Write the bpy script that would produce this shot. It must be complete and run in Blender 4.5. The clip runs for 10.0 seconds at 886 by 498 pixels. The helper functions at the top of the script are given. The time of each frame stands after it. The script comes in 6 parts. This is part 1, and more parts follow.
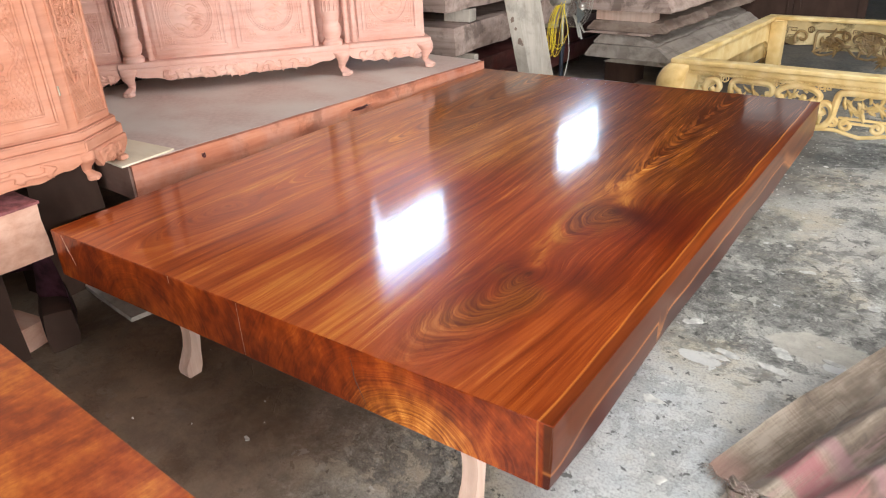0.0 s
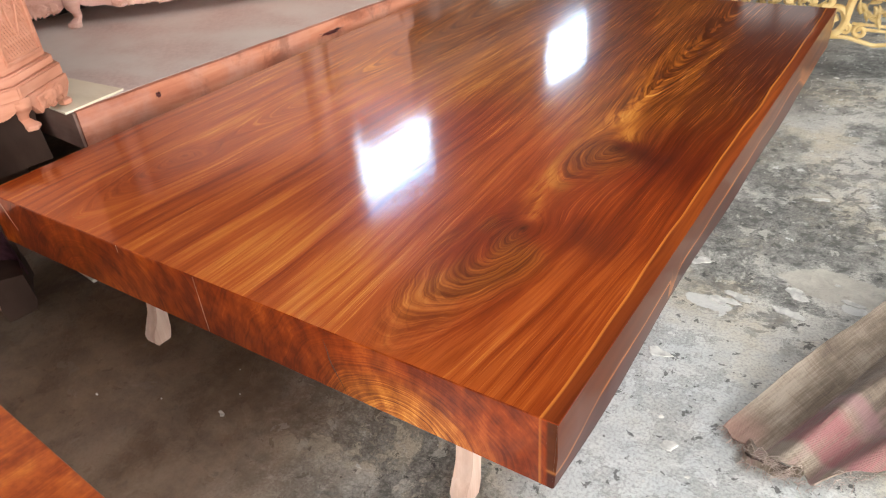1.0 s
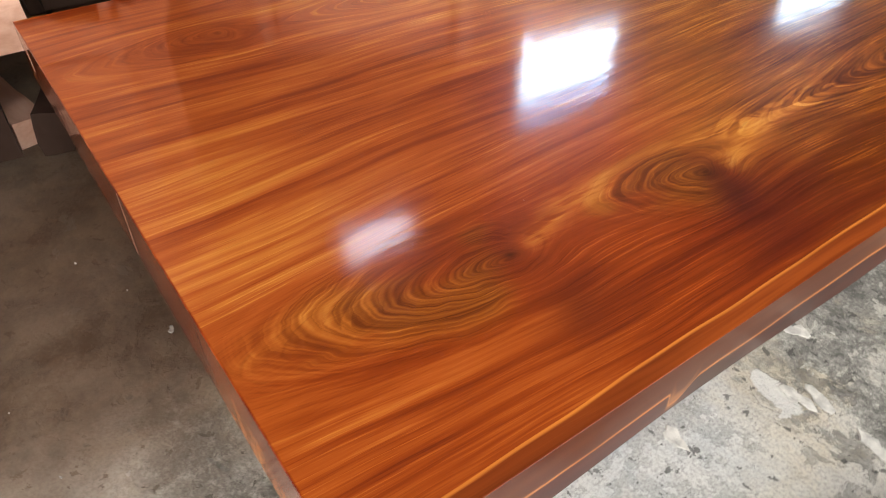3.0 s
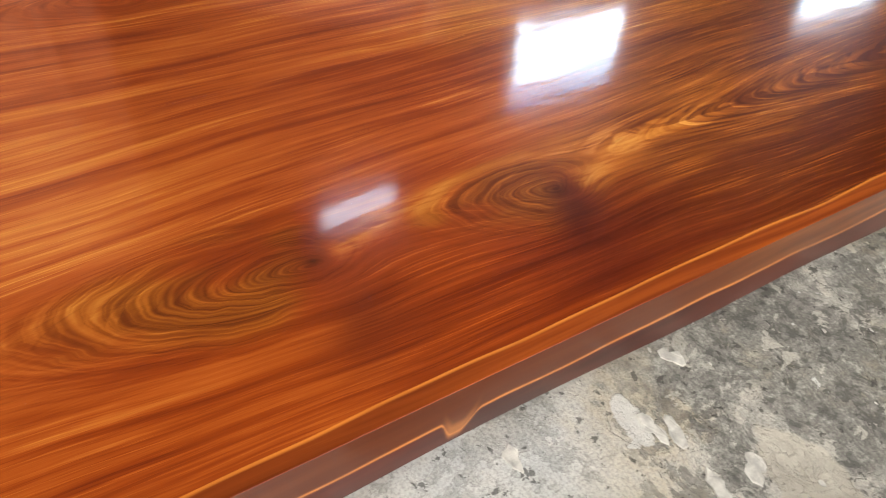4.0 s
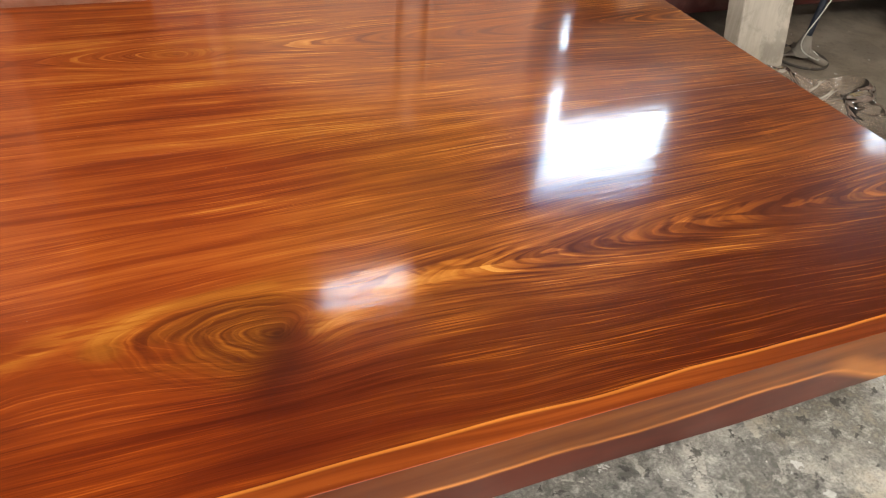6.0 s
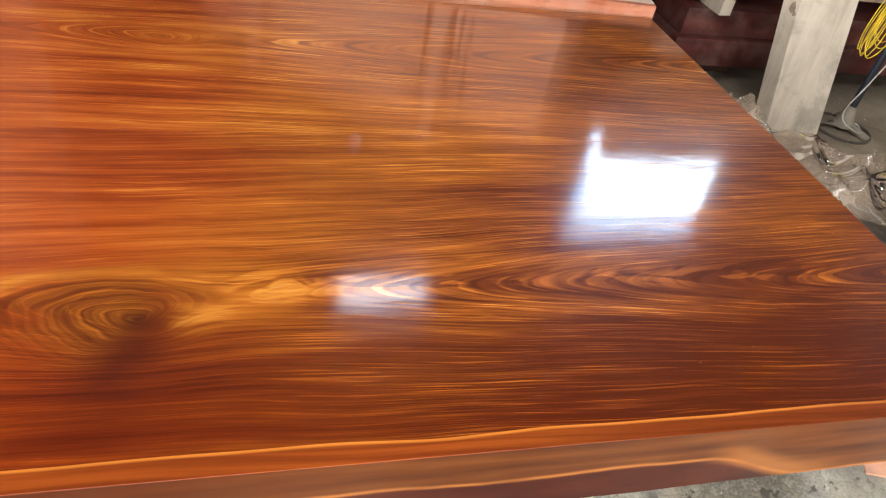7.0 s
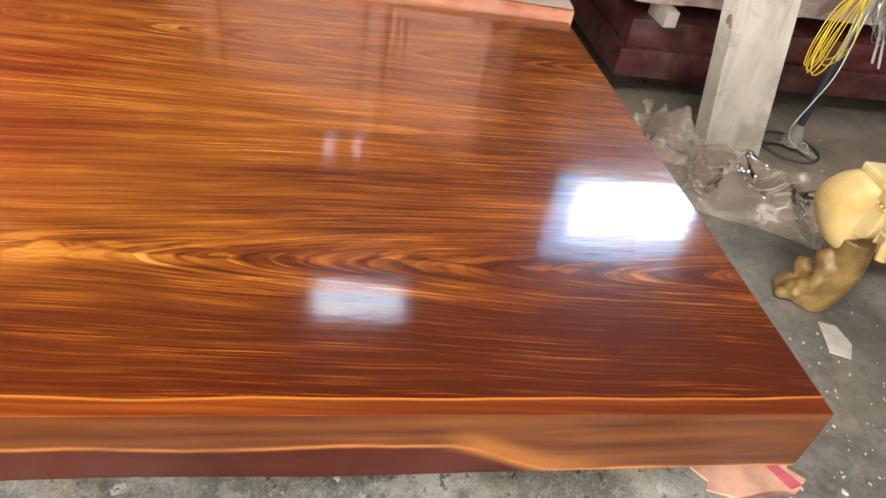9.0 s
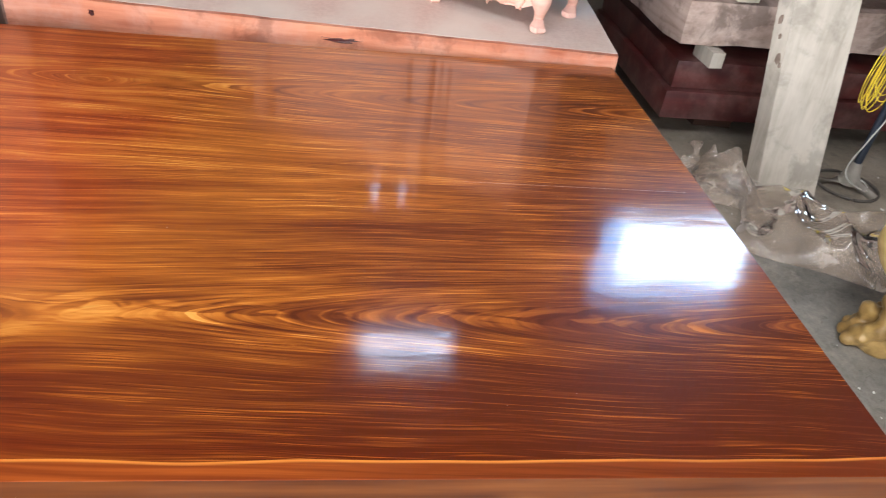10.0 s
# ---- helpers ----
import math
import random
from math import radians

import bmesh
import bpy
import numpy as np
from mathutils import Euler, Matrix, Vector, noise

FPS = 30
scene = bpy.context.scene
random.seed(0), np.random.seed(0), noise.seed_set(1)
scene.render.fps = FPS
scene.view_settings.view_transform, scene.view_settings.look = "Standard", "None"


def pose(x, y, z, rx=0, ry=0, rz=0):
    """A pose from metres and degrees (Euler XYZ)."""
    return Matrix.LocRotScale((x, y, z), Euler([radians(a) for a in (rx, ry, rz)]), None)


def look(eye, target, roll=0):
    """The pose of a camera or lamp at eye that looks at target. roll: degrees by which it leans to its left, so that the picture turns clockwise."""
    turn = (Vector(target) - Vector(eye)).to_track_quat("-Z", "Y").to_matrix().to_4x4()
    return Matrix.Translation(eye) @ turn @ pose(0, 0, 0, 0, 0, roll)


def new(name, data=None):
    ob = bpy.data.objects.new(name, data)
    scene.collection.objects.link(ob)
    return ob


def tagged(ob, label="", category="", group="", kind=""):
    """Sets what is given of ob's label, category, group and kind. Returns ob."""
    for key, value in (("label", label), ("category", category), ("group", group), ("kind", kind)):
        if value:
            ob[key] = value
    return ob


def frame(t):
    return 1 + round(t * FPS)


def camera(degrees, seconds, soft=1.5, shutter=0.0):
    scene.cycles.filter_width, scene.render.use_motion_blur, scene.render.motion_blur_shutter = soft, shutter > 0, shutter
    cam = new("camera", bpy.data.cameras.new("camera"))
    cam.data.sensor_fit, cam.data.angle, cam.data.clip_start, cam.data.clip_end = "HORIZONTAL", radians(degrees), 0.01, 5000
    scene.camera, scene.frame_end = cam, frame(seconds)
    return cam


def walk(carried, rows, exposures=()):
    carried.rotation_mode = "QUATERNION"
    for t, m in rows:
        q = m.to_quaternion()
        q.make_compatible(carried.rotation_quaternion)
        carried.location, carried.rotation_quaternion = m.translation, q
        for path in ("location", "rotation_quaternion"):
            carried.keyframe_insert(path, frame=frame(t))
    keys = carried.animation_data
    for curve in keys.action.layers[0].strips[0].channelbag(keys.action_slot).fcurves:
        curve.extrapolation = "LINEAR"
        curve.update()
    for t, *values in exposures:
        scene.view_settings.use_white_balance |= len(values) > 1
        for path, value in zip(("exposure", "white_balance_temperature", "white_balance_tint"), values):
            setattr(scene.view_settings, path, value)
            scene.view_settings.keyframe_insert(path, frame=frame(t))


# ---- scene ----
cam = camera(63.9, 10.0, soft=1.1, shutter=0.3)
PATH = [
    (0, (0.452, -0.926, 1.367), (-0.613, 0.522, 0.49), -2.8),
    (0.2, (0.414, -0.880, 1.373), (-0.659, 0.558, 0.489), -3.1),
    (0.5, (0.366, -0.837, 1.367), (-0.653, 0.591, 0.407), -4.1),
    (0.7, (0.344, -0.791, 1.363), (-0.642, 0.623, 0.348), -4.2),
    (1, (0.33, -0.723, 1.352), (-0.656, 0.636, 0.266), -4.8),
    (1.2, (0.318, -0.651, 1.354), (-0.703, 0.643, 0.221), -4.6),
    (1.5, (0.324, -0.554, 1.354), (-0.784, 0.64, 0.192), -3.3),
    (1.7, (0.330, -0.510, 1.345), (-0.764, 0.629, 0.118), -3.1),
    (2, (0.322, -0.437, 1.343), (-0.764, 0.627, 0.043), -2.1),
    (2.2, (0.312, -0.386, 1.334), (-0.792, 0.651, 0.029), -1.8),
    (3.3, (0.347, -0.01, 1.322), (-0.891, 0.817, -0.014), 2.7),
    (3.5, (0.421, 0.072, 1.338), (-0.847, 0.865, 0.011), 3.0),
    (3.8, (0.430, 0.155, 1.349), (-0.775, 0.945, -0.038), 5.5),
    (4, (0.454, 0.218, 1.347), (-0.721, 1.026, -0.056), 5.3),
    (4.3, (0.460, 0.292, 1.309), (-0.718, 1.098, -0.092), 4.2),
    (4.5, (0.472, 0.352, 1.313), (-0.817, 1.11, -0.014), 3.4),
    (4.8, (0.480, 0.486, 1.306), (-0.854, 1.256, 0.030), 4.3),
    (5, (0.469, 0.566, 1.313), (-0.895, 1.348, 0.078), 6.2),
    (5.2, (0.476, 0.631, 1.319), (-0.922, 1.367, 0.093), 5.0),
    (5.5, (0.475, 0.739, 1.318), (-0.911, 1.427, 0.05), 4.7),
    (6.8, (0.577, 1.1, 1.378), (-0.896, 1.633, 0.135), 9.7),
    (7, (0.561, 1.172, 1.359), (-0.921, 1.665, 0.111), 10.9),
    (7.5, (0.576, 1.296, 1.363), (-0.948, 1.734, 0.143), 10.5),
    (7.7, (0.593, 1.368, 1.340), (-0.962, 1.765, 0.147), 10.1),
    (8, (0.635, 1.482, 1.362), (-0.877, 1.816, 0.096), 9.4),
    (8.2, (0.661, 1.544, 1.358), (-0.871, 1.871, 0.115), 8.2),
    (8.5, (0.67, 1.596, 1.359), (-0.836, 1.963, 0.096), 10.5),
    (8.8, (0.684, 1.624, 1.365), (-0.832, 1.995, 0.115), 10.5),
    (9, (0.673, 1.651, 1.356), (-0.865, 2.039, 0.137), 11.2),
    (9.2, (0.673, 1.672, 1.354), (-0.904, 2.083, 0.195), 11.3),
    (9.5, (0.663, 1.669, 1.358), (-0.94, 2.061, 0.227), 9.8),
    (9.7, (0.660, 1.655, 1.358), (-0.962, 1.999, 0.241), 8.5),
    (10, (0.644, 1.646, 1.362), (-0.978, 1.905, 0.221), 7.3),
]
EXPOSURE = -0.20
walk(cam, [(t, look(eye, target, roll)) for t, eye, target, roll in PATH], exposures=[(0, EXPOSURE - 0.28, 6250, 10), (2.0, EXPOSURE - 0.24, 6500, 10), (3.5, EXPOSURE - 0.27, 6750, 10), (5.5, EXPOSURE - 0.25, 7050, 10), (7.0, EXPOSURE - 0.04, 6850, 10), (8.5, EXPOSURE + 0.05, 6750, 10), (9.5, EXPOSURE + 0.06, 6400, 10), (10.0, EXPOSURE + 0.06, 6050, 10)])

# ---------------------------------------------------------------- light
world = bpy.data.worlds.new("sky")
scene.world = world
world.use_nodes = True
wn = world.node_tree
sky = wn.nodes.new("ShaderNodeTexSky")
sky.sky_type, sky.sun_disc = "NISHITA", False
sky.sun_elevation, sky.sun_rotation = radians(52), radians(120)
sky.air_density, sky.dust_density = 1.0, 3.0
wn.links.new(sky.outputs[0], wn.nodes["Background"].inputs[0])
wn.nodes["Background"].inputs[1].default_value = 0.12

sun_lamp = bpy.data.lights.new("sun", "SUN")
sun_lamp.energy, sun_lamp.angle, sun_lamp.color = 1.2, radians(12), (1.0, 0.96, 0.9)
sun_ob = new("sun", sun_lamp)
sun_ob.matrix_world = look((8, -6, 12), (0, 0, 0))


def opening_light(name, place, toward, width, height, watts, color):
    lamp = bpy.data.lights.new(name, "AREA")
    lamp.shape, lamp.size, lamp.size_y, lamp.energy, lamp.color = "RECTANGLE", width, height, watts, color
    ob = new(name, lamp)
    ob.matrix_world = look(place, toward)
    return ob


# daylight that comes in by the wide shop front, with unseen fill lamps added
opening_light("shop_front_daylight", (4.25, 0.4, 1.75), (0, 0.4, 1.2), 8.0, 3.2, 410, (1.0, 0.97, 0.93))
# unseen south lamp, added to lift the end face and the near floor
opening_light("south_fill_light", (2.85, -4.85, 1.55), (0.3, 0, 0.6), 2.9, 2.8, 590, (1.0, 0.97, 0.94))
# overhead lamp added to brighten level surfaces; no roof opening is known
opening_light("overhead_fill_light", (1.95, 1.1, 4.55), (1.95, 1.1, 0), 1.4, 5.0, 265, (0.98, 0.985, 1.0))


# ---------------------------------------------------------------- node helpers
class Graph:
    """A short way to write a node material."""

    def __init__(self, name):
        self.mat = bpy.data.materials.new(name)
        self.mat.use_nodes = True
        self.tree = self.mat.node_tree
        self.bsdf = self.tree.nodes["Principled BSDF"]
        self.out = self.tree.nodes["Material Output"]
        self.tc = self.tree.nodes.new("ShaderNodeTexCoord")

    def node(self, kind, **props):
        n = self.tree.nodes.new(kind)
        for k, v in props.items():
            setattr(n, k, v)
        return n

    def plug(self, value, socket):
        if isinstance(value, bpy.types.NodeSocket):
            self.tree.links.new(value, socket)
        elif value is not None:
            socket.default_value = value

    def math(self, op, a, b=None, c=None, clamp=False):
        n = self.node("ShaderNodeMath", operation=op, use_clamp=clamp)
        for i, v in enumerate((a, b, c)):
            self.plug(v, n.inputs[i])
        return n.outputs[0]

    def add(self, a, b):
        return self.math("ADD", a, b)

    def sub(self, a, b):
        return self.math("SUBTRACT", a, b)

    def mul(self, a, b):
        return self.math("MULTIPLY", a, b)

    def xyz(self, space="Object"):
        n = self.node("ShaderNodeSeparateXYZ")
        self.plug(self.tc.outputs[space], n.inputs[0])
        return n.outputs[0], n.outputs[1], n.outputs[2]

    def vec(self, x, y, z):
        n = self.node("ShaderNodeCombineXYZ")
        for i, v in enumerate((x, y, z)):
            self.plug(v, n.inputs[i])
        return n.outputs[0]

    def scaled(self, sx, sy, sz, space="Object"):
        n = self.node("ShaderNodeMapping")
        self.plug(self.tc.outputs[space], n.inputs[0])
        n.inputs["Scale"].default_value = (sx, sy, sz)
        return n.outputs[0]

    def noise(self, vector, scale=1.0, detail=3.0, rough=0.55, distortion=0.0):
        n = self.node("ShaderNodeTexNoise")
        self.plug(vector, n.inputs["Vector"])
        n.inputs["Scale"].default_value, n.inputs["Detail"].default_value = scale, detail
        n.inputs["Roughness"].default_value, n.inputs["Distortion"].default_value = rough, distortion
        return n.outputs[0]

    def noise1(self, w, scale, detail=2.0, rough=0.5):
        n = self.node("ShaderNodeTexNoise", noise_dimensions="1D")
        self.plug(w, n.inputs["W"])
        n.inputs["Scale"].default_value, n.inputs["Detail"].default_value, n.inputs["Roughness"].default_value = scale, detail, rough
        return n.outputs[0]

    def voronoi(self, vector, scale, feature="F1"):
        n = self.node("ShaderNodeTexVoronoi", feature=feature)
        self.plug(vector, n.inputs["Vector"])
        n.inputs["Scale"].default_value = scale
        return n.outputs[0]

    def ramp(self, value, stops):
        n = self.node("ShaderNodeValToRGB")
        els = n.color_ramp.elements
        while len(els) < len(stops):
            els.new(0.5)
        for e, (p, c) in zip(els, stops):
            e.position = p
            e.color = (*c, 1) if isinstance(c, tuple) else (c, c, c, 1)
        self.plug(value, n.inputs[0])
        return n.outputs[0]

    def span(self, value, a, b, lo=0.0, hi=1.0, smooth=True):
        n = self.node("ShaderNodeMapRange", interpolation_type="SMOOTHSTEP" if smooth else "LINEAR", clamp=True)
        for i, v in enumerate((value, a, b, lo, hi)):
            self.plug(v, n.inputs[i])
        return n.outputs[0]

    def mix(self, f, a, b, mode="MIX"):
        n = self.node("ShaderNodeMix", data_type="RGBA", blend_type=mode)
        self.plug(f, n.inputs[0])
        for v, i in ((a, 6), (b, 7)):
            self.plug((*v, 1) if isinstance(v, tuple) else v, n.inputs[i])
        return n.outputs[2]

    def bump(self, height, strength, distance=0.01, normal=None):
        n = self.node("ShaderNodeBump")
        self.plug(height, n.inputs["Height"])
        n.inputs["Strength"].default_value, n.inputs["Distance"].default_value = strength, distance
        if normal is not None:
            self.plug(normal, n.inputs["Normal"])
        return n.outputs[0]

    def finish(self, color=None, rough=None, normal=None, **more):
        b = self.bsdf.inputs
        if isinstance(color, tuple):
            color = (*color, 1)
        self.plug(color, b["Base Color"])
        self.plug(rough, b["Roughness"])
        self.plug(normal, b["Normal"])
        for k, v in more.items():
            self.plug(v, b[k.replace("_", " ")])
        return self.mat


def gauss(g, x, x0, s):
    """A bell round x0."""
    d = g.math("DIVIDE", g.sub(x, x0), s)
    return g.math("POWER", 2.718, g.mul(g.mul(d, d), -1.0))


# ---------------------------------------------------------------- materials
def lacquered_slab(name, pith, knots, streak, gold, tone=0.0, show=1.0, gloss=0.095):
    """Varnished red hardwood: growth rings round a pith that runs along y and rises, pushed aside by knots."""
    g = Graph(name)
    x, y, z = g.xyz()
    sway = g.sub(g.noise(g.scaled(1.3, 0.75, 1.0), 1.0, 2), 0.5)
    fine = g.sub(g.noise(g.scaled(7, 2.0, 7), 1.0, 2), 0.5)
    cloud = g.sub(g.noise(g.scaled(5, 3, 5), 1.0, 3), 0.5)
    curl = g.sub(g.noise(g.scaled(15, 8, 15), 1.0, 2, 0.5), 0.5)
    wisp = g.sub(g.noise(g.scaled(34, 5, 34), 1.0, 2), 0.5)
    patchy = g.sub(g.noise(g.scaled(6.5, 1.5, 6), 1.0, 4, 0.6), 0.5)
    xw = g.add(x, g.add(g.mul(sway, 0.10), g.mul(fine, 0.017)))
    px, pz, rise, slope = pith
    dx = g.sub(xw, px)
    dz = g.sub(g.sub(z, pz), g.mul(y, rise))
    ring = g.sub(g.math("SQRT", g.add(g.mul(dx, dx), g.mul(dz, dz))), g.mul(y, slope))
    dark_knot, figure, arcs = None, g.mul(gauss(g, xw, gold, 0.05), 0.40 * show), None
    for kx, ky, sx, near, far, depth, dark_size in knots:
        dy = g.add(g.sub(y, ky), g.mul(curl, 0.055))
        lean = g.mul(g.math("MINIMUM", g.sub(y, ky), 0.0), 0.12)
        dyn = g.add(g.math("DIVIDE", g.math("MAXIMUM", dy, 0.0), far), g.math("DIVIDE", g.math("MINIMUM", dy, 0.0), near))
        dxn = g.math("DIVIDE", g.sub(g.add(x, g.add(g.mul(fine, 0.07), g.mul(curl, 0.030))), g.add(lean, kx)), sx)
        reach = g.math("SQRT", g.add(g.add(g.mul(dyn, dyn), g.mul(dxn, dxn)), 0.004))
        bell = g.math("POWER", 2.718, g.mul(reach, -1.6))
        ring = g.sub(ring, g.mul(bell, depth))
        # open arcs that bow towards the near end, of uneven width, with a feathered inner side
        warped = g.add(g.math("POWER", reach, 0.85), g.add(g.mul(cloud, 0.16), g.add(g.mul(curl, 0.10), g.mul(wisp, 0.030))))
        bold = g.noise(g.vec(g.mul(warped, 34.0 * near / 0.5), g.mul(x, 4.0), ky * 9.0), 1.0, 1, 0.5)
        thin = g.noise(g.vec(g.mul(warped, 60.0 * near / 0.5), g.mul(x, 6.0), ky * 5.0), 1.0, 2, 0.55)
        saw = g.math("FRACT", g.add(g.mul(warped, 15.0 * near / 0.5), g.mul(bold, 2.4)))
        bow = g.add(g.mul(g.sub(g.span(bold, 0.36, 0.64), 0.5), 0.19), g.mul(g.sub(thin, 0.5), 0.20))
        bow = g.add(bow, g.mul(g.sub(g.mul(saw, g.span(saw, 1.0, 0.86)), 0.42), 0.26))
        open_side = g.mul(g.span(g.add(g.sub(y, ky), g.mul(g.sub(x, kx), 0.5)), 0.05, -0.06), g.span(reach, 1.25, 0.45))
        open_side = g.mul(open_side, g.span(g.noise(g.scaled(8, 4, 8), 1.0, 2), 0.28, 0.56, 0.35, 1.0))
        bow = g.sub(g.mul(bow, g.mul(open_side, 1.05 * show)), g.mul(open_side, 0.065 * show))
        arcs = bow if arcs is None else g.add(arcs, bow)
        eye = g.add(g.mul(dy, dy), g.mul(g.sub(x, kx), g.mul(g.sub(x, kx), 1.6)))
        dark = g.math("DIVIDE", 1.0, g.add(1.0, g.math("DIVIDE", eye, dark_size * dark_size)))
        dark_knot = dark if dark_knot is None else g.math("MAXIMUM", dark_knot, dark)
        figure = g.math("MAXIMUM", figure, g.mul(open_side, 0.8 * show))
        # a pale tongue behind the knot
        aside = g.add(x, g.add(g.mul(fine, 0.10), g.span(y, ky + 0.05, ky + 0.20, 0.0, 0.038)))
        tongue = g.mul(gauss(g, aside, kx - 0.008, 0.034), g.mul(g.span(y, ky + 0.02, ky + 0.07), g.span(y, ky + 0.42, ky + 0.25)))
        tongue = g.mul(tongue, g.span(g.noise(g.vec(g.mul(g.add(x, g.mul(curl, 0.02)), 95.0), g.mul(y, 9.0), 2.0), 1.0, 3), 0.34, 0.56, 0.30, 1.0))
        figure = g.math("MAXIMUM", figure, g.mul(tongue, 0.7 * show))
        arcs = g.add(arcs, g.mul(tongue, 0.24 * show))
        if streak and ky > 0.8:
            # a gold crescent with a dark inner rim on the near side
            near_side = g.mul(g.span(g.add(g.sub(y, ky), g.mul(g.sub(x, kx), 0.3)), 0.02, -0.05), g.span(x, kx + 0.02, kx - 0.05))
            crescent = g.mul(gauss(g, warped, 0.96, 0.12), near_side)
            inner = g.mul(gauss(g, warped, 0.79, 0.04), near_side)
            arcs = g.add(arcs, g.sub(g.mul(crescent, 0.07), g.mul(inner, 0.26)))
            figure = g.math("MAXIMUM", figure, g.mul(crescent, 0.9))
    varnish = 1.0
    ring = g.add(ring, g.add(g.mul(wisp, 0.0030), g.mul(curl, g.mul(figure, 0.010))))
    bands = g.sub(g.noise(g.vec(g.mul(ring, 26.0), g.mul(y, 0.8), 0.0), 1.0, 2, 0.5), 0.5)
    cords = g.sub(g.noise(g.vec(g.mul(ring, 66.0), g.mul(y, 1.5), 3.0), 1.0, 3, 0.55), 0.5)
    lines = g.sub(g.noise(g.vec(g.mul(ring, 170.0), g.mul(y, 3.0), 7.0), 1.0, 3, 0.55), 0.5)
    hair = g.sub(g.noise(g.vec(g.mul(ring, 430.0), g.mul(y, 5.0), 9.0), 1.0, 3, 0.55), 0.5)
    fibre = g.sub(g.noise(g.scaled(620, 7.0, 620), 1.0, 2, 0.5), 0.5)
    pores = g.noise(g.vec(g.mul(ring, 700.0), g.mul(y, 13.0), 2.0), 1.0, 1, 0.5)
    calm = g.sub(1.0, g.mul(figure, 0.70))
    lively = g.span(g.noise(g.scaled(4, 1.4, 4), 1.0, 2), 0.36, 0.62, 0.45, 1.25)
    v = g.mul(g.add(g.mul(bands, 0.50), g.add(g.mul(cords, 0.46), g.mul(lines, g.mul(lively, g.span(y, 0.7, 1.5, 0.30, 0.80))))), calm)
    v = g.add(v, g.add(g.mul(hair, g.mul(lively, g.mul(calm, g.span(y, 0.7, 1.5, 0.22, 0.95)))), g.mul(fibre, 0.16)))
    v = g.add(v, g.add(g.mul(patchy, 0.62), arcs))
    # broad soft streaks near the front end
    brush = g.sub(g.noise(g.vec(g.mul(ring, 50.0), g.mul(y, 1.6), 5.0), 1.0, 2, 0.5), 0.5)
    v = g.add(v, g.mul(brush, g.mul(calm, g.span(y, 0.5, 1.2, 0.46, 0.10))))
    # long thin pale and dark lines, sharper towards the far end
    pale = g.noise(g.vec(g.mul(ring, 330.0), g.mul(y, 3.6), 11.0), 1.0, 2, 0.5)
    inky = g.noise(g.vec(g.mul(ring, 260.0), g.mul(y, 3.0), 15.0), 1.0, 2, 0.5)
    far_end = g.mul(g.span(y, 0.6, 1.5, 0.40, 1.0), g.span(g.noise(g.scaled(9, 2.5, 9), 1.0, 2), 0.38, 0.60, 0.25, 1.25))
    v = g.add(v, g.mul(g.span(pale, 0.57, 0.64), g.mul(far_end, 0.28)))
    v = g.sub(v, g.mul(g.span(inky, 0.43, 0.35), g.mul(far_end, 0.20)))
    if streak:
        # a chain of gold with dark lens-shaped blots beyond the second knot
        da = g.sub(g.add(x, g.add(g.mul(fine, 0.05), g.mul(curl, 0.028))), gold)
        along = g.sub(g.mul(y, 8.0), g.mul(g.mul(da, da), 500.0))
        blot = g.noise(g.vec(g.mul(da, 24.0), along, 1.0), 1.0, 2, 0.5, 0.7)
        flame = g.mul(gauss(g, da, 0.0, 0.040), g.mul(g.span(y, 1.05, 1.20), g.span(y, 2.45, 2.0, 0.35, 1.0)))
        v = g.add(v, g.mul(g.sub(g.span(blot, 0.55, 0.45), 0.42), g.mul(flame, 0.36)))
        figure = g.math("MAXIMUM", figure, g.mul(flame, 0.9))
    v = g.add(v, g.mul(figure, 0.05))
    v = g.add(v, 0.40 + tone)
    # plank tone, with the daylight's falloff towards the far end painted in
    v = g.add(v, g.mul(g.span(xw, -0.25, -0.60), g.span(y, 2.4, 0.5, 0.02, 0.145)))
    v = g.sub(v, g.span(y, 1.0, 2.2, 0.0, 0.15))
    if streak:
        # right strip and near end: wood tone mixed with the same painted falloff
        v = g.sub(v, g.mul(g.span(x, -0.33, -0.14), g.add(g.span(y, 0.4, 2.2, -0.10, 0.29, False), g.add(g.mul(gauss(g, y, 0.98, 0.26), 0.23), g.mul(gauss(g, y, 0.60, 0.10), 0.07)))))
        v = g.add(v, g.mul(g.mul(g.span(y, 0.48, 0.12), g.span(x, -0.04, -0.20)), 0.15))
    v = g.add(g.mul(g.sub(v, 0.42), 1.05), 0.415)
    # the end face: rings round a low heart
    ends = g.span(y, 0.003, 0.0015)
    ex, ez = g.sub(g.add(x, g.mul(fine, 0.05)), gold + 0.04), g.sub(z, 0.315)
    er = g.add(g.math("SQRT", g.add(g.mul(g.mul(ex, ex), 0.55), g.mul(ez, ez))), g.add(g.mul(cloud, 0.03), g.mul(curl, 0.006)))
    heart = g.span(er, 0.21, 0.04)
    ringlet = g.sub(g.noise(g.vec(g.mul(er, 190.0), g.mul(x, 3.0), 4.0), 1.0, 3, 0.6), 0.5)
    figure = g.math("MAXIMUM", figure, g.mul(g.mul(heart, ends), show))
    mottle = g.sub(g.noise(g.scaled(26, 26, 15), 1.0, 4, 0.6), 0.5)
    face = g.add(g.add(0.31 + tone * 0.5, g.mul(heart, 0.36 * show)), g.add(g.mul(ringlet, g.span(heart, 0.0, 1.0, 0.5, 2.1 * show)), g.add(g.mul(mottle, 1.05), g.mul(cloud, 1.0))))
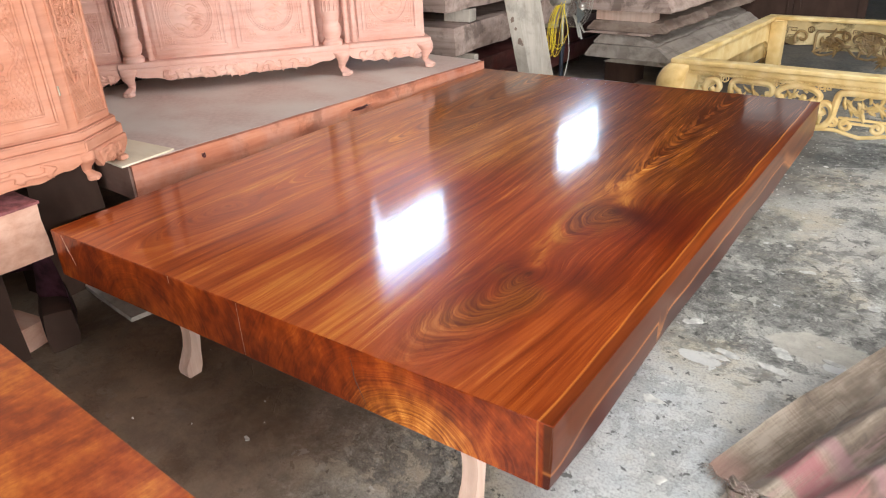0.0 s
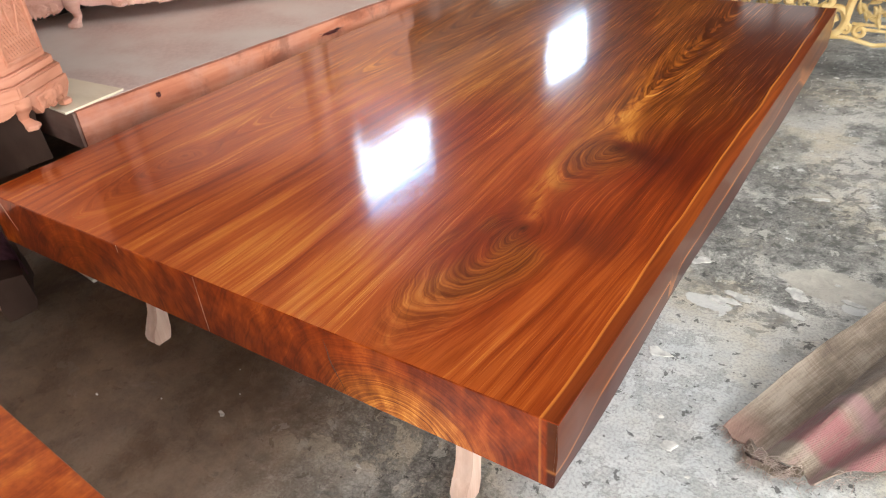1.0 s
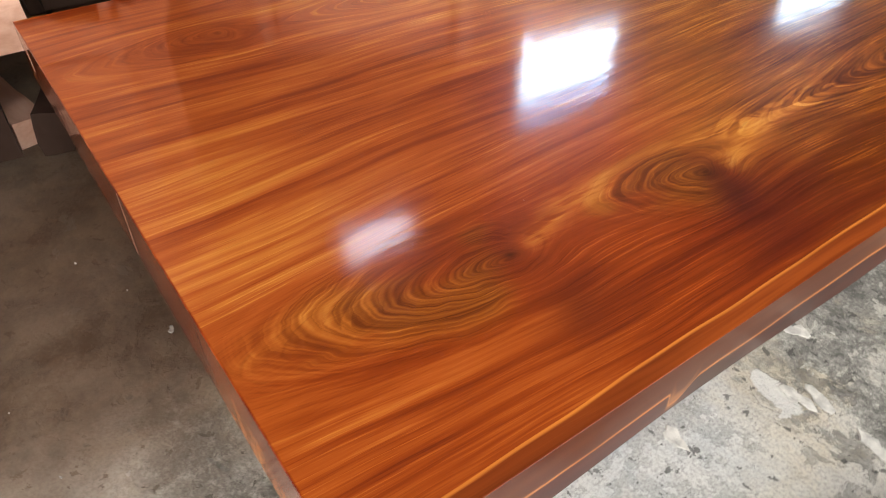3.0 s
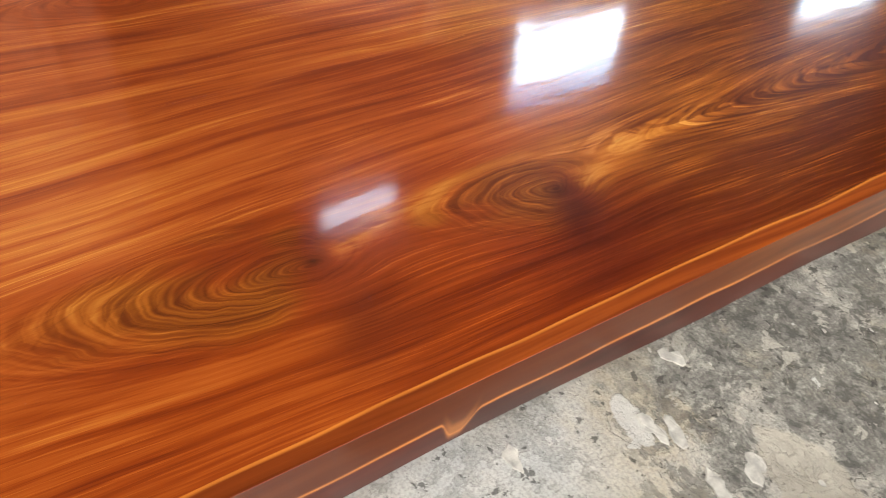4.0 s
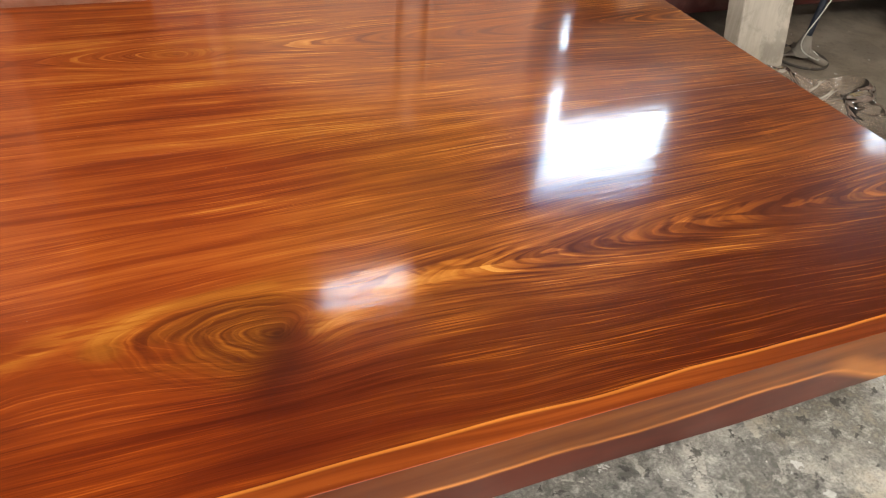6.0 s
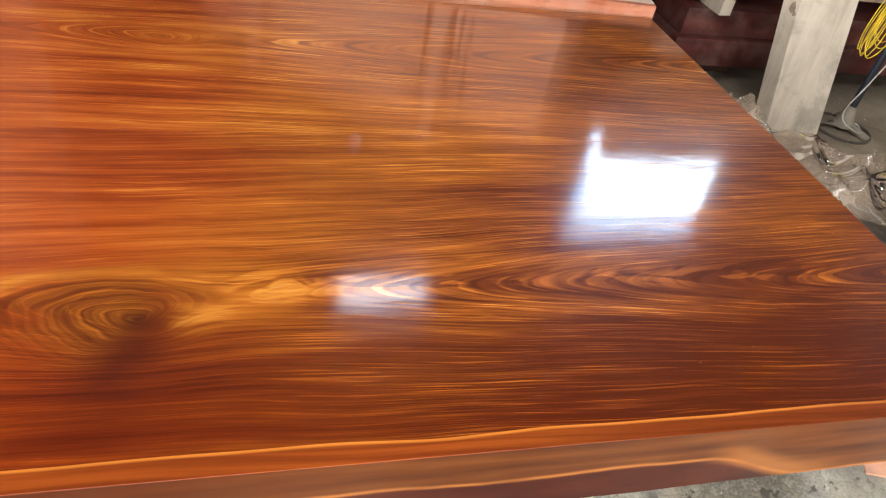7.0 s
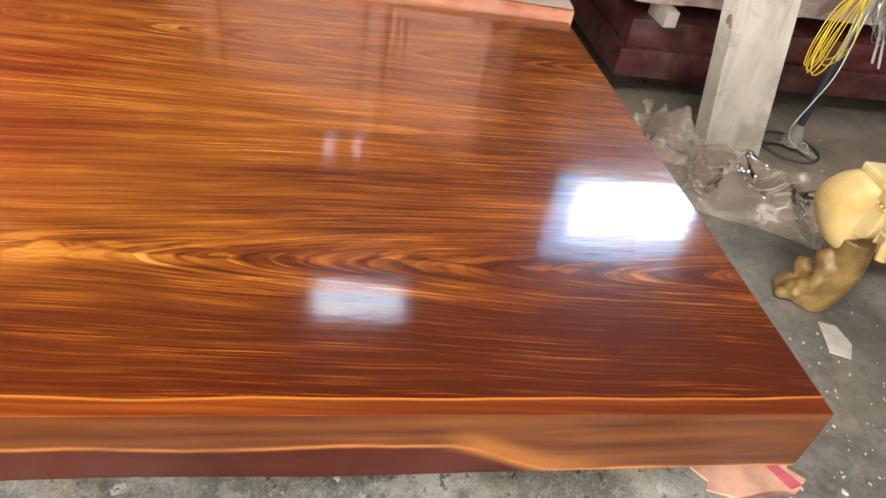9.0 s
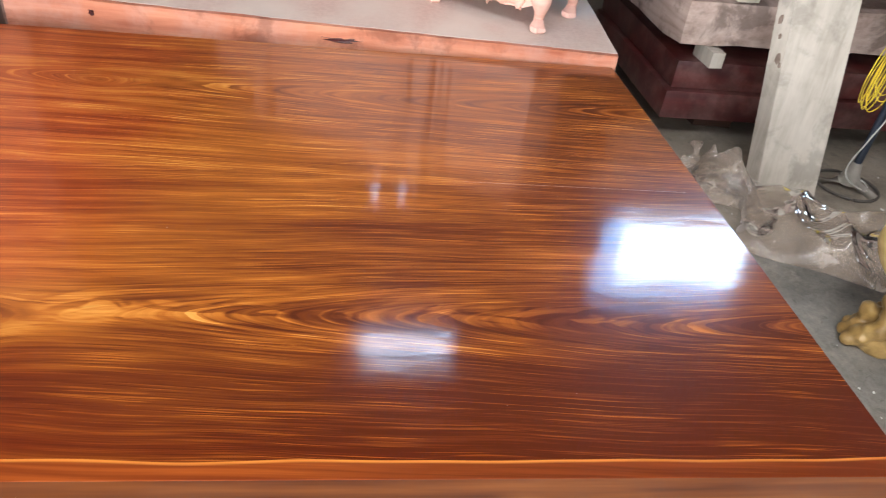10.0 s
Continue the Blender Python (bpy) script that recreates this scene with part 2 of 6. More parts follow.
    v = g.add(g.mul(v, g.sub(1.0, ends)), g.mul(face, ends))
    col = g.ramp(v, [(0.0, (0.090, 0.0105, 0.0028)), (0.22, (0.152, 0.0200, 0.0042)), (0.46, (0.280, 0.044, 0.0058)),
                     (0.64, (0.430, 0.087, 0.0115)), (0.82, (0.58, 0.170, 0.026)), (1.0, (0.74, 0.31, 0.055))])
    golden = g.ramp(v, [(0.0, (0.082, 0.0150, 0.0030)), (0.22, (0.150, 0.0330, 0.0052)), (0.46, (0.275, 0.078, 0.0085)),
                        (0.64, (0.43, 0.132, 0.0140)), (0.82, (0.60, 0.222, 0.032)), (1.0, (0.76, 0.35, 0.072))])
    warmth = g.add(g.add(figure, g.mul(patchy, 0.7)), g.add(g.mul(bands, 0.55), g.mul(g.mul(g.span(y, 0.7, 1.5), g.span(x, -0.02, -0.25, 0.7, 1.0)), 0.95)))
    col = g.mix(g.span(warmth, 0.1, 0.95, 0.0, 0.9), col, golden)
    col = g.mix(g.span(pores, 0.60, 0.74, 0.0, 0.22), col, (0.060, 0.010, 0.004))
    if dark_knot is not None:
        col = g.mix(g.mul(dark_knot, 0.85 * show), col, (0.045, 0.0095, 0.004))
    if streak:
        stain = g.mul(gauss(g, g.add(x, g.mul(cloud, 0.14)), -0.215, 0.095), gauss(g, g.add(y, g.add(g.mul(cloud, 0.16), g.mul(g.add(x, 0.25), 0.25))), 0.985, 0.060))
        col = g.mix(g.mul(stain, 0.80), col, (0.055, 0.0080, 0.004))
        bruise = g.mul(gauss(g, g.add(x, g.mul(cloud, 0.16)), -0.165, 0.075), gauss(g, g.add(y, g.mul(cloud, 0.18)), 0.520, 0.085))
        col = g.mix(g.mul(bruise, 0.58), col, (0.085, 0.013, 0.006))
        wave = g.mul(g.sub(g.noise(g.scaled(0, 1.5, 0), 1.0, 2), 0.5), 0.042)
        xs = g.add(x, wave)
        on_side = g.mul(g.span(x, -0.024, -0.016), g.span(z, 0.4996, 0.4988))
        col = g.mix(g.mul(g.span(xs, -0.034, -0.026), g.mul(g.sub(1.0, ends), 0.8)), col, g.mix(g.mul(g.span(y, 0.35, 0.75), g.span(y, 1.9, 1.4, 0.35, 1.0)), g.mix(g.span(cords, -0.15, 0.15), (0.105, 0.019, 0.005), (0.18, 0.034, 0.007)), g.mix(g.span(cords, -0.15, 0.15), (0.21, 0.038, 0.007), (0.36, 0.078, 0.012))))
        line = g.mul(g.mul(g.span(xs, -0.0350, -0.0338), g.span(xs, -0.0275, -0.0325)), g.sub(1.0, g.mul(ends, 0.6)))
        col = g.mix(g.mul(line, g.span(cords, -0.2, 0.1, 0.55, 0.95)), col, (0.70, 0.235, 0.036))
        # the wavy side: a pale line with darker wood under it, breaking into orange flares
        low = g.add(0.421, g.add(g.mul(g.sub(g.noise(g.scaled(0, 1.4, 0), 1.0, 2), 0.5), 0.055), g.mul(g.sub(g.noise(g.scaled(0, 7.0, 0), 1.0, 2), 0.5), 0.010)))
        flare_a = g.mul(g.span(y, 1.86, 1.96), g.span(y, 2.20, 2.06))
        flare_b = g.mul(g.span(y, 0.555, 0.580), g.span(y, 0.630, 0.595))
        low = g.sub(low, g.add(g.mul(flare_b, 0.05), g.add(g.span(y, 1.88, 2.12, 0.0, 0.075), g.mul(g.span(y, 0.20, 0.0), 0.04))))
        sag = g.sub(z, low)
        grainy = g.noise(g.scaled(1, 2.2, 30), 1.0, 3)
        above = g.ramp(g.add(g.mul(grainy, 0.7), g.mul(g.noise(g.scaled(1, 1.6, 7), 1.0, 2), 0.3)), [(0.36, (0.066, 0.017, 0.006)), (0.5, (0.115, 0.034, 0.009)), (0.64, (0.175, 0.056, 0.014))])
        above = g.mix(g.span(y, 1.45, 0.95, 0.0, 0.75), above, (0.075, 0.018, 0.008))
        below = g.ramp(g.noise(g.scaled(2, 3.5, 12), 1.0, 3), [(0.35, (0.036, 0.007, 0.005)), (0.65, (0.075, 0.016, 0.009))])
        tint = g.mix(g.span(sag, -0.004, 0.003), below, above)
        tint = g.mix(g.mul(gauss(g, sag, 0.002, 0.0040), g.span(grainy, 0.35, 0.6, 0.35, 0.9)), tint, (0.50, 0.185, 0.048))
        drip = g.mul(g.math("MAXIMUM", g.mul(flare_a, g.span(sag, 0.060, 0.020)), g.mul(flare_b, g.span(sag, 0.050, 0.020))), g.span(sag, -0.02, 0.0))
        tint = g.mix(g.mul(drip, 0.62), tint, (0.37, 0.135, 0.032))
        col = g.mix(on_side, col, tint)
        varnish = g.span(g.math("MAXIMUM", on_side, g.span(x, -0.027, -0.023)), 0.0, 1.0, 1.0, 0.36)
    wob = g.noise(g.scaled(14, 4, 14), 1.0, 2)
    peel = g.noise(g.scaled(120, 26, 120), 1.0, 2)
    coat_n = g.bump(g.add(g.mul(wob, 0.7), g.mul(peel, 0.07)), 0.15, 0.006)
    film = g.span(g.noise(g.scaled(3, 3, 3), 1.0, 5, 0.65), 0.40, 0.75, 0.0, 1.0)
    specks = g.span(g.voronoi(g.scaled(1, 1, 1), 26), 0.012, 0.02, 1.0, 0.0)
    specks = g.mul(specks, g.span(g.noise(g.scaled(9, 9, 9), 1.0, 1), 0.52, 0.55))
    col = g.mix(g.mul(specks, 0.7), col, (0.62, 0.50, 0.42))
    return g.finish(col, 0.36, None, Specular_IOR_Level=0.08, Coat_Weight=varnish, Coat_IOR=1.53,
                    Coat_Roughness=g.add(gloss, g.mul(film, 0.03)), Coat_Normal=coat_n)


def raw_wood(name, light, mid, dark, grain=(1.2, 40, 40), dust=0.25, rough=0.75, dust_color=(0.62, 0.55, 0.47), bump=0.25, stain=0.0, shine=0.28):
    """Sanded or sawn timber, with fibres along local x."""
    g = Graph(name)
    streaks = g.noise(g.scaled(*grain), 1.0, 4, 0.6, 0.3)
    blotch = g.noise(g.scaled(3, 3, 3), 1.0, 4, 0.55)
    col = g.ramp(g.add(g.mul(streaks, 0.7), g.mul(blotch, 0.35)), [(0.32, dark), (0.52, mid), (0.72, light)])
    film = g.span(g.noise(g.scaled(7, 7, 7), 1.0, 5, 0.6), 0.38, 0.68, 0.0, dust)
    col = g.mix(film, col, dust_color)
    if stain:
        marks = g.span(g.noise(g.scaled(5, 5, 5), 1.0, 6, 0.65, 0.4), 0.50, 0.64, 0.0, stain)
        col = g.mix(marks, col, tuple(c * 0.35 for c in dark))
    fine = g.noise(g.scaled(grain[0] * 4, grain[1] * 3, grain[2] * 3), 1.0, 3)
    return g.finish(col, rough, g.bump(g.add(fine, g.mul(streaks, 0.6)), bump, 0.004), Specular_IOR_Level=shine)


def smeared_dust(name):
    """Pale sanding dust on pink wood, wiped thin in long soft strokes."""
    g = Graph(name)
    wipe = g.noise(g.scaled(0.9, 2.6, 4), 1.0, 3, 0.5, 0.4)
    blotch = g.noise(g.scaled(3, 3, 3), 1.0, 5, 0.6)
    fine = g.noise(g.scaled(60, 60, 60), 1.0, 3)
    thick = g.span(g.add(g.mul(wipe, 0.65), g.mul(blotch, 0.35)), 0.34, 0.62)
    bare = g.mix(g.span(fine, 0.35, 0.65), (0.58, 0.42, 0.355), (0.65, 0.49, 0.42))
    col = g.mix(thick, bare, g.mix(blotch, (0.63, 0.545, 0.475), (0.74, 0.665, 0.585)))
    return g.finish(col, 0.9, g.bump(fine, 0.08, 0.003), Specular_IOR_Level=0.2)


def plain(name, color, rough=0.6, metal=0.0, vary=0.2, scale=12, bump=0.1, **more):
    g = Graph(name)
    n = g.noise(g.scaled(1, 1, 1), scale, 4, 0.6)
    col = g.mix(g.span(n, 0.3, 0.7, 0.0, 1.0), tuple(c * (1 - vary) for c in color), tuple(min(1, c * (1 + vary)) for c in color))
    return g.finish(col, rough, g.bump(g.noise(g.scaled(1, 1, 1), scale * 9, 3), bump, 0.003), Metallic=metal, **more)


def concrete(name):
    """A thin pale screed, worn through to dark gritty concrete, with brown sawdust trodden in and shade painted in
    under the tables.
    """
    g = Graph(name)
    here = g.scaled(1, 1, 1)
    x, y, z = g.xyz()
    big = g.noise(here, 0.9, 5, 0.60)
    mid = g.noise(here, 5.0, 8, 0.70, 0.2)
    small = g.noise(here, 30, 6, 0.68, 0.25)
    tiny = g.noise(here, 130, 4, 0.62)
    ragged = g.sub(g.noise(here, 7.0, 8, 0.68, 0.3), 0.5)

    def spot(cx, cy, rx, ry, soft=0.25, rag=1.6):
        """A ragged stain of its own shape."""
        u, w = g.math("DIVIDE", g.sub(x, cx), rx), g.math("DIVIDE", g.sub(y, cy), ry)
        d = g.add(g.math("SQRT", g.add(g.mul(u, u), g.mul(w, w))), g.mul(ragged, rag))
        return g.span(d, 1.0 + soft, 1.0 - soft)

    skin = g.ramp(g.add(g.mul(big, 0.45), g.add(g.mul(mid, 0.35), g.mul(small, 0.20))), [(0.38, (0.395, 0.385, 0.345)), (0.48, (0.545, 0.525, 0.465)), (0.60, (0.69, 0.67, 0.59))])
    ochre = g.span(g.noise(here, 1.6, 6, 0.66), 0.46, 0.57, 0.0, 0.85)
    skin = g.mix(ochre, skin, (0.57, 0.505, 0.375))
    cool = g.math("MAXIMUM", spot(-0.02, 0.72, 0.22, 0.30, 0.5), spot(0.16, 0.30, 0.36, 0.48, 0.45, 1.0))
    skin = g.mix(g.mul(cool, 0.7), skin, g.mix(g.span(mid, 0.4, 0.6), (0.55, 0.59, 0.59), (0.66, 0.68, 0.66)))
    grit = g.ramp(g.add(g.mul(small, 0.55), g.add(g.mul(mid, 0.20), g.mul(tiny, 0.25))), [(0.40, (0.045, 0.046, 0.040)), (0.485, (0.150, 0.150, 0.132)), (0.55, (0.30, 0.295, 0.26)), (0.64, (0.52, 0.51, 0.45))])
    wear = g.add(g.mul(g.noise(here, 2.3, 9, 0.70, 0.35), 0.78), g.mul(small, 0.22))
    peel = g.span(wear, 0.515, 0.545)
    worn = g.math("MAXIMUM", spot(0.12, 1.62, 0.26, 0.24, 0.35, 2.4), spot(-0.12, 1.50, 0.13, 0.30, 0.4, 2.4))
    worn = g.math("MAXIMUM", worn, g.math("MAXIMUM", spot(-0.15, 2.25, 0.20, 0.18, 0.4, 2.4), spot(-0.02, 1.95, 0.16, 0.12, 0.4, 2.2)))
    worn = g.math("MAXIMUM", worn, spot(-0.62, -0.05, 0.16, 0.10, 0.5, 3.0))
    peel = g.math("MAXIMUM", peel, g.mul(worn, g.span(small, 0.34, 0.50, 0.55, 1.0)))
    peel = g.mul(peel, g.sub(1.0, g.mul(cool, 0.62)))
    # dark rim along the peel's lip, its small shadow painted in
    rim = g.mul(g.span(wear, 0.512, 0.520), g.span(wear, 0.532, 0.524))
    col = g.mix(g.mul(peel, 0.9), skin, grit)
    col = g.mix(g.mul(rim, 0.40), col, (0.13, 0.125, 0.115))
    # ground where the screed has broken up into chips and scales
    broken = g.math("MAXIMUM", spot(0.16, 1.62, 0.42, 0.50, 0.5, 1.8), g.span(g.noise(here, 1.3, 4, 0.6), 0.50, 0.60, 0.15, 0.9))
    broken = g.mul(broken, g.sub(1.0, g.mul(cool, 0.7)))
    chipped = g.mul(g.span(g.noise(here, 13, 8, 0.68, 0.7), 0.505, 0.535), broken)
    col = g.mix(g.mul(chipped, 0.72), col, g.mix(g.span(small, 0.42, 0.58), (0.060, 0.060, 0.054), (0.21, 0.205, 0.185)))
    scales = g.mul(g.span(g.noise(here, 10, 8, 0.62, 0.6), 0.585, 0.600), broken)
    col = g.mix(g.mul(scales, 0.70), col, (0.60, 0.575, 0.50))
    col = g.mix(g.span(tiny, 0.34, 0.58, 0.38, 0.0), col, (0.14, 0.135, 0.125))
    pits = g.span(g.noise(here, 24, 5, 0.64, 0.3), 0.385, 0.365, 0.0, 0.75)
    col = g.mix(pits, col, (0.055, 0.053, 0.048))
    cream = g.math("MAXIMUM", spot(0.29, 1.33, 0.15, 0.085, 0.05, 1.1), g.span(g.noise(here, 3.3, 6, 0.6, 0.3), 0.665, 0.672))
    col = g.mix(g.mul(cream, 0.85), col, g.mix(g.span(mid, 0.40, 0.60), (0.47, 0.44, 0.365), (0.60, 0.57, 0.48)))
    flakes = g.math("MAXIMUM", g.span(g.noise(here, 7.5, 6, 0.62, 0.4), 0.655, 0.665), g.math("MAXIMUM", spot(-0.01, 1.09, 0.07, 0.035, 0.06, 1.8), spot(0.35, 1.25, 0.035, 0.03, 0.06, 1.5)))
    col = g.mix(g.mul(flakes, 0.85), col, (0.66, 0.66, 0.62))
    cracks = g.node("ShaderNodeTexVoronoi", feature="DISTANCE_TO_EDGE")
    cracks.inputs["Scale"].default_value = 1.5
    warp = g.node("ShaderNodeVectorMath", operation="ADD")
    g.plug(g.tc.outputs["Object"], warp.inputs[0])
    shake = g.node("ShaderNodeTexNoise")
    shake.inputs["Scale"].default_value, shake.inputs["Detail"].default_value = 7.0, 5.0
    g.plug(g.tc.outputs["Object"], shake.inputs["Vector"])
    push = g.node("ShaderNodeVectorMath", operation="SCALE")
    push.inputs["Scale"].default_value = 0.35
    g.plug(shake.outputs["Color"], push.inputs[0])
    g.plug(push.outputs[0], warp.inputs[1])
    g.plug(warp.outputs[0], cracks.inputs["Vector"])
    line = g.mul(g.span(cracks.outputs[0], 0.0, 0.006, 1.0, 0.0), g.span(big, 0.50, 0.58))
    col = g.mix(g.mul(line, 0.5), col, (0.07, 0.066, 0.06))
    # trodden sawdust below the tables, smooth and brown, with dark scuffs and painted shade
    dust_shade = g.mul(g.span(g.add(x, g.mul(big, 0.8)), 0.02, -0.55), g.span(g.add(y, g.mul(mid, 0.8)), 2.9, 0.9))
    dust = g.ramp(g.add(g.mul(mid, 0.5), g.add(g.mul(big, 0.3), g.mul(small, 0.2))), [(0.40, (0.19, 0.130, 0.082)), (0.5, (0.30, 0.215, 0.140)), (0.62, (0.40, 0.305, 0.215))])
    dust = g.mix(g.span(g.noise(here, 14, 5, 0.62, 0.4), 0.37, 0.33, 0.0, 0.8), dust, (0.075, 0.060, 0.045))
    # darker to the left: the shade between the tables put into the dust
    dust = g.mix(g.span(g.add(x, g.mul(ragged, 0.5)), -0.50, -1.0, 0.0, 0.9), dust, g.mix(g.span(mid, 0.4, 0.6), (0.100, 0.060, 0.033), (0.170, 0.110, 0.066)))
    col = g.mix(g.mul(dust_shade, 0.90), col, dust)
    # the dark, smooth stretch past the far end of the table
    far_patch = g.mul(g.span(g.add(y, g.mul(ragged, 0.5)), 2.35, 2.75), g.span(g.add(x, g.mul(ragged, 0.5)), 0.25, -0.25))
    far_tone = g.ramp(g.add(g.mul(mid, 0.6), g.mul(small, 0.4)), [(0.40, (0.085, 0.078, 0.066)), (0.5, (0.138, 0.126, 0.106)), (0.62, (0.225, 0.203, 0.168))])
    far_tone = g.mix(g.span(g.add(x, g.mul(ragged, 0.4)), -1.15, -1.6), far_tone, g.mix(g.span(mid, 0.4, 0.6), (0.17, 0.140, 0.105), (0.27, 0.225, 0.175)))
    col = g.mix(g.mul(far_patch, 0.88), col, far_tone)
    smooth = g.math("MAXIMUM", dust_shade, far_patch)
    h = g.add(g.mul(mid, 0.3), g.add(g.mul(small, 0.45), g.sub(g.add(g.mul(flakes, 0.14), g.mul(scales, 0.16)), g.add(g.mul(g.math("MAXIMUM", peel, chipped), 0.22), g.add(g.mul(line, 0.3), g.mul(pits, 0.25))))))
    return g.finish(col, g.span(mid, 0.3, 0.7, 0.5, 0.85), g.bump(g.mul(h, g.span(smooth, 0.0, 1.0, 1.0, 0.30)), 0.8, 0.016), Specular_IOR_Level=0.4)


def burlap(name):
    """Loose jute weave with faded red and grey stripes along y."""
    g = Graph(name)
    x, y, z = g.xyz()
    weave = g.math("MULTIPLY", g.math("SINE", g.mul(x, 1300.0)), g.math("SINE", g.mul(y, 1300.0)))
    n = g.noise(g.scaled(14, 5, 9), 1.0, 4, 0.55)
    thread = g.noise(g.scaled(240, 9, 14), 1.0, 3, 0.6)
    weft = g.noise(g.scaled(9, 240, 14), 1.0, 2, 0.6)
    col = g.ramp(g.add(g.add(g.mul(n, 0.60), g.mul(weave, 0.025)), g.add(g.mul(thread, 0.24), g.mul(weft, 0.16))), [(0.36, (0.095, 0.066, 0.045)), (0.48, (0.195, 0.146, 0.102)), (0.60, (0.34, 0.275, 0.21))])
    worn = g.span(g.add(g.mul(thread, 0.7), g.mul(n, 0.3)), 0.36, 0.60)
    yy = g.add(y, g.mul(g.sub(n, 0.5), 0.06))
    stripe = g.noise(g.vec(g.mul(x, 16.0), g.mul(y, 0.7), 0.0), 1.0, 2)
    over = g.span(x, 0.10, 0.12)
    col = g.mix(g.mul(g.mul(g.span(stripe, 0.46, 0.60), over), g.mul(worn, 0.75)), col, (0.33, 0.19, 0.18))
    red = g.mul(g.mul(g.span(yy, 0.055, 0.085), g.span(yy, 0.225, 0.17)), over)
    col = g.mix(g.mul(red, g.span(worn, 0.0, 1.0, 0.35, 0.80)), col, (0.26, 0.080, 0.086))
    mauve = g.mul(g.mul(g.span(yy, 0.20, 0.235), g.span(yy, 0.275, 0.25)), over)
    col = g.mix(g.mul(mauve, 0.55), col, (0.30, 0.15, 0.16))
    pink = g.mul(g.span(y, 0.12, 0.02), g.span(x, 0.10, 0.06))
    col = g.mix(g.mul(pink, 0.45), col, (0.50, 0.28, 0.22))
    return g.finish(col, 0.92, g.bump(g.add(g.mul(weave, 0.25), g.add(thread, g.mul(weft, 0.4))), 0.4, 0.004), Sheen_Weight=0.15)


def clear_plastic(name):
    """Thin dusty film: half see-through, with sharp wet-looking glints and milky creases."""
    g = Graph(name)
    n = g.noise(g.scaled(1, 1, 1), 6, 4, 0.55)
    crease = g.span(g.noise(g.scaled(1, 1, 1), 18, 3, 0.55, 0.8), 0.58, 0.66)
    wrinkle = g.noise(g.scaled(1, 1, 1), 12, 3, 0.5, 0.8)
    normal = g.bump(wrinkle, 0.16, 0.012)
    g.finish((0.56, 0.47, 0.39), 0.2, normal, Specular_IOR_Level=0.6)
    clear = g.node("ShaderNodeBsdfTransparent")
    clear.inputs[0].default_value = (0.93, 0.90, 0.87, 1)
    m = g.node("ShaderNodeMixShader")
    g.plug(g.add(g.span(n, 0.32, 0.68, 0.14, 0.38), g.mul(crease, 0.18)), m.inputs[0])
    g.plug(clear.outputs[0], m.inputs[1])
    g.plug(g.bsdf.outputs[0], m.inputs[2])
    gloss = g.node("ShaderNodeBsdfGlossy")
    gloss.inputs["Roughness"].default_value = 0.08
    g.plug(normal, gloss.inputs["Normal"])
    fres = g.node("ShaderNodeFresnel")
    fres.inputs["IOR"].default_value = 1.22
    m2 = g.node("ShaderNodeMixShader")
    g.plug(fres.outputs[0], m2.inputs[0])
    g.plug(m.outputs[0], m2.inputs[1])
    g.plug(gloss.outputs[0], m2.inputs[2])
    g.plug(m2.outputs[0], g.out.inputs[0])
    return g.mat


def glowing(name, color, strength):
    g = Graph(name)
    e = g.node("ShaderNodeEmission")
    e.inputs[0].default_value, e.inputs[1].default_value = (*color, 1), strength
    g.plug(e.outputs[0], g.out.inputs[0])
    return g.mat


def translucent(name, color):
    g = Graph(name)
    t = g.node("ShaderNodeBsdfTranslucent")
    t.inputs[0].default_value = (*color, 1)
    g.plug(t.outputs[0], g.out.inputs[0])
    return g.mat


BLUE_SHEET = translucent("blue_dimming_sheet", (0.42, 0.60, 0.72))
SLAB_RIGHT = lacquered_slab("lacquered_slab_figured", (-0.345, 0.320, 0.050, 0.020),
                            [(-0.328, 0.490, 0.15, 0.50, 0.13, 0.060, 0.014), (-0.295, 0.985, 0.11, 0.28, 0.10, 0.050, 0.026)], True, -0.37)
SLAB_LEFT = lacquered_slab("lacquered_slab_straight", (-1.36, 0.30, 0.030, 0.012),
                           [(-1.40, 0.42, 0.11, 0.30, 0.10, 0.04, 0.010), (-1.36, 0.92, 0.11, 0.30, 0.12, 0.04, 0.010)], False, -1.36, 0.055, 0.28)
SLAB_NEAR = lacquered_slab("lacquered_slab_near", (0.8, 0.2, 0.03, 0.02), [(0.6, -0.55, 0.05, 0.16, 0.08, 0.035, 0.012)], False, 0.6, 0.60, 1.0, 0.34)
PALE_LEG = raw_wood("pale_sanded_wood", (0.68, 0.50, 0.40), (0.58, 0.40, 0.31), (0.46, 0.30, 0.23), (30, 30, 1.5), 0.3)
PINK_WOOD = raw_wood("pink_sanded_rosewood", (0.80, 0.505, 0.41), (0.73, 0.425, 0.335), (0.60, 0.31, 0.235), (3, 3, 26), 0.35, 0.8, (0.80, 0.60, 0.52), 0.12, 0.0, 0.2)
PINK_CARVED = raw_wood("pink_carved_rosewood", (0.83, 0.53, 0.42), (0.72, 0.41, 0.31), (0.52, 0.25, 0.18), (14, 14, 14), 0.30, 0.8, (0.82, 0.61, 0.52), 0.35, 0.0, 0.2)
ORANGE_WOOD = raw_wood("orange_sanded_rosewood", (0.66, 0.33, 0.22), (0.57, 0.255, 0.155), (0.44, 0.175, 0.10), (3, 3, 22), 0.15, 0.75, (0.8, 0.52, 0.42), 0.12)
PLATFORM_TOP = smeared_dust("dusty_platform_wood")
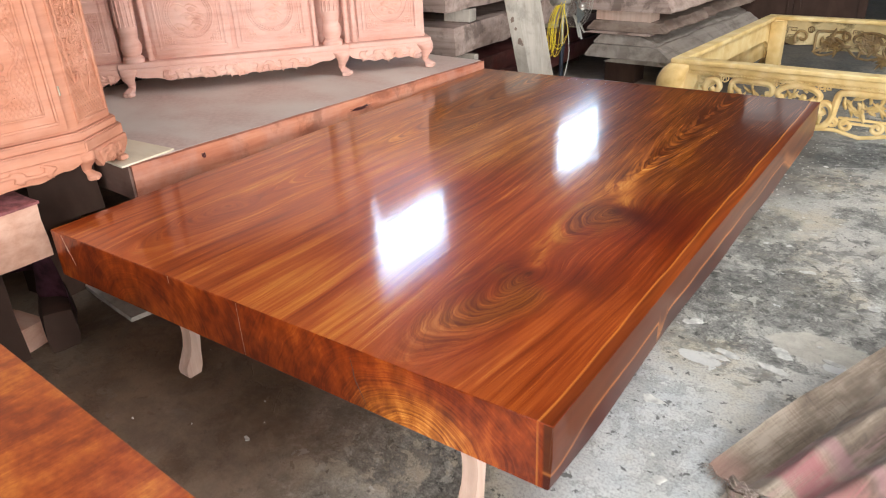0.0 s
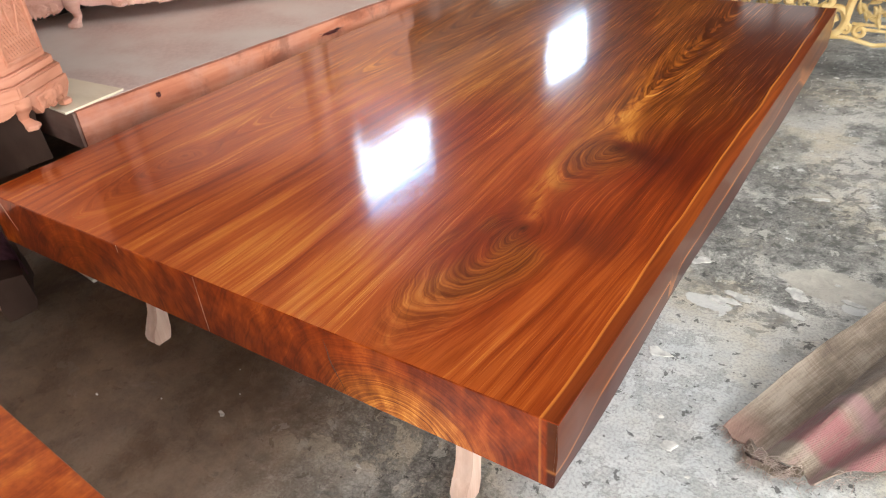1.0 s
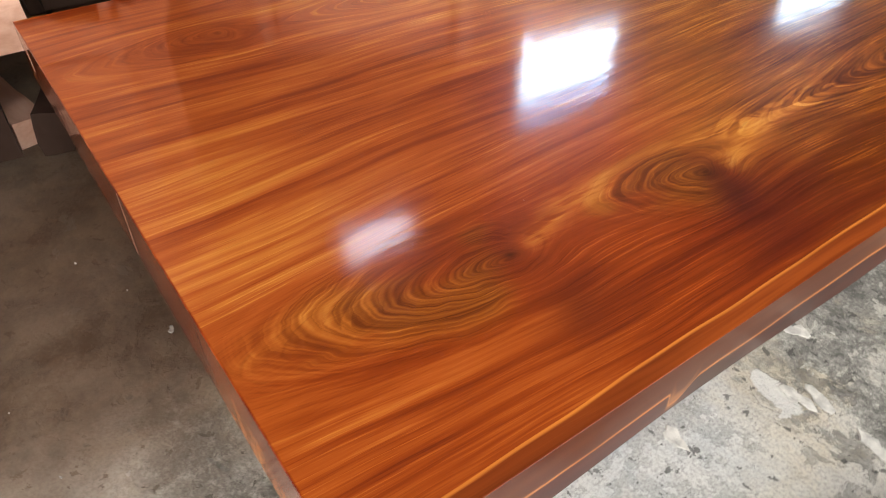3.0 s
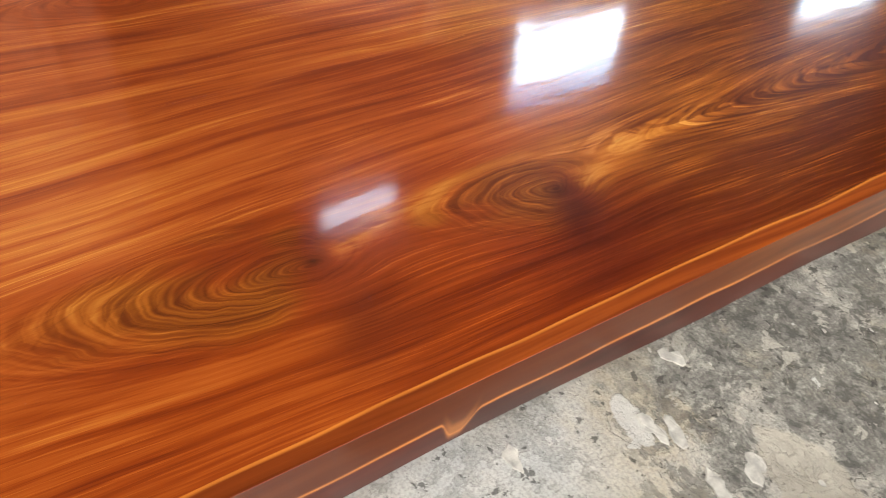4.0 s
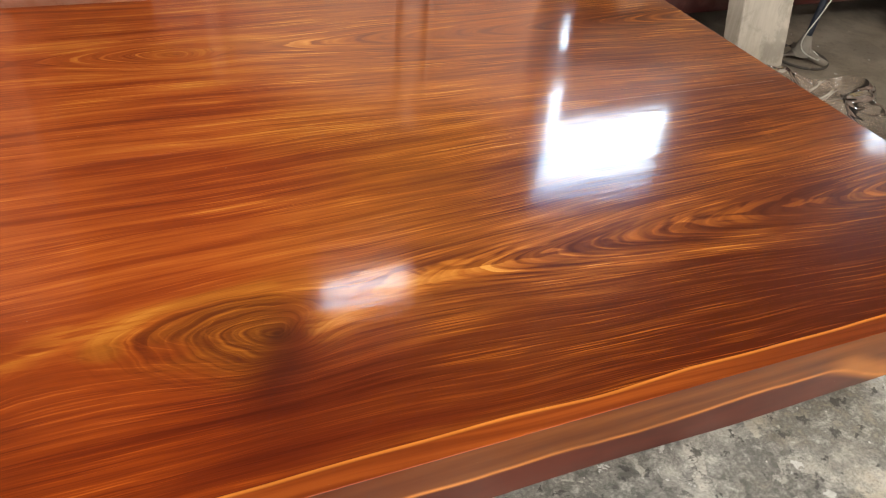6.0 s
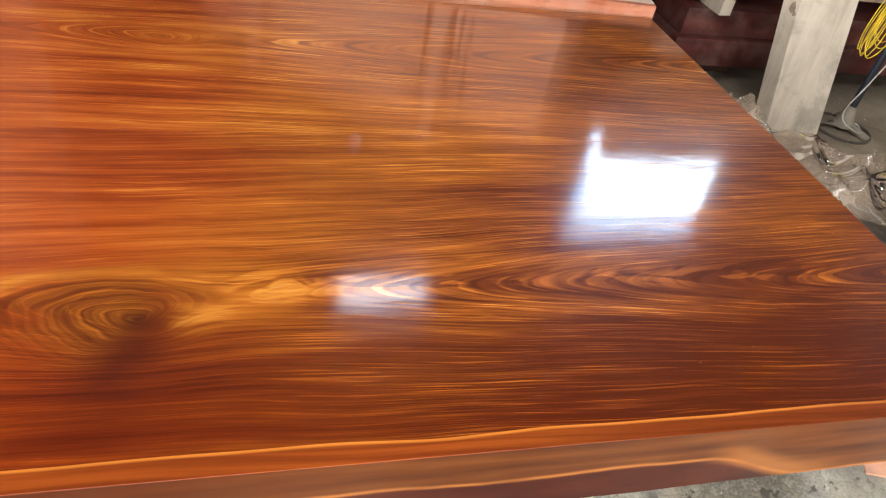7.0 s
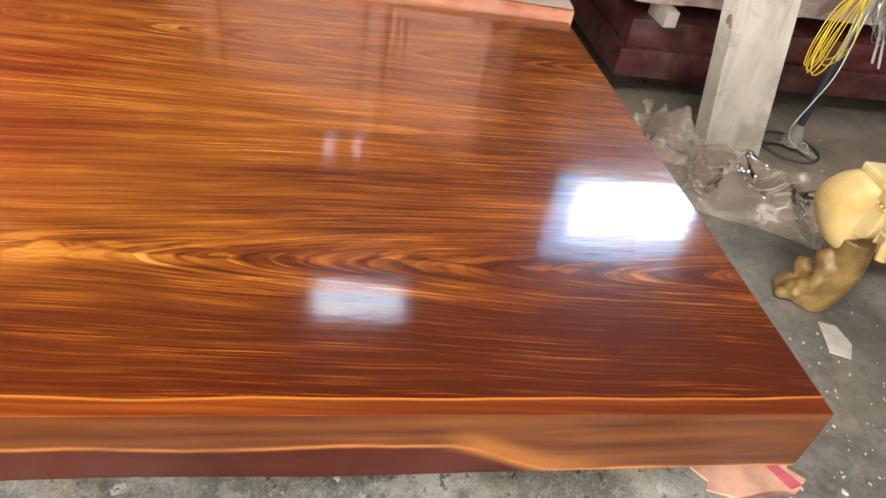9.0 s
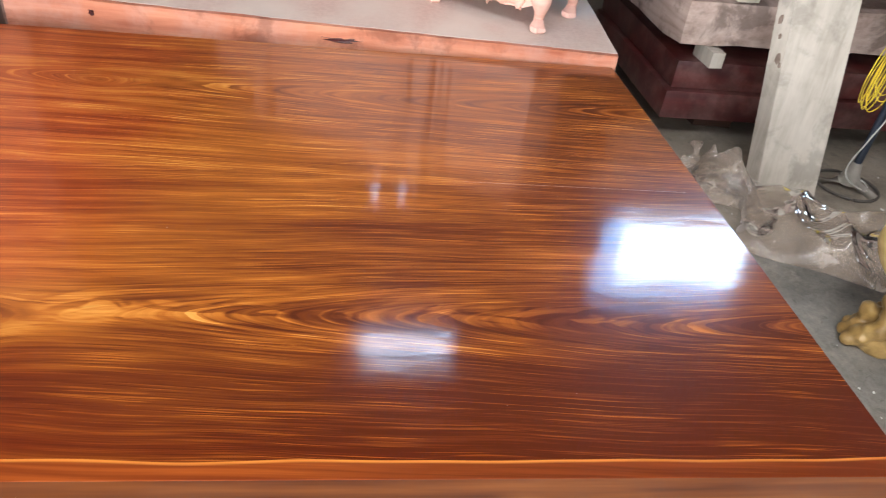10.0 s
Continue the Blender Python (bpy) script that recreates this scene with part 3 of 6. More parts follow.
END_SHADE = raw_wood("shaded_platform_end", (0.25, 0.145, 0.11), (0.17, 0.092, 0.07), (0.10, 0.052, 0.04), (3, 3, 14), 0.3, 0.9, (0.28, 0.19, 0.15), 0.3)
PLATFORM_EDGE = raw_wood("orange_platform_edge", (0.66, 0.30, 0.18), (0.52, 0.19, 0.105), (0.33, 0.095, 0.05), (9, 2.2, 22), 0.30, 0.75, (0.60, 0.40, 0.33), 0.25, 0.45)
GOLD_WOOD = raw_wood("pale_yellow_carved_wood", (0.80, 0.63, 0.31), (0.70, 0.50, 0.205), (0.50, 0.31, 0.10), (7, 7, 7), 0.2, 0.5, (0.86, 0.76, 0.52), 0.2)
GOLD_LEAF = raw_wood("yellow_leaf_carving", (0.66, 0.50, 0.22), (0.50, 0.345, 0.125), (0.30, 0.185, 0.055), (14, 14, 14), 0.15, 0.5, (0.80, 0.70, 0.46), 0.3)
GOLD_DARK = raw_wood("stained_yellow_carving", (0.36, 0.24, 0.085), (0.17, 0.100, 0.034), (0.075, 0.042, 0.016), (22, 22, 22), 0.15, 0.55, (0.7, 0.6, 0.4), 0.4)
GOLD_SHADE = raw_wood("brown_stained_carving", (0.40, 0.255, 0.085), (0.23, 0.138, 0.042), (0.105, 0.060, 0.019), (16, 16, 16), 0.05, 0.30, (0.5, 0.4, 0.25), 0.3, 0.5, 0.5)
GREY_TIMBER = raw_wood("weathered_grey_timber", (0.56, 0.43, 0.37), (0.42, 0.31, 0.26), (0.21, 0.145, 0.115), (1.5, 14, 26), 0.35, 0.9, (0.52, 0.43, 0.37), 0.5, 0.6)
PALE_PLANK = raw_wood("pale_dusty_plank", (0.56, 0.505, 0.43), (0.47, 0.42, 0.35), (0.34, 0.295, 0.24), (24, 24, 1.2), 0.4, 0.9, (0.58, 0.53, 0.45), 0.25, 0.35)
DARK_RED = raw_wood("dark_red_lacquered_timber", (0.135, 0.026, 0.021), (0.075, 0.015, 0.014), (0.030, 0.008, 0.009), (6, 1.2, 12), 0.22, 0.36, (0.34, 0.23, 0.20), 0.2, 0.4, 0.5)
DUSTY_SLAB = raw_wood("grey_dust_on_slab", (0.44, 0.385, 0.33), (0.36, 0.31, 0.265), (0.20, 0.165, 0.14), (14, 1.2, 22), 0.5, 0.9, (0.46, 0.41, 0.355), 0.35, 0.35)
GOLD_STAINED = raw_wood("pale_board_with_brown_stains", (0.78, 0.68, 0.42), (0.68, 0.55, 0.29), (0.42, 0.28, 0.10), (5, 5, 5), 0.2, 0.6, (0.80, 0.73, 0.52), 0.2, 0.9)
BROWN_DUSTY = raw_wood("dusty_brown_slab", (0.33, 0.25, 0.20), (0.22, 0.155, 0.12), (0.10, 0.065, 0.05), (9, 1.3, 20), 0.5, 0.9, (0.40, 0.33, 0.27), 0.4)
DARK_STORE = raw_wood("dark_stored_wood", (0.085, 0.048, 0.033), (0.055, 0.029, 0.02), (0.03, 0.016, 0.011), (5, 5, 2), 0.06, 0.85, (0.12, 0.09, 0.07), 0.2)
PLYWOOD = raw_wood("pale_plywood", (0.84, 0.76, 0.58), (0.80, 0.70, 0.52), (0.66, 0.55, 0.38), (2, 8, 20), 0.1, 0.85, (0.8, 0.72, 0.58), 0.1)
BEAM_END = raw_wood("fresh_sawn_beam", (0.72, 0.47, 0.35), (0.64, 0.37, 0.26), (0.50, 0.26, 0.17), (3, 18, 30), 0.25, 0.85, (0.72, 0.52, 0.42), 0.3)
RED_CLOTH = plain("dusty_red_cloth", (0.30, 0.10, 0.10), 0.95, 0, 0.4, 30, 0.4)
PURPLE_CLOTH = plain("dark_plum_cloth", (0.10, 0.035, 0.05), 0.95, 0, 0.5, 18, 0.4)
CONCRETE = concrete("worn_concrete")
BURLAP = burlap("striped_burlap")
FRAY = plain("frayed_jute", (0.46, 0.37, 0.31), 0.9)
PLASTIC = clear_plastic("clear_plastic_film")
CARD = plain("grey_cardboard", (0.52, 0.49, 0.43), 0.9)
PINK_CARD = plain("torn_pink_cardboard", (0.66, 0.36, 0.25), 0.9, 0, 0.25, 8)
RED_PRINT = plain("red_print_on_card", (0.50, 0.10, 0.12), 0.8)
FLAKE = plain("white_plaster_flake", (0.56, 0.55, 0.50), 0.85, 0, 0.25, 30, 0.2)
FAN_BLUE = plain("dark_blue_painted_steel", (0.020, 0.027, 0.042), 0.5, 0.2)
FAN_GREY = plain("grey_dusty_plastic", (0.27, 0.245, 0.21), 0.8)
FAN_FOOT = plain("dusty_dark_steel", (0.075, 0.066, 0.056), 0.7)
FAN_WIRE = plain("chromed_wire", (0.62, 0.60, 0.55), 0.35, 0.8)
FAN_BLADE = plain("faded_fan_blade", (0.40, 0.46, 0.48), 0.5)
YELLOW = plain("yellow_cord", (0.74, 0.56, 0.035), 0.5)
WHITE_CORD = plain("white_cord", (0.50, 0.49, 0.44), 0.7)
GLUE = plain("dried_glue", (0.42, 0.24, 0.16), 0.5)
BRASS = plain("brass_hinge", (0.42, 0.37, 0.28), 0.45, 0.9)
PLASTER = plain("stained_grey_render", (0.085, 0.065, 0.052), 0.92, 0, 0.25, 1.7, 0.3)
ROOF = plain("weathered_roof_sheet", (0.034, 0.027, 0.022), 0.7, 0, 0.3, 2.5, 0.2)
SOIL = plain("pale_outdoor_ground", (0.42, 0.39, 0.34), 0.95, 0, 0.2, 0.6, 0.3)
SKY_GLOW = glowing("bright_hazy_sky", (0.60, 0.79, 1.0), 25.0)
HAZE_GLOW = glowing("far_window_glow", (0.95, 0.93, 0.88), 1.3)


# ---------------------------------------------------------------- mesh helpers
def part(name, bm, material, parent=None, label="", smooth=True):
    me = bpy.data.meshes.new(name)
    bmesh.ops.recalc_face_normals(bm, faces=bm.faces)
    bm.to_mesh(me)
    bm.free()
    me.materials.append(material)
    if smooth:
        me.shade_smooth()
        me.set_sharp_from_angle(angle=radians(38))
    ob = new(name, me)
    if parent is not None:
        ob.parent = parent
    if label:
        ob["label"] = label
    if name in ("scroll_carving", "leaf_carving", "fretwork", "scale_ground", "flower_carving", "relief", "bead_ring", "bead_row", "frayed_hem", "wave_carving"):
        ob["kind"] = "stuff"
    return ob


def fused(ob, size, soft=3):
    """Melts overlapping lumps of one carving into a single skin."""
    mod = ob.modifiers.new("melt", "REMESH")
    mod.mode, mod.voxel_size, mod.use_smooth_shade = "VOXEL", size, True
    mod = ob.modifiers.new("soften", "SMOOTH")
    mod.factor, mod.iterations = 0.5, soft
    bpy.context.view_layer.update()
    mesh = bpy.data.meshes.new_from_object(ob.evaluated_get(bpy.context.evaluated_depsgraph_get()))
    ob.modifiers.clear()
    ob.data = mesh
    return ob


def thing(name, m, label, category, group="", kind=""):
    ob = new(name)
    ob.matrix_world = m
    ob.empty_display_size = 0.1
    return tagged(ob, label, category, group, kind)


def box(x0, x1, y0, y1, z0, z1, bevel=0.004, segments=2, bm=None):
    bm = bm or bmesh.new()
    made = bmesh.ops.create_cube(bm, size=1.0)
    vs = made["verts"]
    for v in vs:
        v.co = Vector(((x0 + x1) / 2 + v.co.x * (x1 - x0), (y0 + y1) / 2 + v.co.y * (y1 - y0), (z0 + z1) / 2 + v.co.z * (z1 - z0)))
    if bevel:
        edges = {e for v in vs for e in v.link_edges}
        bmesh.ops.bevel(bm, geom=list(edges), offset=bevel, segments=segments, affect="EDGES", profile=0.6)
    return bm


def rough_box(x0, x1, y0, y1, z0, z1, amount=0.006, cuts=(10, 4, 3), scale=4.0, seed=0.0, bevel=0.006):
    """A sawn timber with uneven faces and worn edges."""
    bm = bmesh.new()
    nx, ny, nz = cuts
    bmesh.ops.create_cube(bm, size=1.0)
    for axis, n in enumerate((nx, ny, nz)):
        for k in range(1, n):
            co, no = [0, 0, 0], [0, 0, 0]
            co[axis], no[axis] = -0.5 + k / n, 1
            bmesh.ops.bisect_plane(bm, geom=bm.verts[:] + bm.edges[:] + bm.faces[:], plane_co=co, plane_no=no)
    size, mid = Vector((x1 - x0, y1 - y0, z1 - z0)), Vector(((x0 + x1) / 2, (y0 + y1) / 2, (z0 + z1) / 2))
    for v in bm.verts:
        on = sum(abs(abs(c) - 0.5) < 1e-4 for c in v.co)
        p = Vector((v.co.x * size.x, v.co.y * size.y, v.co.z * size.z)) + mid
        if on >= 2:
            pull = Vector([-math.copysign(bevel, c) if abs(abs(c) - 0.5) < 1e-4 else 0 for c in v.co])
            p += pull * (0.6 + noise.noise(p * 9 + Vector((seed, 0, 0))))
        p += noise.noise_vector(p * scale + Vector((seed, seed, seed))) * amount
        v.co = p
    return bm


def prism(points, y0, y1, bm=None, bevel=0.0):
    """An outline in x and z, given depth along y."""
    bm = bm or bmesh.new()
    a = [bm.verts.new((x, y0, z)) for x, z in points]
    b = [bm.verts.new((x, y1, z)) for x, z in points]
    n = len(points)
    fa, fb = bm.faces.new(a), bm.faces.new(b[::-1])
    for i in range(n):
        bm.faces.new((a[i], b[i], b[(i + 1) % n], a[(i + 1) % n]))
    if bevel:
        bmesh.ops.bevel(bm, geom=list(fa.edges), offset=bevel, segments=2, affect="EDGES")
    bmesh.ops.triangulate(bm, faces=[f for f in bm.faces if len(f.verts) > 4])
    return bm


def tube(points, radius, sides=6, closed=False, bm=None, flat=1.0, taper=False):
    """A round bar along points."""
    bm = bm or bmesh.new()
    pts = [Vector(p) for p in points]
    n = len(pts)
    rings = []
    for i, p in enumerate(pts):
        a = pts[(i - 1) % n] if closed or i else p
        b = pts[(i + 1) % n] if closed or i < n - 1 else p
        t = (b - a).normalized() if (b - a).length > 1e-9 else Vector((0, 0, 1))
        up = Vector((0, 1, 0)) if abs(t.y) < 0.9 else Vector((1, 0, 0))
        s = t.cross(up).normalized()
        u = s.cross(t).normalized()
        r = radius * ((1 - 0.75 * abs(2 * i / max(1, n - 1) - 1) ** 2) if taper else 1.0)
        rings.append([bm.verts.new(p + (s * math.cos(k * 2 * math.pi / sides) + u * flat * math.sin(k * 2 * math.pi / sides)) * r) for k in range(sides)])
    for i in range(n if closed else n - 1):
        a, b = rings[i], rings[(i + 1) % n]
        for k in range(sides):
            bm.faces.new((a[k], a[(k + 1) % sides], b[(k + 1) % sides], b[k]))
    if not closed:
        bm.faces.new(rings[0][::-1])
        bm.faces.new(rings[-1])
    return bm


def lathe(profile, sides=24, bm=None, at=(0, 0, 0)):
    """A turned shape from radii and heights."""
    bm = bm or bmesh.new()
    rings = [[bm.verts.new((at[0] + r * math.cos(2 * math.pi * k / sides), at[1] + r * math.sin(2 * math.pi * k / sides), at[2] + h)) for k in range(sides)] for r, h in profile]
    for a, b in zip(rings, rings[1:]):
        for k in range(sides):
            bm.faces.new((a[k], a[(k + 1) % sides], b[(k + 1) % sides], b[k]))
    bm.faces.new(rings[0][::-1])
    bm.faces.new(rings[-1])
    return bm


def spiral(cx, cz, r, turns, start=0.0, y=0.0, squash=1.0, steps=14, shrink=0.15):
    n = max(6, int(abs(turns) * steps))
    out = []
    for i in range(n + 1):
        f = i / n
        a, rr = start + turns * 2 * math.pi * f, r * (1 - (1 - shrink) * f)
        out.append((cx + rr * math.cos(a), y, cz + squash * rr * math.sin(a)))
    return out


def bez(*p, steps=10):
    """A smooth line through points."""
    pts = [Vector(q) for q in p]
    ext = [2 * pts[0] - pts[1], *pts, 2 * pts[-1] - pts[-2]]
    out = []
    for i in range(1, len(ext) - 2):
        a, b, c, d = ext[i - 1:i + 3]
        for k in range(steps):
            t = k / steps
            out.append(0.5 * ((2 * b) + (c - a) * t + (2 * a - 5 * b + 4 * c - d) * t * t + (3 * b - a - 3 * c + d) * t ** 3))
    out.append(pts[-1])
    return out


def sections(rings, bm=None):
    """Skins a row of rings of points."""
    bm = bm or bmesh.new()
    vs = [[bm.verts.new(p) for p in r] for r in rings]
    n = len(vs[0])
    for a, b in zip(vs, vs[1:]):
        for k in range(n):
            bm.faces.new((a[k], a[(k + 1) % n], b[(k + 1) % n], b[k]))
    bm.faces.new(vs[0][::-1])
    bm.faces.new(vs[-1])
    return bm


def blob(bm, at, size, seed=0.0, sub=2, amount=0.12):
    made = bmesh.ops.create_icosphere(bm, subdivisions=sub, radius=1.0)
    for v in made["verts"]:
        k = 1 + amount * noise.noise(v.co * 2.3 + Vector((seed, 0, 0)))
        v.co = Vector((at[0] + v.co.x * size[0] * k, at[1] + v.co.y * size[1] * k, at[2] + v.co.z * size[2] * k))
    return bm


# ---------------------------------------------------------------- setting
def structure(name, bm, material, label="", smooth=False):
    ob = part(name, bm, material, None, label, smooth)
    return tagged(ob, label, "", "", "structure")


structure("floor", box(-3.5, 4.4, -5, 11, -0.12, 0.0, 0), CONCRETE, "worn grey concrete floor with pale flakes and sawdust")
structure("ground", box(-400, 400, -400, 400, -0.6, -0.125, 0), SOIL, "pale ground outside the workshop")


def wall_with_holes(name, x0, x1, y0, y1, z0, z1, holes, label):
    """A wall that stands along y; holes are (ya, yb, (za, zb), ...), in order along y."""
    bm = bmesh.new()
    at = y0
    for ya, yb, *levels in holes:
        if ya > at:
            box(x0, x1, at, ya, z0, z1, 0, bm=bm)
        low = z0
        for za, zb in levels:
            if za > low:
                box(x0, x1, ya, yb, low, za, 0, bm=bm)
            low = zb
        if low < z1:
            box(x0, x1, ya, yb, low, z1, 0, bm=bm)
        at = yb
    box(x0, x1, at, y1, z0, z1, 0, bm=bm)
    return structure(name, bm, PLASTER, label)


wall_with_holes("wall_west", -3.7, -3.5, -5, 11, -0.12, 4.6, [(0.190, 0.200, (1.15, 2.0)), (1.75, 1.780, (3.42, 3.80)), (1.780, 1.820, (2.09, 2.26), (3.42, 3.80)), (1.820, 1.964, (3.42, 3.80)), (1.964, 2.004, (2.09, 2.26), (3.42, 3.80)), (2.004, 2.50, (3.42, 3.80)), (3.305, 3.328, (3.66, 3.84)),
                                                         (3.46, 4.76, (1.45, 3.10)), (7.1, 8.8, (2.30, 3.05))], "grey rendered workshop wall with open window holes")
wall_with_holes("wall_east", 4.4, 4.6, -5, 11, -0.12, 4.6, [(-3.7, 6.1, (0.02, 3.35))], "grey rendered wall with the wide open shop front")
bm = box(-3.7, -2.2, 11, 11.2, -0.12, 4.6, 0)
box(-1.12, 4.6, 11, 11.2, -0.12, 4.6, 0, bm=bm)
box(-2.2, -1.12, 11, 11.2, -0.12, 2.56, 0, bm=bm)
box(-2.2, -1.12, 11, 11.2, 3.02, 4.6, 0, bm=bm)
structure("wall_north", bm, PLASTER, "grey rendered end wall with a small high window")
# glowing sheet added so the far window reflects pale in the table top
structure("backdrop_2", box(-6.0, 3.0, 14.0, 14.05, -0.5, 7.0, 0), HAZE_GLOW, "glowing sheet outside the far window, added in place of daylight")
structure("window_2", box(-1.70, -1.655, 11.06, 11.12, 2.562, 3.018, 0.003), DARK_STORE, "dark wooden window post")
bm = box(-3.7, 1.3, -5.2, -5, -0.12, 4.6, 0)
box(4.35, 4.6, -5.2, -5, -0.12, 4.6, 0, bm=bm)
box(1.3, 4.35, -5.2, -5, 3.1, 4.6, 0, bm=bm)
structure("wall_south", bm, PLASTER, "grey rendered end wall with an unseen gap for the south fill lamp")
bm = bmesh.new()
for k in range(33):
    ya = -5.2 + k * 0.5
    # bays left open so the added overhead lamp shines down
    for xa, xb in (((-3.8, 1.2), (2.7, 4.7)) if -1.5 < ya < 4.6 else ((-3.8, 4.7),)):
        box(xa, xb, ya, ya + 0.40, 4.6, 4.64, 0, bm=bm)
        box(xa, xb, ya + 0.40, ya + 0.5, 4.62, 4.66, 0, bm=bm)
structure("ceiling", bm, ROOF, "dim ribbed roof sheets")
bm = box(-3.64, -3.56, 3.462, 4.758, 1.70, 1.95, 0.004)
box(-3.64, -3.56, 3.64, 4.758, 1.952, 2.30, 0.004, bm=bm)
box(-3.64, -3.56, 3.66, 4.758, 1.452, 1.698, 0.004, bm=bm)
structure("window_1", bm, DARK_STORE, "dark wooden boards across the lower part of the window opening")
# blue sheet out of view, added to tint the edge of the window's reflection
bm = box(-4.22, -4.20, 3.0, 5.9, 3.32, 4.4, 0)
box(-4.22, -4.20, 3.0, 3.96, 2.76, 3.32, 0, bm=bm)
box(-4.22, -4.20, 3.0, 3.90, 2.25, 2.76, 0, bm=bm)
structure("tint_sheet", bm, BLUE_SHEET, "unseen blue translucent sheet, added to tint the window's reflection")
back = structure("backdrop", box(-7.0, -6.95, -8, 26, -0.5, 9.0, 0), SKY_GLOW, "bright hazy sky outside")

# ---------------------------------------------------------------- the large varnished table
TABLE_L = 2.555


def slab(x0, x1, live, seed, seam_left):
    """One thick plank of the table top: crisp arrises, one long side left wavy where asked."""
    bm = bmesh.new()
    n, h0, h1 = 64, 0.343, 0.5
    rows = []
    for i in range(n + 1):
        y = (0.0015, 0.0)[i == 0] if i < 2 else (TABLE_L - 0.0015 if i == n - 1 else TABLE_L * i / n)
        ease = 0.0015 if i in (0, n) else 0.0
        w = noise.noise(Vector((y * 1.7, seed, 0.3))) * 0.012 if live else 0.0
        w2 = noise.noise(Vector((y * 2.6, seed, 4.3))) * 0.020 if live else 0.0
        b = 0.0009
        xs = x1
        xm = x1 + w * 0.25
        xl = x1 - (0.004 if live else 0) + w2 * 0.4
        bl, br = (0.0001, b) if seam_left else (b, 0.0001)
        rows.append([(x0 + bl, y, h1 - ease), (xs - br, y, h1 - ease), (xs - ease, y, h1 - br), (xm, y, h1 - 0.075), (xl, y, h0 + 0.004), (xl - 0.004, y, h0), (x0 + bl, y, h0), (x0, y, h0 + bl), (x0, y, h1 - bl)])
    sections(rows, bm)
    return bm


table = thing("varnished_slab_table", pose(0, 0, 0), "huge glossy red-brown slab table on pale curved feet", "table")
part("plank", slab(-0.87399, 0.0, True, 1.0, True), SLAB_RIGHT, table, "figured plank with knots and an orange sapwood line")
for x0, x1, y0, y1, z0, z1 in ((-0.8744, -0.8736, -0.0005, 0.002, 0.346, 0.4985), (-0.8743, -0.8737, 1.92, 2.50, 0.497, 0.5003), (-1.151, -1.1495, -0.0005, 0.003, 0.478, 0.4992)):
    part("glue_line", box(x0, x1, y0, y1, z0, z1, 0), GLUE, table, "pale filled joint")
bm = tube(bez((-0.500, -0.0002, 0.474), (-0.494, -0.0002, 0.445), (-0.491, -0.0002, 0.420), (-0.478, -0.0002, 0.388), (-0.463, -0.0002, 0.352), steps=6), 0.0011, 5, taper=True)
part("crack", bm, DARK_STORE, table, "thin dark drying crack")
bm = tube(bez((-1.690, -0.0002, 0.494), (-1.672, -0.0002, 0.450), (-1.648, -0.0002, 0.402), steps=5), 0.0007, 5)
part("crack", bm, GLUE, table, "thin pale filled crack")
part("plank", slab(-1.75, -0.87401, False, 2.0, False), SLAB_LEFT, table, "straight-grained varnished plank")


def table_leg():
    """A short bracket foot, curved like an S."""
    prof = [(-0.045, 0.343), (0.050, 0.343), (0.046, 0.27), (0.020, 0.20), (0.012, 0.14), (0.030, 0.08), (0.062, 0.045), (0.070, 0.015), (0.060, 0.0),
            (-0.005, 0.0), (-0.020, 0.03), (-0.028, 0.08), (-0.040, 0.14), (-0.036, 0.20), (-0.032, 0.27)]
    smooth = bez(*[(x, 0, z) for x, z in prof[1:9]], steps=4) + bez(*[(x, 0, z) for x, z in prof[9:] + prof[:1]], steps=4)
    return prism([(p.x, p.z) for p in smooth], -0.033, 0.033, None, 0.004)


first = True
for lx, ly, turn in ((-1.395, 0.165, -90), (-0.285, 0.150, -90), (-1.395, 2.40, 90), (-0.285, 2.40, 90)):
    leg = part("leg", table_leg(), PALE_LEG, table, "pale unfinished curved foot" if first else "")
    leg.location = (lx, ly, 0)
    leg.rotation_euler = (0, 0, radians(turn))
    leg.scale = (0.68, 0.68, 1)
    first = False

# ---------------------------------------------------------------- the neighbouring table
near_table = thing("varnished_low_table", pose(-1.9, -0.36, 0, 0, 0, -4.1), "orange-brown varnished slab table with a soft sheen", "table")
part("tabletop", box(0, 1.72, -1.5, 0.0, 0.36, 0.50, 0.004), SLAB_NEAR, near_table)
for lx, ly in ((0.2, -0.2), (1.5, -0.2), (0.2, -1.3), (1.5, -1.3)):
    bm = lathe([(0.045, 0.0), (0.06, 0.04), (0.045, 0.16), (0.07, 0.33), (0.075, 0.365)], 16)
    leg = part("leg", bm, PALE_LEG, near_table)
    leg.location = (lx, ly, 0)

# ---------------------------------------------------------------- the dusty platform that carries the cabinets
PLAT = pose(-1.96, 0.43, 0, 0, 0, -5.2)
platform = thing("display_platform", PLAT, "thick low platform of pinkish wood with a dusty top", "platform")
part("top", rough_box(-1.42, -0.026, 0, 2.154, 0.40, 0.5395, 0.0008, (8, 14, 3), 5, 2.0, 0.002), PLATFORM_TOP, platform)
bm = rough_box(-0.025, 0.004, 0.0, 2.154, 0.40, 0.5395, 0.0012, (2, 40, 5), 7, 5.0, 0.003)
for v in bm.verts:
    # the lower arris is waney
    low = max(0.0, 0.47 - v.co.z) / 0.07
    v.co.x -= 0.030 * low * max(0.0, noise.noise(Vector((v.co.y * 2.3, 1.0, 4.0))) + 0.15)
part("front_edge", bm, PLATFORM_EDGE, platform, "orange sanded front edge with dark nicks")
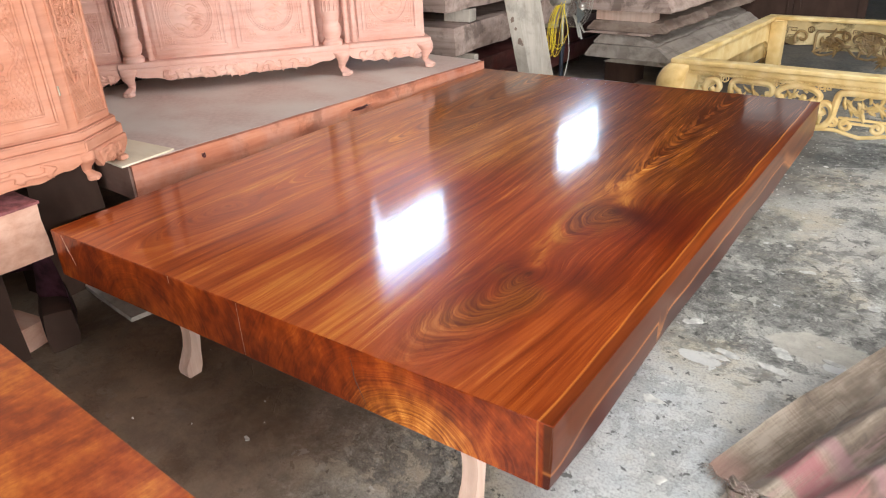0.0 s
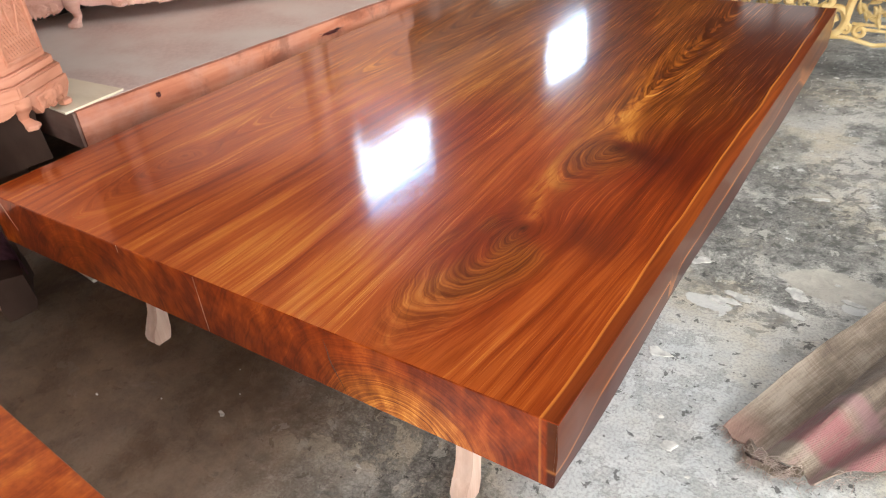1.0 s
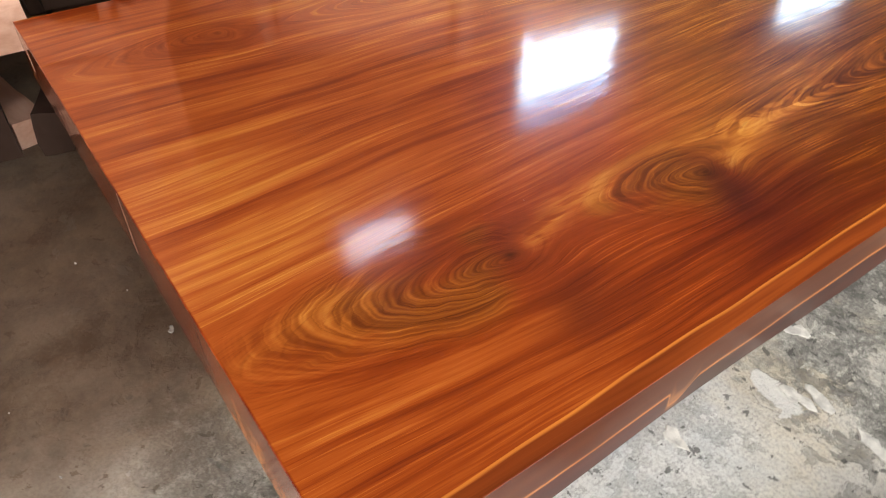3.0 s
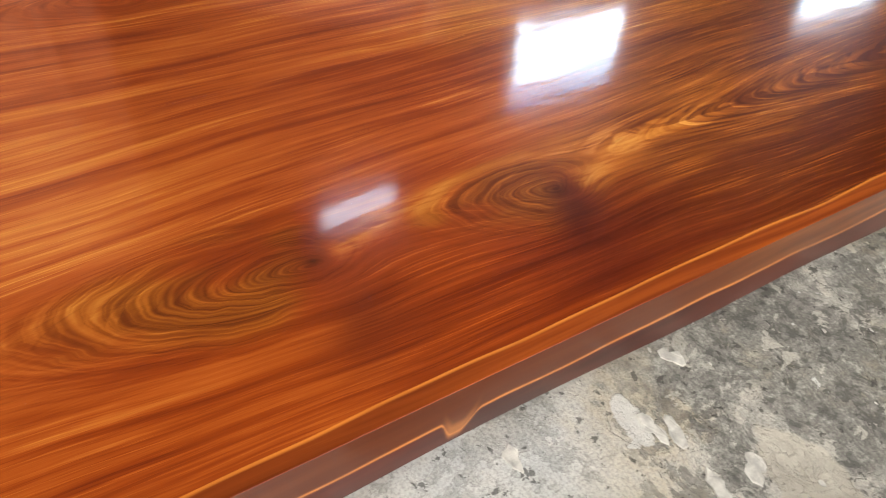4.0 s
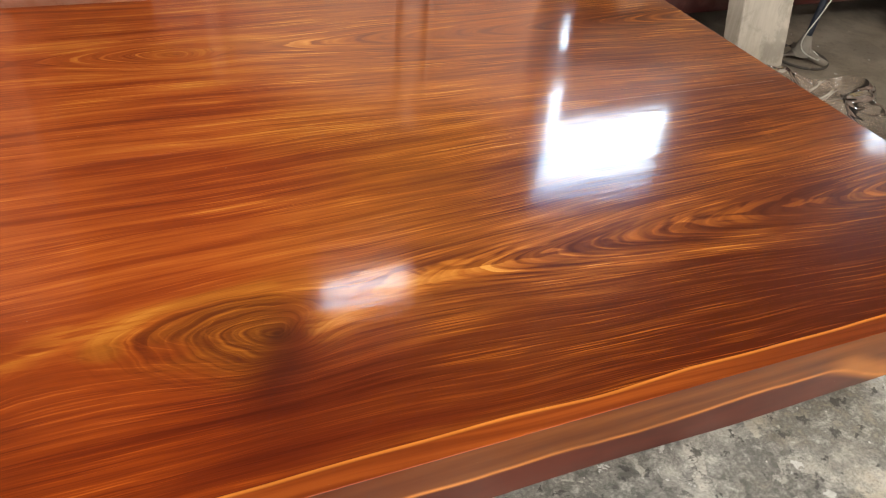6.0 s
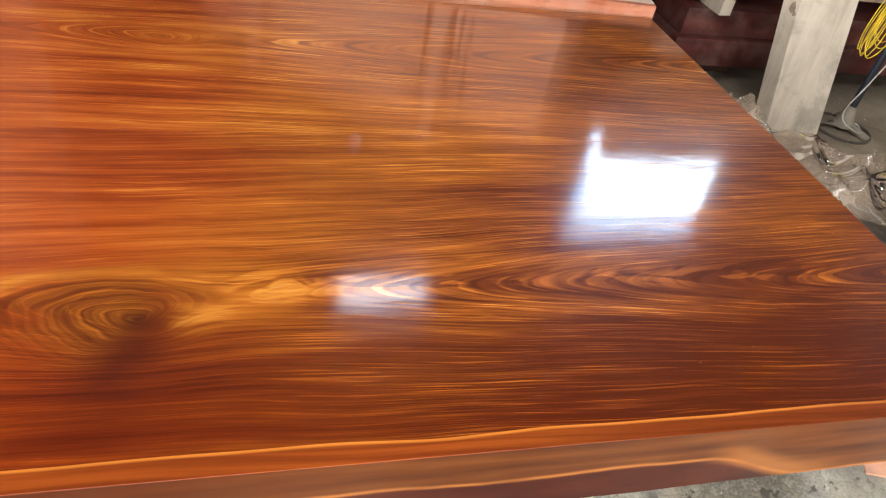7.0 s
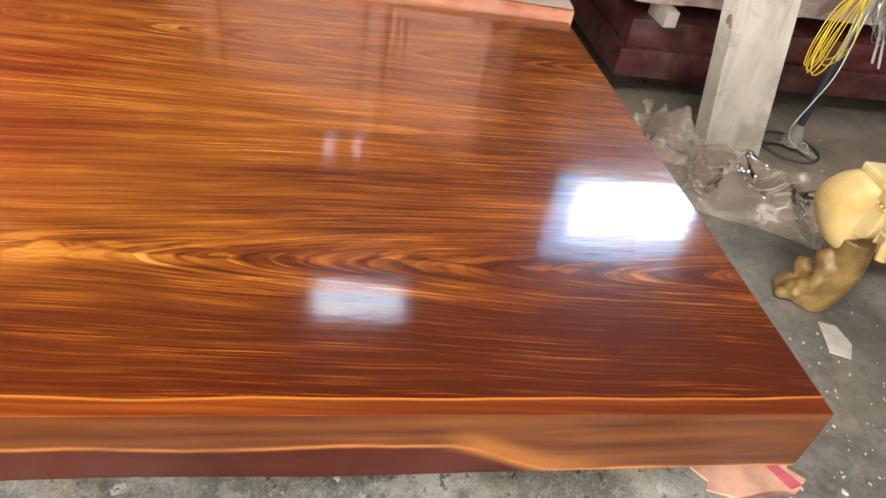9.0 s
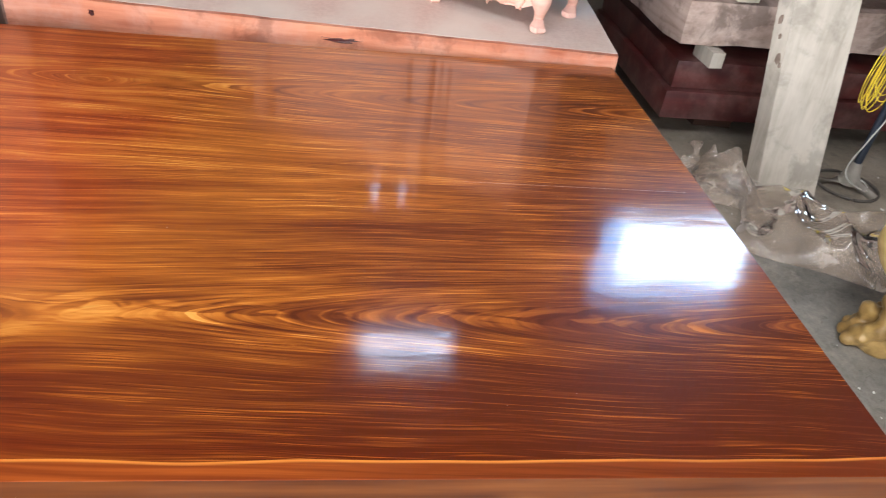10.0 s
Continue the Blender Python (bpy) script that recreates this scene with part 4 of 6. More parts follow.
for lx, ly in ((-0.2, 0.2), (-0.2, 1.9), (-1.25, 0.2), (-1.25, 1.9)):
    leg = part("leg", table_leg(), PALE_LEG, platform)
    leg.location = (lx, ly, 0)
    leg.scale = (1, 1, 0.402 / 0.343)

# dark sheet on the end face, in place of the shade that falls there
part("end_shade", rough_box(-1.42, -0.002, -0.012, -0.0005, 0.402, 0.536, 0.0008, (10, 1, 2), 5, 8.0, 0.002), END_SHADE, platform, "dark sheet over the platform's end, its shade painted on")
for ny, nl, nz in ((1.16, 0.12, 0.492), (1.30, 0.16, 0.415), (1.62, 0.24, 0.42), (0.72, 0.07, 0.42), (0.30, 0.02, 0.50), (1.95, 0.10, 0.43)):
    part("bark_nick", blob(bmesh.new(), (-0.001, ny, nz), (0.010, nl * 0.55, 0.009), ny * 5, 3, 0.8), DARK_RED, platform, "dark bark left in the edge")

ply = thing("plywood_sheet", PLAT @ pose(-0.02, 0.06, 0.54, 0, 0, 0), "small pale plywood offcut under the cabinet foot", "plywood")
outline = [(-0.42, -0.09), (0.018, -0.092), (-0.017, 0.14), (-0.345, 0.098), (-0.45, 0.09)]
bm = sections([[(x, y, 0.0) for x, y in outline], [(x, y, 0.007) for x, y in outline]])
part("sheet", bm, PLYWOOD, ply)


# ---------------------------------------------------------------- carved cabinets
def cabriole_foot(h, w, out=0.03, kick=0.0):
    """A short leg with a broad knee, a slim ankle and a ball-and-claw toe; it looks along -y and kicks sideways."""
    rings = []
    for f, hw, yo, dp, kx in ((1.0, 1.45, 0.0, 0.95, 0.0), (0.90, 1.40, -0.010, 1.05, 0.05), (0.76, 1.15, -0.014, 1.05, 0.25), (0.60, 0.86, -0.010, 0.85, 0.30), (0.44, 0.62, 0.002, 0.62, 0.15),
                              (0.32, 0.55, 0.004, 0.55, 0.10), (0.24, 0.62, -0.010, 0.62, 0.30), (0.17, 0.82, -out, 0.78, 0.55), (0.08, 0.86, -out, 0.82, 0.60), (0.02, 0.72, -out, 0.7, 0.55), (0.0, 0.55, -out * 0.9, 0.5, 0.5)):
        ring = []
        for k in range(16):
            a = 2 * math.pi * k / 16
            claw = 1 + (0.13 * math.cos(5 * a + 0.4) if f < 0.26 else 0.0)
            ring.append((hw * w * math.cos(a) * claw + kx * kick, yo + dp * w * math.sin(a) * claw, h * f))
        rings.append(ring)
    return sections(rings)


def apron_outline(x0, x1, top, low, lobes, lift=0.5):
    """A board whose lower edge is cut in scrolls."""
    pts = [(x0, top), (x1, top)]
    n = 90
    for i in range(n + 1):
        f = 1 - i / n
        x = x0 + (x1 - x0) * f
        c = abs(2 * f - 1)
        base = low + (top - low) * lift * max(0.0, (c - 0.62) / 0.38) ** 1.5
        ripple = abs(math.sin(f * math.pi * lobes + 0.5 * math.sin(f * 17 + lobes))) ** 0.7 * (0.75 + 0.25 * math.sin(f * 41))
        pts.append((x, base + (top - low) * 0.22 * (1 - ripple) - (top - low) * 0.16 * (1 - c)))
    return pts


def petal(bm, at, length, width, turn, thick, curve=0.0):
    """A raised leaf lobe: pointed, swollen in the middle, bent along its length; it lies in the x-z plane."""
    c, s = math.cos(turn), math.sin(turn)
    rings = []
    for i in range(8):
        f = i / 7
        w = max(0.04, math.sin(math.pi * min(1.0, 0.12 + 0.88 * f)) ** 0.8) * width * 0.5
        u, off = length * f, curve * length * f * f
        ring = []
        for k in range(8):
            a = 2 * math.pi * k / 8
            v = off + w * math.cos(a)
            ring.append((at[0] + u * c - v * s, at[1] + thick * (0.35 + 0.65 * w / (width * 0.5)) * math.sin(a), at[2] + u * s + v * c))
        rings.append(ring)
    return sections(rings, bm)


def carve_scrolls(x0, x1, zc, h, y, count, r=0.006, seed=0):
    """Raised acanthus: a running stem with small volutes and fans of curling lobes that swell past the board's lower edge."""
    rnd = random.Random(seed)
    bm = bmesh.new()
    mid, half = (x0 + x1) / 2, (x1 - x0) / 2
    for side in (-1, 1):
        n = max(2, count // 2)
        stem = [(mid + side * half * k / (n * 2), y, zc + 0.16 * h * math.sin(k * math.pi / 2 + 0.6)) for k in range(n * 2 + 1)]
        tube(bez(*stem, steps=5), r * 0.9, 6, bm=bm)
        for k in range(n):
            cx = mid + side * half * (k + 0.75) / n
            size = h * (1.05 - 0.30 * k / n)
            tube(spiral(cx, zc + 0.12 * h, size * 0.24, side * 1.3, rnd.uniform(2.6, 3.6), y - 0.001, 0.9, 10), r * 0.75, 6, bm=bm)
            for q in range(6):
                a = -math.pi / 2 + side * (-1.15 + q * 0.46) + rnd.uniform(-0.1, 0.1)
                l = size * rnd.uniform(0.42, 0.62) * (1.0 - 0.25 * abs(q - 2.5) / 2.5)
                petal(bm, (cx - side * size * 0.10, y - 0.001, zc - 0.02 * h), l, size * 0.21, a, r * rnd.uniform(0.8, 1.15), side * rnd.uniform(0.25, 0.5))
            petal(bm, (cx - side * size * 0.5, y, zc + 0.30 * h), size * 0.85, size * 0.22, 0.0 if side > 0 else math.pi, r * 0.9, -side * 0.25)
    for k in range(7):
        a = -math.pi / 2 + (k - 3) * 0.42
        petal(bm, (mid, y - 0.003, zc + 0.12 * h), h * (0.78 - 0.10 * abs(k - 3)), h * 0.24, a, r * 1.3, 0.15 * (k - 3) / 3)
    for k in range(5):
        petal(bm, (mid, y - 0.002, zc + 0.05 * h), h * 0.42, h * 0.18, math.pi / 2 + (k - 2) * 0.55, r * 1.1)
    return bm


def moulding(x0, x1, z0, z1, y, w, d):
    """A picture-frame moulding on a panel."""
    bm = bmesh.new()
    for a, b, c, e in ((x0, x1, z0, z0 + w), (x0, x1, z1 - w, z1), (x0, x0 + w, z0 + w, z1 - w), (x1 - w, x1, z0 + w, z1 - w)):
        box(a, b, y - d, y, c, e, min(w, d) * 0.3, 1, bm)
    return bm


def fret_corner(bm, x, z, sx, sz, s, y, r=0.003):
    for k, f in enumerate((1.0, 0.62, 0.3)):
        a = s * f
        tube([(x, y, z + sz * a), (x + sx * a, y, z + sz * a), (x + sx * a, y, z)], r, 4, bm=bm)
    tube([(x + sx * s * 1.35, y, z), (x + sx * s * 1.35, y, z + sz * s * 0.4), (x + sx * s * 0.8, y, z + sz * s * 0.4)], r, 4, bm=bm)
    tube([(x, y, z + sz * s * 1.35), (x + sx * s * 0.4, y, z + sz * s * 1.35), (x + sx * s * 0.4, y, z + sz * s * 0.8)], r, 4, bm=bm)


def roundel_door(cab, x0, x1, z0, z1, y, ring=True, seed=0):
    """A framed door with a beaded roundel and fret corners."""
    door = part("door", box(x0, x1, y - 0.018, y, z0, z1, 0.003), PINK_WOOD, cab)
    m = 0.045
    part("moulding", moulding(x0 + m * 0.5, x1 - m * 0.5, z0 + m * 0.5, z1 - m * 0.5, y - 0.017, 0.012, 0.009), PINK_WOOD, door)
    zt = z0 + (x1 - x0)
    part("panel_moulding", moulding(x0 + m, x1 - m, z0 + m, zt - m, y - 0.017, 0.006, 0.006), PINK_WOOD, door)
    part("panel_moulding", moulding(x0 + m + 0.012, x1 - m - 0.012, z0 + m + 0.012, zt - m - 0.012, y - 0.017, 0.003, 0.004), PINK_WOOD, door)
    if z1 - zt > 0.08:
        part("panel_moulding", moulding(x0 + m, x1 - m, zt, z1 - m, y - 0.017, 0.006, 0.006), PINK_WOOD, door)
    cx, cz = (x0 + x1) / 2, (z0 + zt) / 2
    rr = (x1 - x0) / 2 - m - 0.028
    bm = bmesh.new()
    tube([(cx + rr * math.cos(a), y - 0.019, cz + rr * math.sin(a)) for a in np.linspace(0, 2 * math.pi, 48, endpoint=False)], 0.004, 6, True, bm)
    tube([(cx + (rr - 0.022) * math.cos(a), y - 0.019, cz + (rr - 0.022) * math.sin(a)) for a in np.linspace(0, 2 * math.pi, 48, endpoint=False)], 0.003, 6, True, bm)
    part("roundel_ring", bm, PINK_WOOD, door)
    if ring:
        bm = bmesh.new()
        for a in np.linspace(0, 2 * math.pi, 52, endpoint=False):
            blob(bm, (cx + (rr - 0.011) * math.cos(a), y - 0.020, cz + (rr - 0.011) * math.sin(a)), (0.0072, 0.006, 0.0072), 0, 1, 0)
        part("bead_ring", bm, PINK_WOOD, door)
    rnd = random.Random(seed)
    bm = bmesh.new()
    for k in range(7):
        px, pz = cx + rnd.uniform(-0.5, 0.5) * rr, cz + rnd.uniform(-0.5, 0.5) * rr
        tube(bez((px - 0.4 * rr, y - 0.018, pz - 0.05 * rr), (px - 0.1 * rr, y - 0.020, pz + 0.12 * rr), (px + 0.2 * rr, y - 0.019, pz + 0.02 * rr), (px + 0.35 * rr, y - 0.018, pz - 0.15 * rr), steps=6), 0.0035, 6, bm=bm, taper=True)
        blob(bm, (px, y - 0.018, pz - 0.1 * rr), (0.18 * rr, 0.0035, 0.10 * rr), k, 2, 0.5)
    part("relief", bm, PINK_CARVED, door, "shallow carved landscape")
    bm = bmesh.new()
    s = 0.034
    for sx, sz, ax, az in ((1, 1, x0 + m + 0.01, z0 + m + 0.01), (-1, 1, x1 - m - 0.01, z0 + m + 0.01), (1, -1, x0 + m + 0.01, zt - m - 0.01), (-1, -1, x1 - m - 0.01, zt - m - 0.01)):
        fret_corner(bm, ax, az, sx, sz, s, y - 0.019)
    part("fretwork", bm, PINK_CARVED, door)
    return door


def baluster(h, r):
    return [(r * 1.12, 0), (r * 1.12, 0.02), (r * 0.8, 0.032), (r * 1.0, 0.05), (r * 1.15, 0.075), (r * 0.98, 0.10), (r * 0.86, 0.112), (r * 0.9, 0.125),
            (r, 0.15), (r * 1.02, h - 0.14), (r * 0.86, h - 0.12), (r * 1.1, h - 0.09), (r * 0.8, h - 0.05), (r * 1.12, h - 0.02), (r * 1.12, h)]


cabinet = thing("carved_sideboard", pose(-2.953, 1.10, 0.54, 0, 0, 50), "wide unfinished pink rosewood sideboard with carved roundel doors", "sideboard")
CH, WH = 0.78, 0.66
part("body", box(0.10, 0.965, 0.06, 0.36, 0.15, CH, 0.004), PINK_WOOD, cabinet)
part("niche_back", box(0.967, 1.123, 0.13, 0.36, 0.15, CH, 0.002), PINK_WOOD, cabinet)
part("niche_back", box(-0.033, 0.098, 0.13, 0.36, 0.15, CH, 0.002), PINK_WOOD, cabinet)
part("wing_body", box(1.125, 1.56, 0.075, 0.36, 0.15, WH, 0.004), PINK_WOOD, cabinet)
part("wing_body", box(-0.33, -0.035, 0.075, 0.36, 0.15, WH, 0.004), PINK_WOOD, cabinet)
part("base_moulding", box(-0.05, 1.125, 0.0, 0.36, 0.135, 0.165, 0.008, 3), PINK_WOOD, cabinet)
part("base_moulding", box(1.125, 1.585, 0.02, 0.36, 0.135, 0.162, 0.008, 3), PINK_WOOD, cabinet)
part("base_moulding", box(-0.34, -0.05, 0.02, 0.36, 0.135, 0.162, 0.008, 3), PINK_WOOD, cabinet)
part("top", box(-0.06, 1.135, -0.01, 0.37, CH, CH + 0.028, 0.008, 3), PINK_WOOD, cabinet)
part("wing_top", box(1.135, 1.59, 0.02, 0.37, WH, WH + 0.025, 0.008, 3), PINK_WOOD, cabinet)
part("wing_top", box(-0.34, -0.06, 0.02, 0.37, WH, WH + 0.025, 0.008, 3), PINK_WOOD, cabinet)
for a, b, y, lobes in ((0.0, 1.075, 0.004, 9), (1.11, 1.56, 0.022, 5), (-0.33, -0.03, 0.022, 4)):
    ap = part("apron", prism(apron_outline(a, b, 0.136, 0.066, lobes), y, y + 0.022, None, 0.003), PINK_WOOD, cabinet)
    fused(part("scroll_carving", carve_scrolls(a + 0.15 * (b - a), b - 0.15 * (b - a), 0.094, 0.070, y - 0.001, max(4, int((b - a) / 0.085)), 0.0095, int(a * 10)), PINK_CARVED, ap), 0.0030, 1)
for fx, fy, kick in ((0.0, 0.03, -0.04), (1.075, 0.03, 0.04), (1.545, 0.045, 0.04), (-0.32, 0.045, -0.03), (1.545, 0.33, 0.02), (-0.32, 0.33, -0.02)):
    foot = part("foot", cabriole_foot(0.137, 0.034, 0.03, kick), PINK_WOOD, cabinet)
    foot.location = (fx, fy, 0)
roundel_door(cabinet, 0.145, 0.525, 0.185, CH - 0.02, 0.06, True, 1)
roundel_door(cabinet, 0.55, 0.93, 0.185, CH - 0.02, 0.06, True, 2)
roundel_door(cabinet, 1.19, 1.535, 0.185, WH - 0.02, 0.075, False, 3)
roundel_door(cabinet, -0.32, -0.045, 0.185, WH - 0.02, 0.075, True, 4)
for px in (0.032, 1.045):
    col = part("column", lathe(baluster(CH - 0.165, 0.047), 24, None, (px, 0.045, 0.165)), PINK_WOOD, cabinet)
    for k in range(7):
        a = math.pi + math.pi * (k + 0.5) / 7
        bm = tube([(px + 0.0475 * math.cos(a), 0.045 + 0.0475 * math.sin(a), 0.34), (px + 0.0475 * math.cos(a), 0.045 + 0.0475 * math.sin(a), CH - 0.16)], 0.0045, 5)
        part("reed", bm, PINK_WOOD, col)
for px in (0.115, 0.955, 1.125, 1.165):
    part("colonnette", lathe(baluster(WH - 0.165, 0.014), 12, None, (px, 0.052, 0.165)), PINK_WOOD, cabinet)
for px, pz in ((0.16, 0.60), (1.20, 0.52), (1.52, 0.50), (-0.055, 0.52)):
    part("hinge", lathe([(0.0045, 0), (0.0045, 0.04)], 8, None, (px, 0.038, pz)), BRASS, cabinet, "small brass hinge")

# the tall carved cabinet with a canted corner
tall = thing("carved_corner_cabinet", pose(-1.935, 0.255, 0.5525, 0, 0, 79.5), "tall unfinished orange-pink cabinet with carved door and canted corner", "cabinet")
TH = 1.28
CANT = (0.163, 0.125)


def canted(grow, z0, z1, left=-0.95, deep=0.42):
    """A body with its right front corner cut off."""
    pts = [(left, -grow), (0.0 + grow * 0.35, -grow), (CANT[0] + grow, CANT[1] - grow * 0.35), (CANT[0] + grow, deep), (left, deep)]
    bm = bmesh.new()
    a = [bm.verts.new((x, y, z0)) for x, y in pts]
    b = [bm.verts.new((x, y, z1)) for x, y in pts]
    bm.faces.new(a[::-1])
    bm.faces.new(b)
    for i in range(5):
        bm.faces.new((a[i], a[(i + 1) % 5], b[(i + 1) % 5], b[i]))
    bmesh.ops.bevel(bm, geom=bm.edges[:], offset=0.005, segments=2, affect="EDGES")
    return bm


part("body", canted(0.0, 0.17, TH), ORANGE_WOOD, tall)
part("base", canted(0.030, 0.098, 0.140), ORANGE_WOOD, tall)
part("base_moulding", canted(0.016, 0.140, 0.17), ORANGE_WOOD, tall)
part("cornice", canted(0.035, TH, TH + 0.05), ORANGE_WOOD, tall)
ap = part("apron", prism(apron_outline(-0.93, 0.0, 0.10, 0.036, 9), -0.034, -0.012, None, 0.003), ORANGE_WOOD, tall)
fused(part("scroll_carving", carve_scrolls(-0.82, -0.10, 0.072, 0.062, -0.036, 8, 0.0085, 9), ORANGE_WOOD, ap), 0.0032, 1)
for fx, fy in ((0.0, 0.0), (-0.92, 0.0), (-0.92, 0.38), (0.16, 0.38)):
    foot = part("foot", cabriole_foot(0.10, 0.027, 0.022, 0.02 if fx > -0.5 else -0.02), ORANGE_WOOD, tall)
    foot.location = (fx, fy, 0)
foot = part("foot", cabriole_foot(0.10, 0.025, 0.02, 0.015), ORANGE_WOOD, tall)
foot.location, foot.rotation_euler = (0.150, 0.135, 0), (0, 0, radians(40))
# canted face in its own frame
cant_turn = pose(0, 0, 0, 0, 0, math.degrees(math.atan2(CANT[1], CANT[0])))
clen = math.hypot(*CANT)
bm = prism(apron_outline(0.01, clen + 0.02, 0.10, 0.035, 3), -0.034, -0.012, None, 0.003)
bmesh.ops.transform(bm, matrix=cant_turn, verts=bm.verts)
ap2 = part("apron", bm, ORANGE_WOOD, tall)
bm = carve_scrolls(0.05, clen - 0.03, 0.070, 0.055, -0.036, 4, 0.0075, 4)
bmesh.ops.transform(bm, matrix=cant_turn, verts=bm.verts)
fused(part("scroll_carving", bm, ORANGE_WOOD, ap2), 0.003, 1)
bm = moulding(0.014, clen - 0.014, 0.19, TH - 0.03, 0.0, 0.012, 0.008)
bmesh.ops.transform(bm, matrix=cant_turn, verts=bm.verts)
part("side_moulding", bm, ORANGE_WOOD, tall)


def carved_field(x0, x1, z0, z1, y, seed, scale_rows=True):
    """A scale-patterned ground with a cartouche of flowers and clouds."""
    rnd = random.Random(seed)
    ground, flowers = bmesh.new(), bmesh.new()
    cx, cz, hw, hz = (x0 + x1) / 2, (z0 + z1) / 2, (x1 - x0) / 2, (z1 - z0) / 2
    edge = []
    for a in np.linspace(0, 2 * math.pi, 56, endpoint=False):
        k = 1 + 0.09 * math.cos(5 * a) + 0.05 * math.cos(9 * a + 1)
        p = 3.2
        rr = (abs(math.cos(a)) ** p + abs(math.sin(a)) ** p) ** (-1 / p)
        edge.append((cx + hw * 0.80 * k * rr * math.cos(a), y - 0.004, cz + hz * 0.82 * k * rr * math.sin(a)))
    tube(edge, 0.004, 6, True, flowers)
    step = 0.0135
    if scale_rows:
        for i in range(int((x1 - x0) / step)):
            for j in range(int((z1 - z0) / step)):
                px, pz = x0 + step * (i + 0.5 + 0.5 * (j % 2)), z0 + step * (j + 0.5)
                dx, dz = (px - cx) / (hw * 0.80), (pz - cz) / (hz * 0.82)
                if px < x1 - 0.006 and abs(dx) ** 3.2 + abs(dz) ** 3.2 > 0.98:
                    ring = [ground.verts.new((px + a * step * 0.56, y - d, pz + b * step * 0.78)) for a, b, d in ((0, -1, 0.0052), (1, 0, 0.0016), (0, 1, 0.0002), (-1, 0, 0.0016))]
                    peak = ground.verts.new((px, y - 0.0062, pz - step * 0.25))
                    for q in range(4):
                        ground.faces.new((ring[q], ring[(q + 1) % 4], peak))
    for k in range(int(22 + 130 * hw * hz * 30)):
        px, pz = cx + rnd.uniform(-0.66, 0.66) * hw, cz + rnd.uniform(-0.74, 0.74) * hz
        if rnd.random() < 0.55:
            tube(spiral(px, pz, rnd.uniform(0.012, 0.03), rnd.choice((-1, 1)) * rnd.uniform(0.9, 1.5), rnd.uniform(0, 6), y - 0.004, 0.9, 9), 0.0042, 5, bm=flowers, taper=True)
        else:
            for q in range(5):
                a = q * 2 * math.pi / 5 + k
                blob(flowers, (px + 0.011 * math.cos(a), y - 0.004, pz + 0.011 * math.sin(a)), (0.0075, 0.005, 0.0075), q, 1, 0.1)
            blob(flowers, (px, y - 0.006, pz), (0.005, 0.005, 0.005), 0, 1, 0)
    for k in range(4):
        px = cx + rnd.uniform(-0.5, 0.5) * hw
        tube(bez((px, y - 0.003, cz - 0.7 * hz), (px + 0.03, y - 0.005, cz - 0.2 * hz), (px - 0.02, y - 0.005, cz + 0.2 * hz), (px + 0.02, y - 0.003, cz + 0.7 * hz), steps=7), 0.004, 5, bm=flowers, taper=True)
    return ground, flowers


door = part("door", box(-0.52, -0.028, -0.020, 0, 0.185, TH - 0.03, 0.004), ORANGE_WOOD, tall)
part("moulding", moulding(-0.50, -0.05, 0.21, TH - 0.05, -0.019, 0.010, 0.007), ORANGE_WOOD, door)
part("panel_moulding", moulding(-0.465, -0.085, 0.245, 0.70, -0.019, 0.008, 0.008), ORANGE_WOOD, door)
ground, flowers = carved_field(-0.455, -0.095, 0.255, 0.69, -0.019, 11)
part("scale_ground", ground, ORANGE_WOOD, door, smooth=False)
part("flower_carving", flowers, ORANGE_WOOD, door, "raised cartouche of flowers and clouds")
part("panel_moulding", moulding(-0.465, -0.085, 0.74, TH - 0.08, -0.019, 0.008, 0.008), ORANGE_WOOD, door)
part("door", box(-0.93, -0.524, -0.020, 0, 0.185, TH - 0.03, 0.004), ORANGE_WOOD, tall)
for pz in (0.30, 0.62):
    part("hinge", lathe([(0.0, 0), (0.0034, 0.002), (0.0034, 0.032), (0.0, 0.034)], 8, None, (-0.024, -0.022, pz)), BRASS, door, "small bright hinge")
g2, f2 = carved_field(0.030, clen - 0.030, 0.205, TH - 0.05, 0.0, 12, True)
bmesh.ops.transform(g2, matrix=cant_turn, verts=g2.verts)
part("scale_ground", g2, ORANGE_WOOD, tall, smooth=False)
bmesh.ops.transform(f2, matrix=cant_turn, verts=f2.verts)
part("flower_carving", f2, ORANGE_WOOD, tall, "carved flowers on the canted side")
# the beam that carries the tall cabinet, and what lies below it
beam = thing("sawn_beam", pose(-1.892, 0.05, 0, 0, 0, 0), "thick fresh-sawn beam with a dusty red top on trestle blocks", "beam")
part("beam", rough_box(-0.32, 0.0, -1.6, 0.0, 0.355, 0.545, 0.004, (4, 14, 3), 6, 3.0, 0.006), BEAM_END, beam)
part("dust_cover", rough_box(-0.322, 0.004, -1.6, 0.004, 0.541, 0.5535, 0.0025, (6, 16, 1), 8, 7.0, 0.003), RED_CLOTH, beam, "dusty dark red cloth strip")
for by in (-0.35, -1.4):
    part("block", rough_box(-0.27, -0.06, by, by + 0.2, 0.0, 0.357, 0.006, (3, 3, 4), 6, 4.0 + by), DARK_STORE, beam)
# unseen support, coloured near-black to stand for the shade below the cabinet
dark = thing("unseen_support", pose(-2.12, 0.12, 0), "near-black support on blocks added below the carved cabinet, dark for the shade there", "timber")
part("timber", rough_box(-1.2, 0.0, 0.0, 0.26, 0.36, 0.549, 0.005, (8, 3, 3), 6, 9.0, 0.006), DARK_STORE, dark)
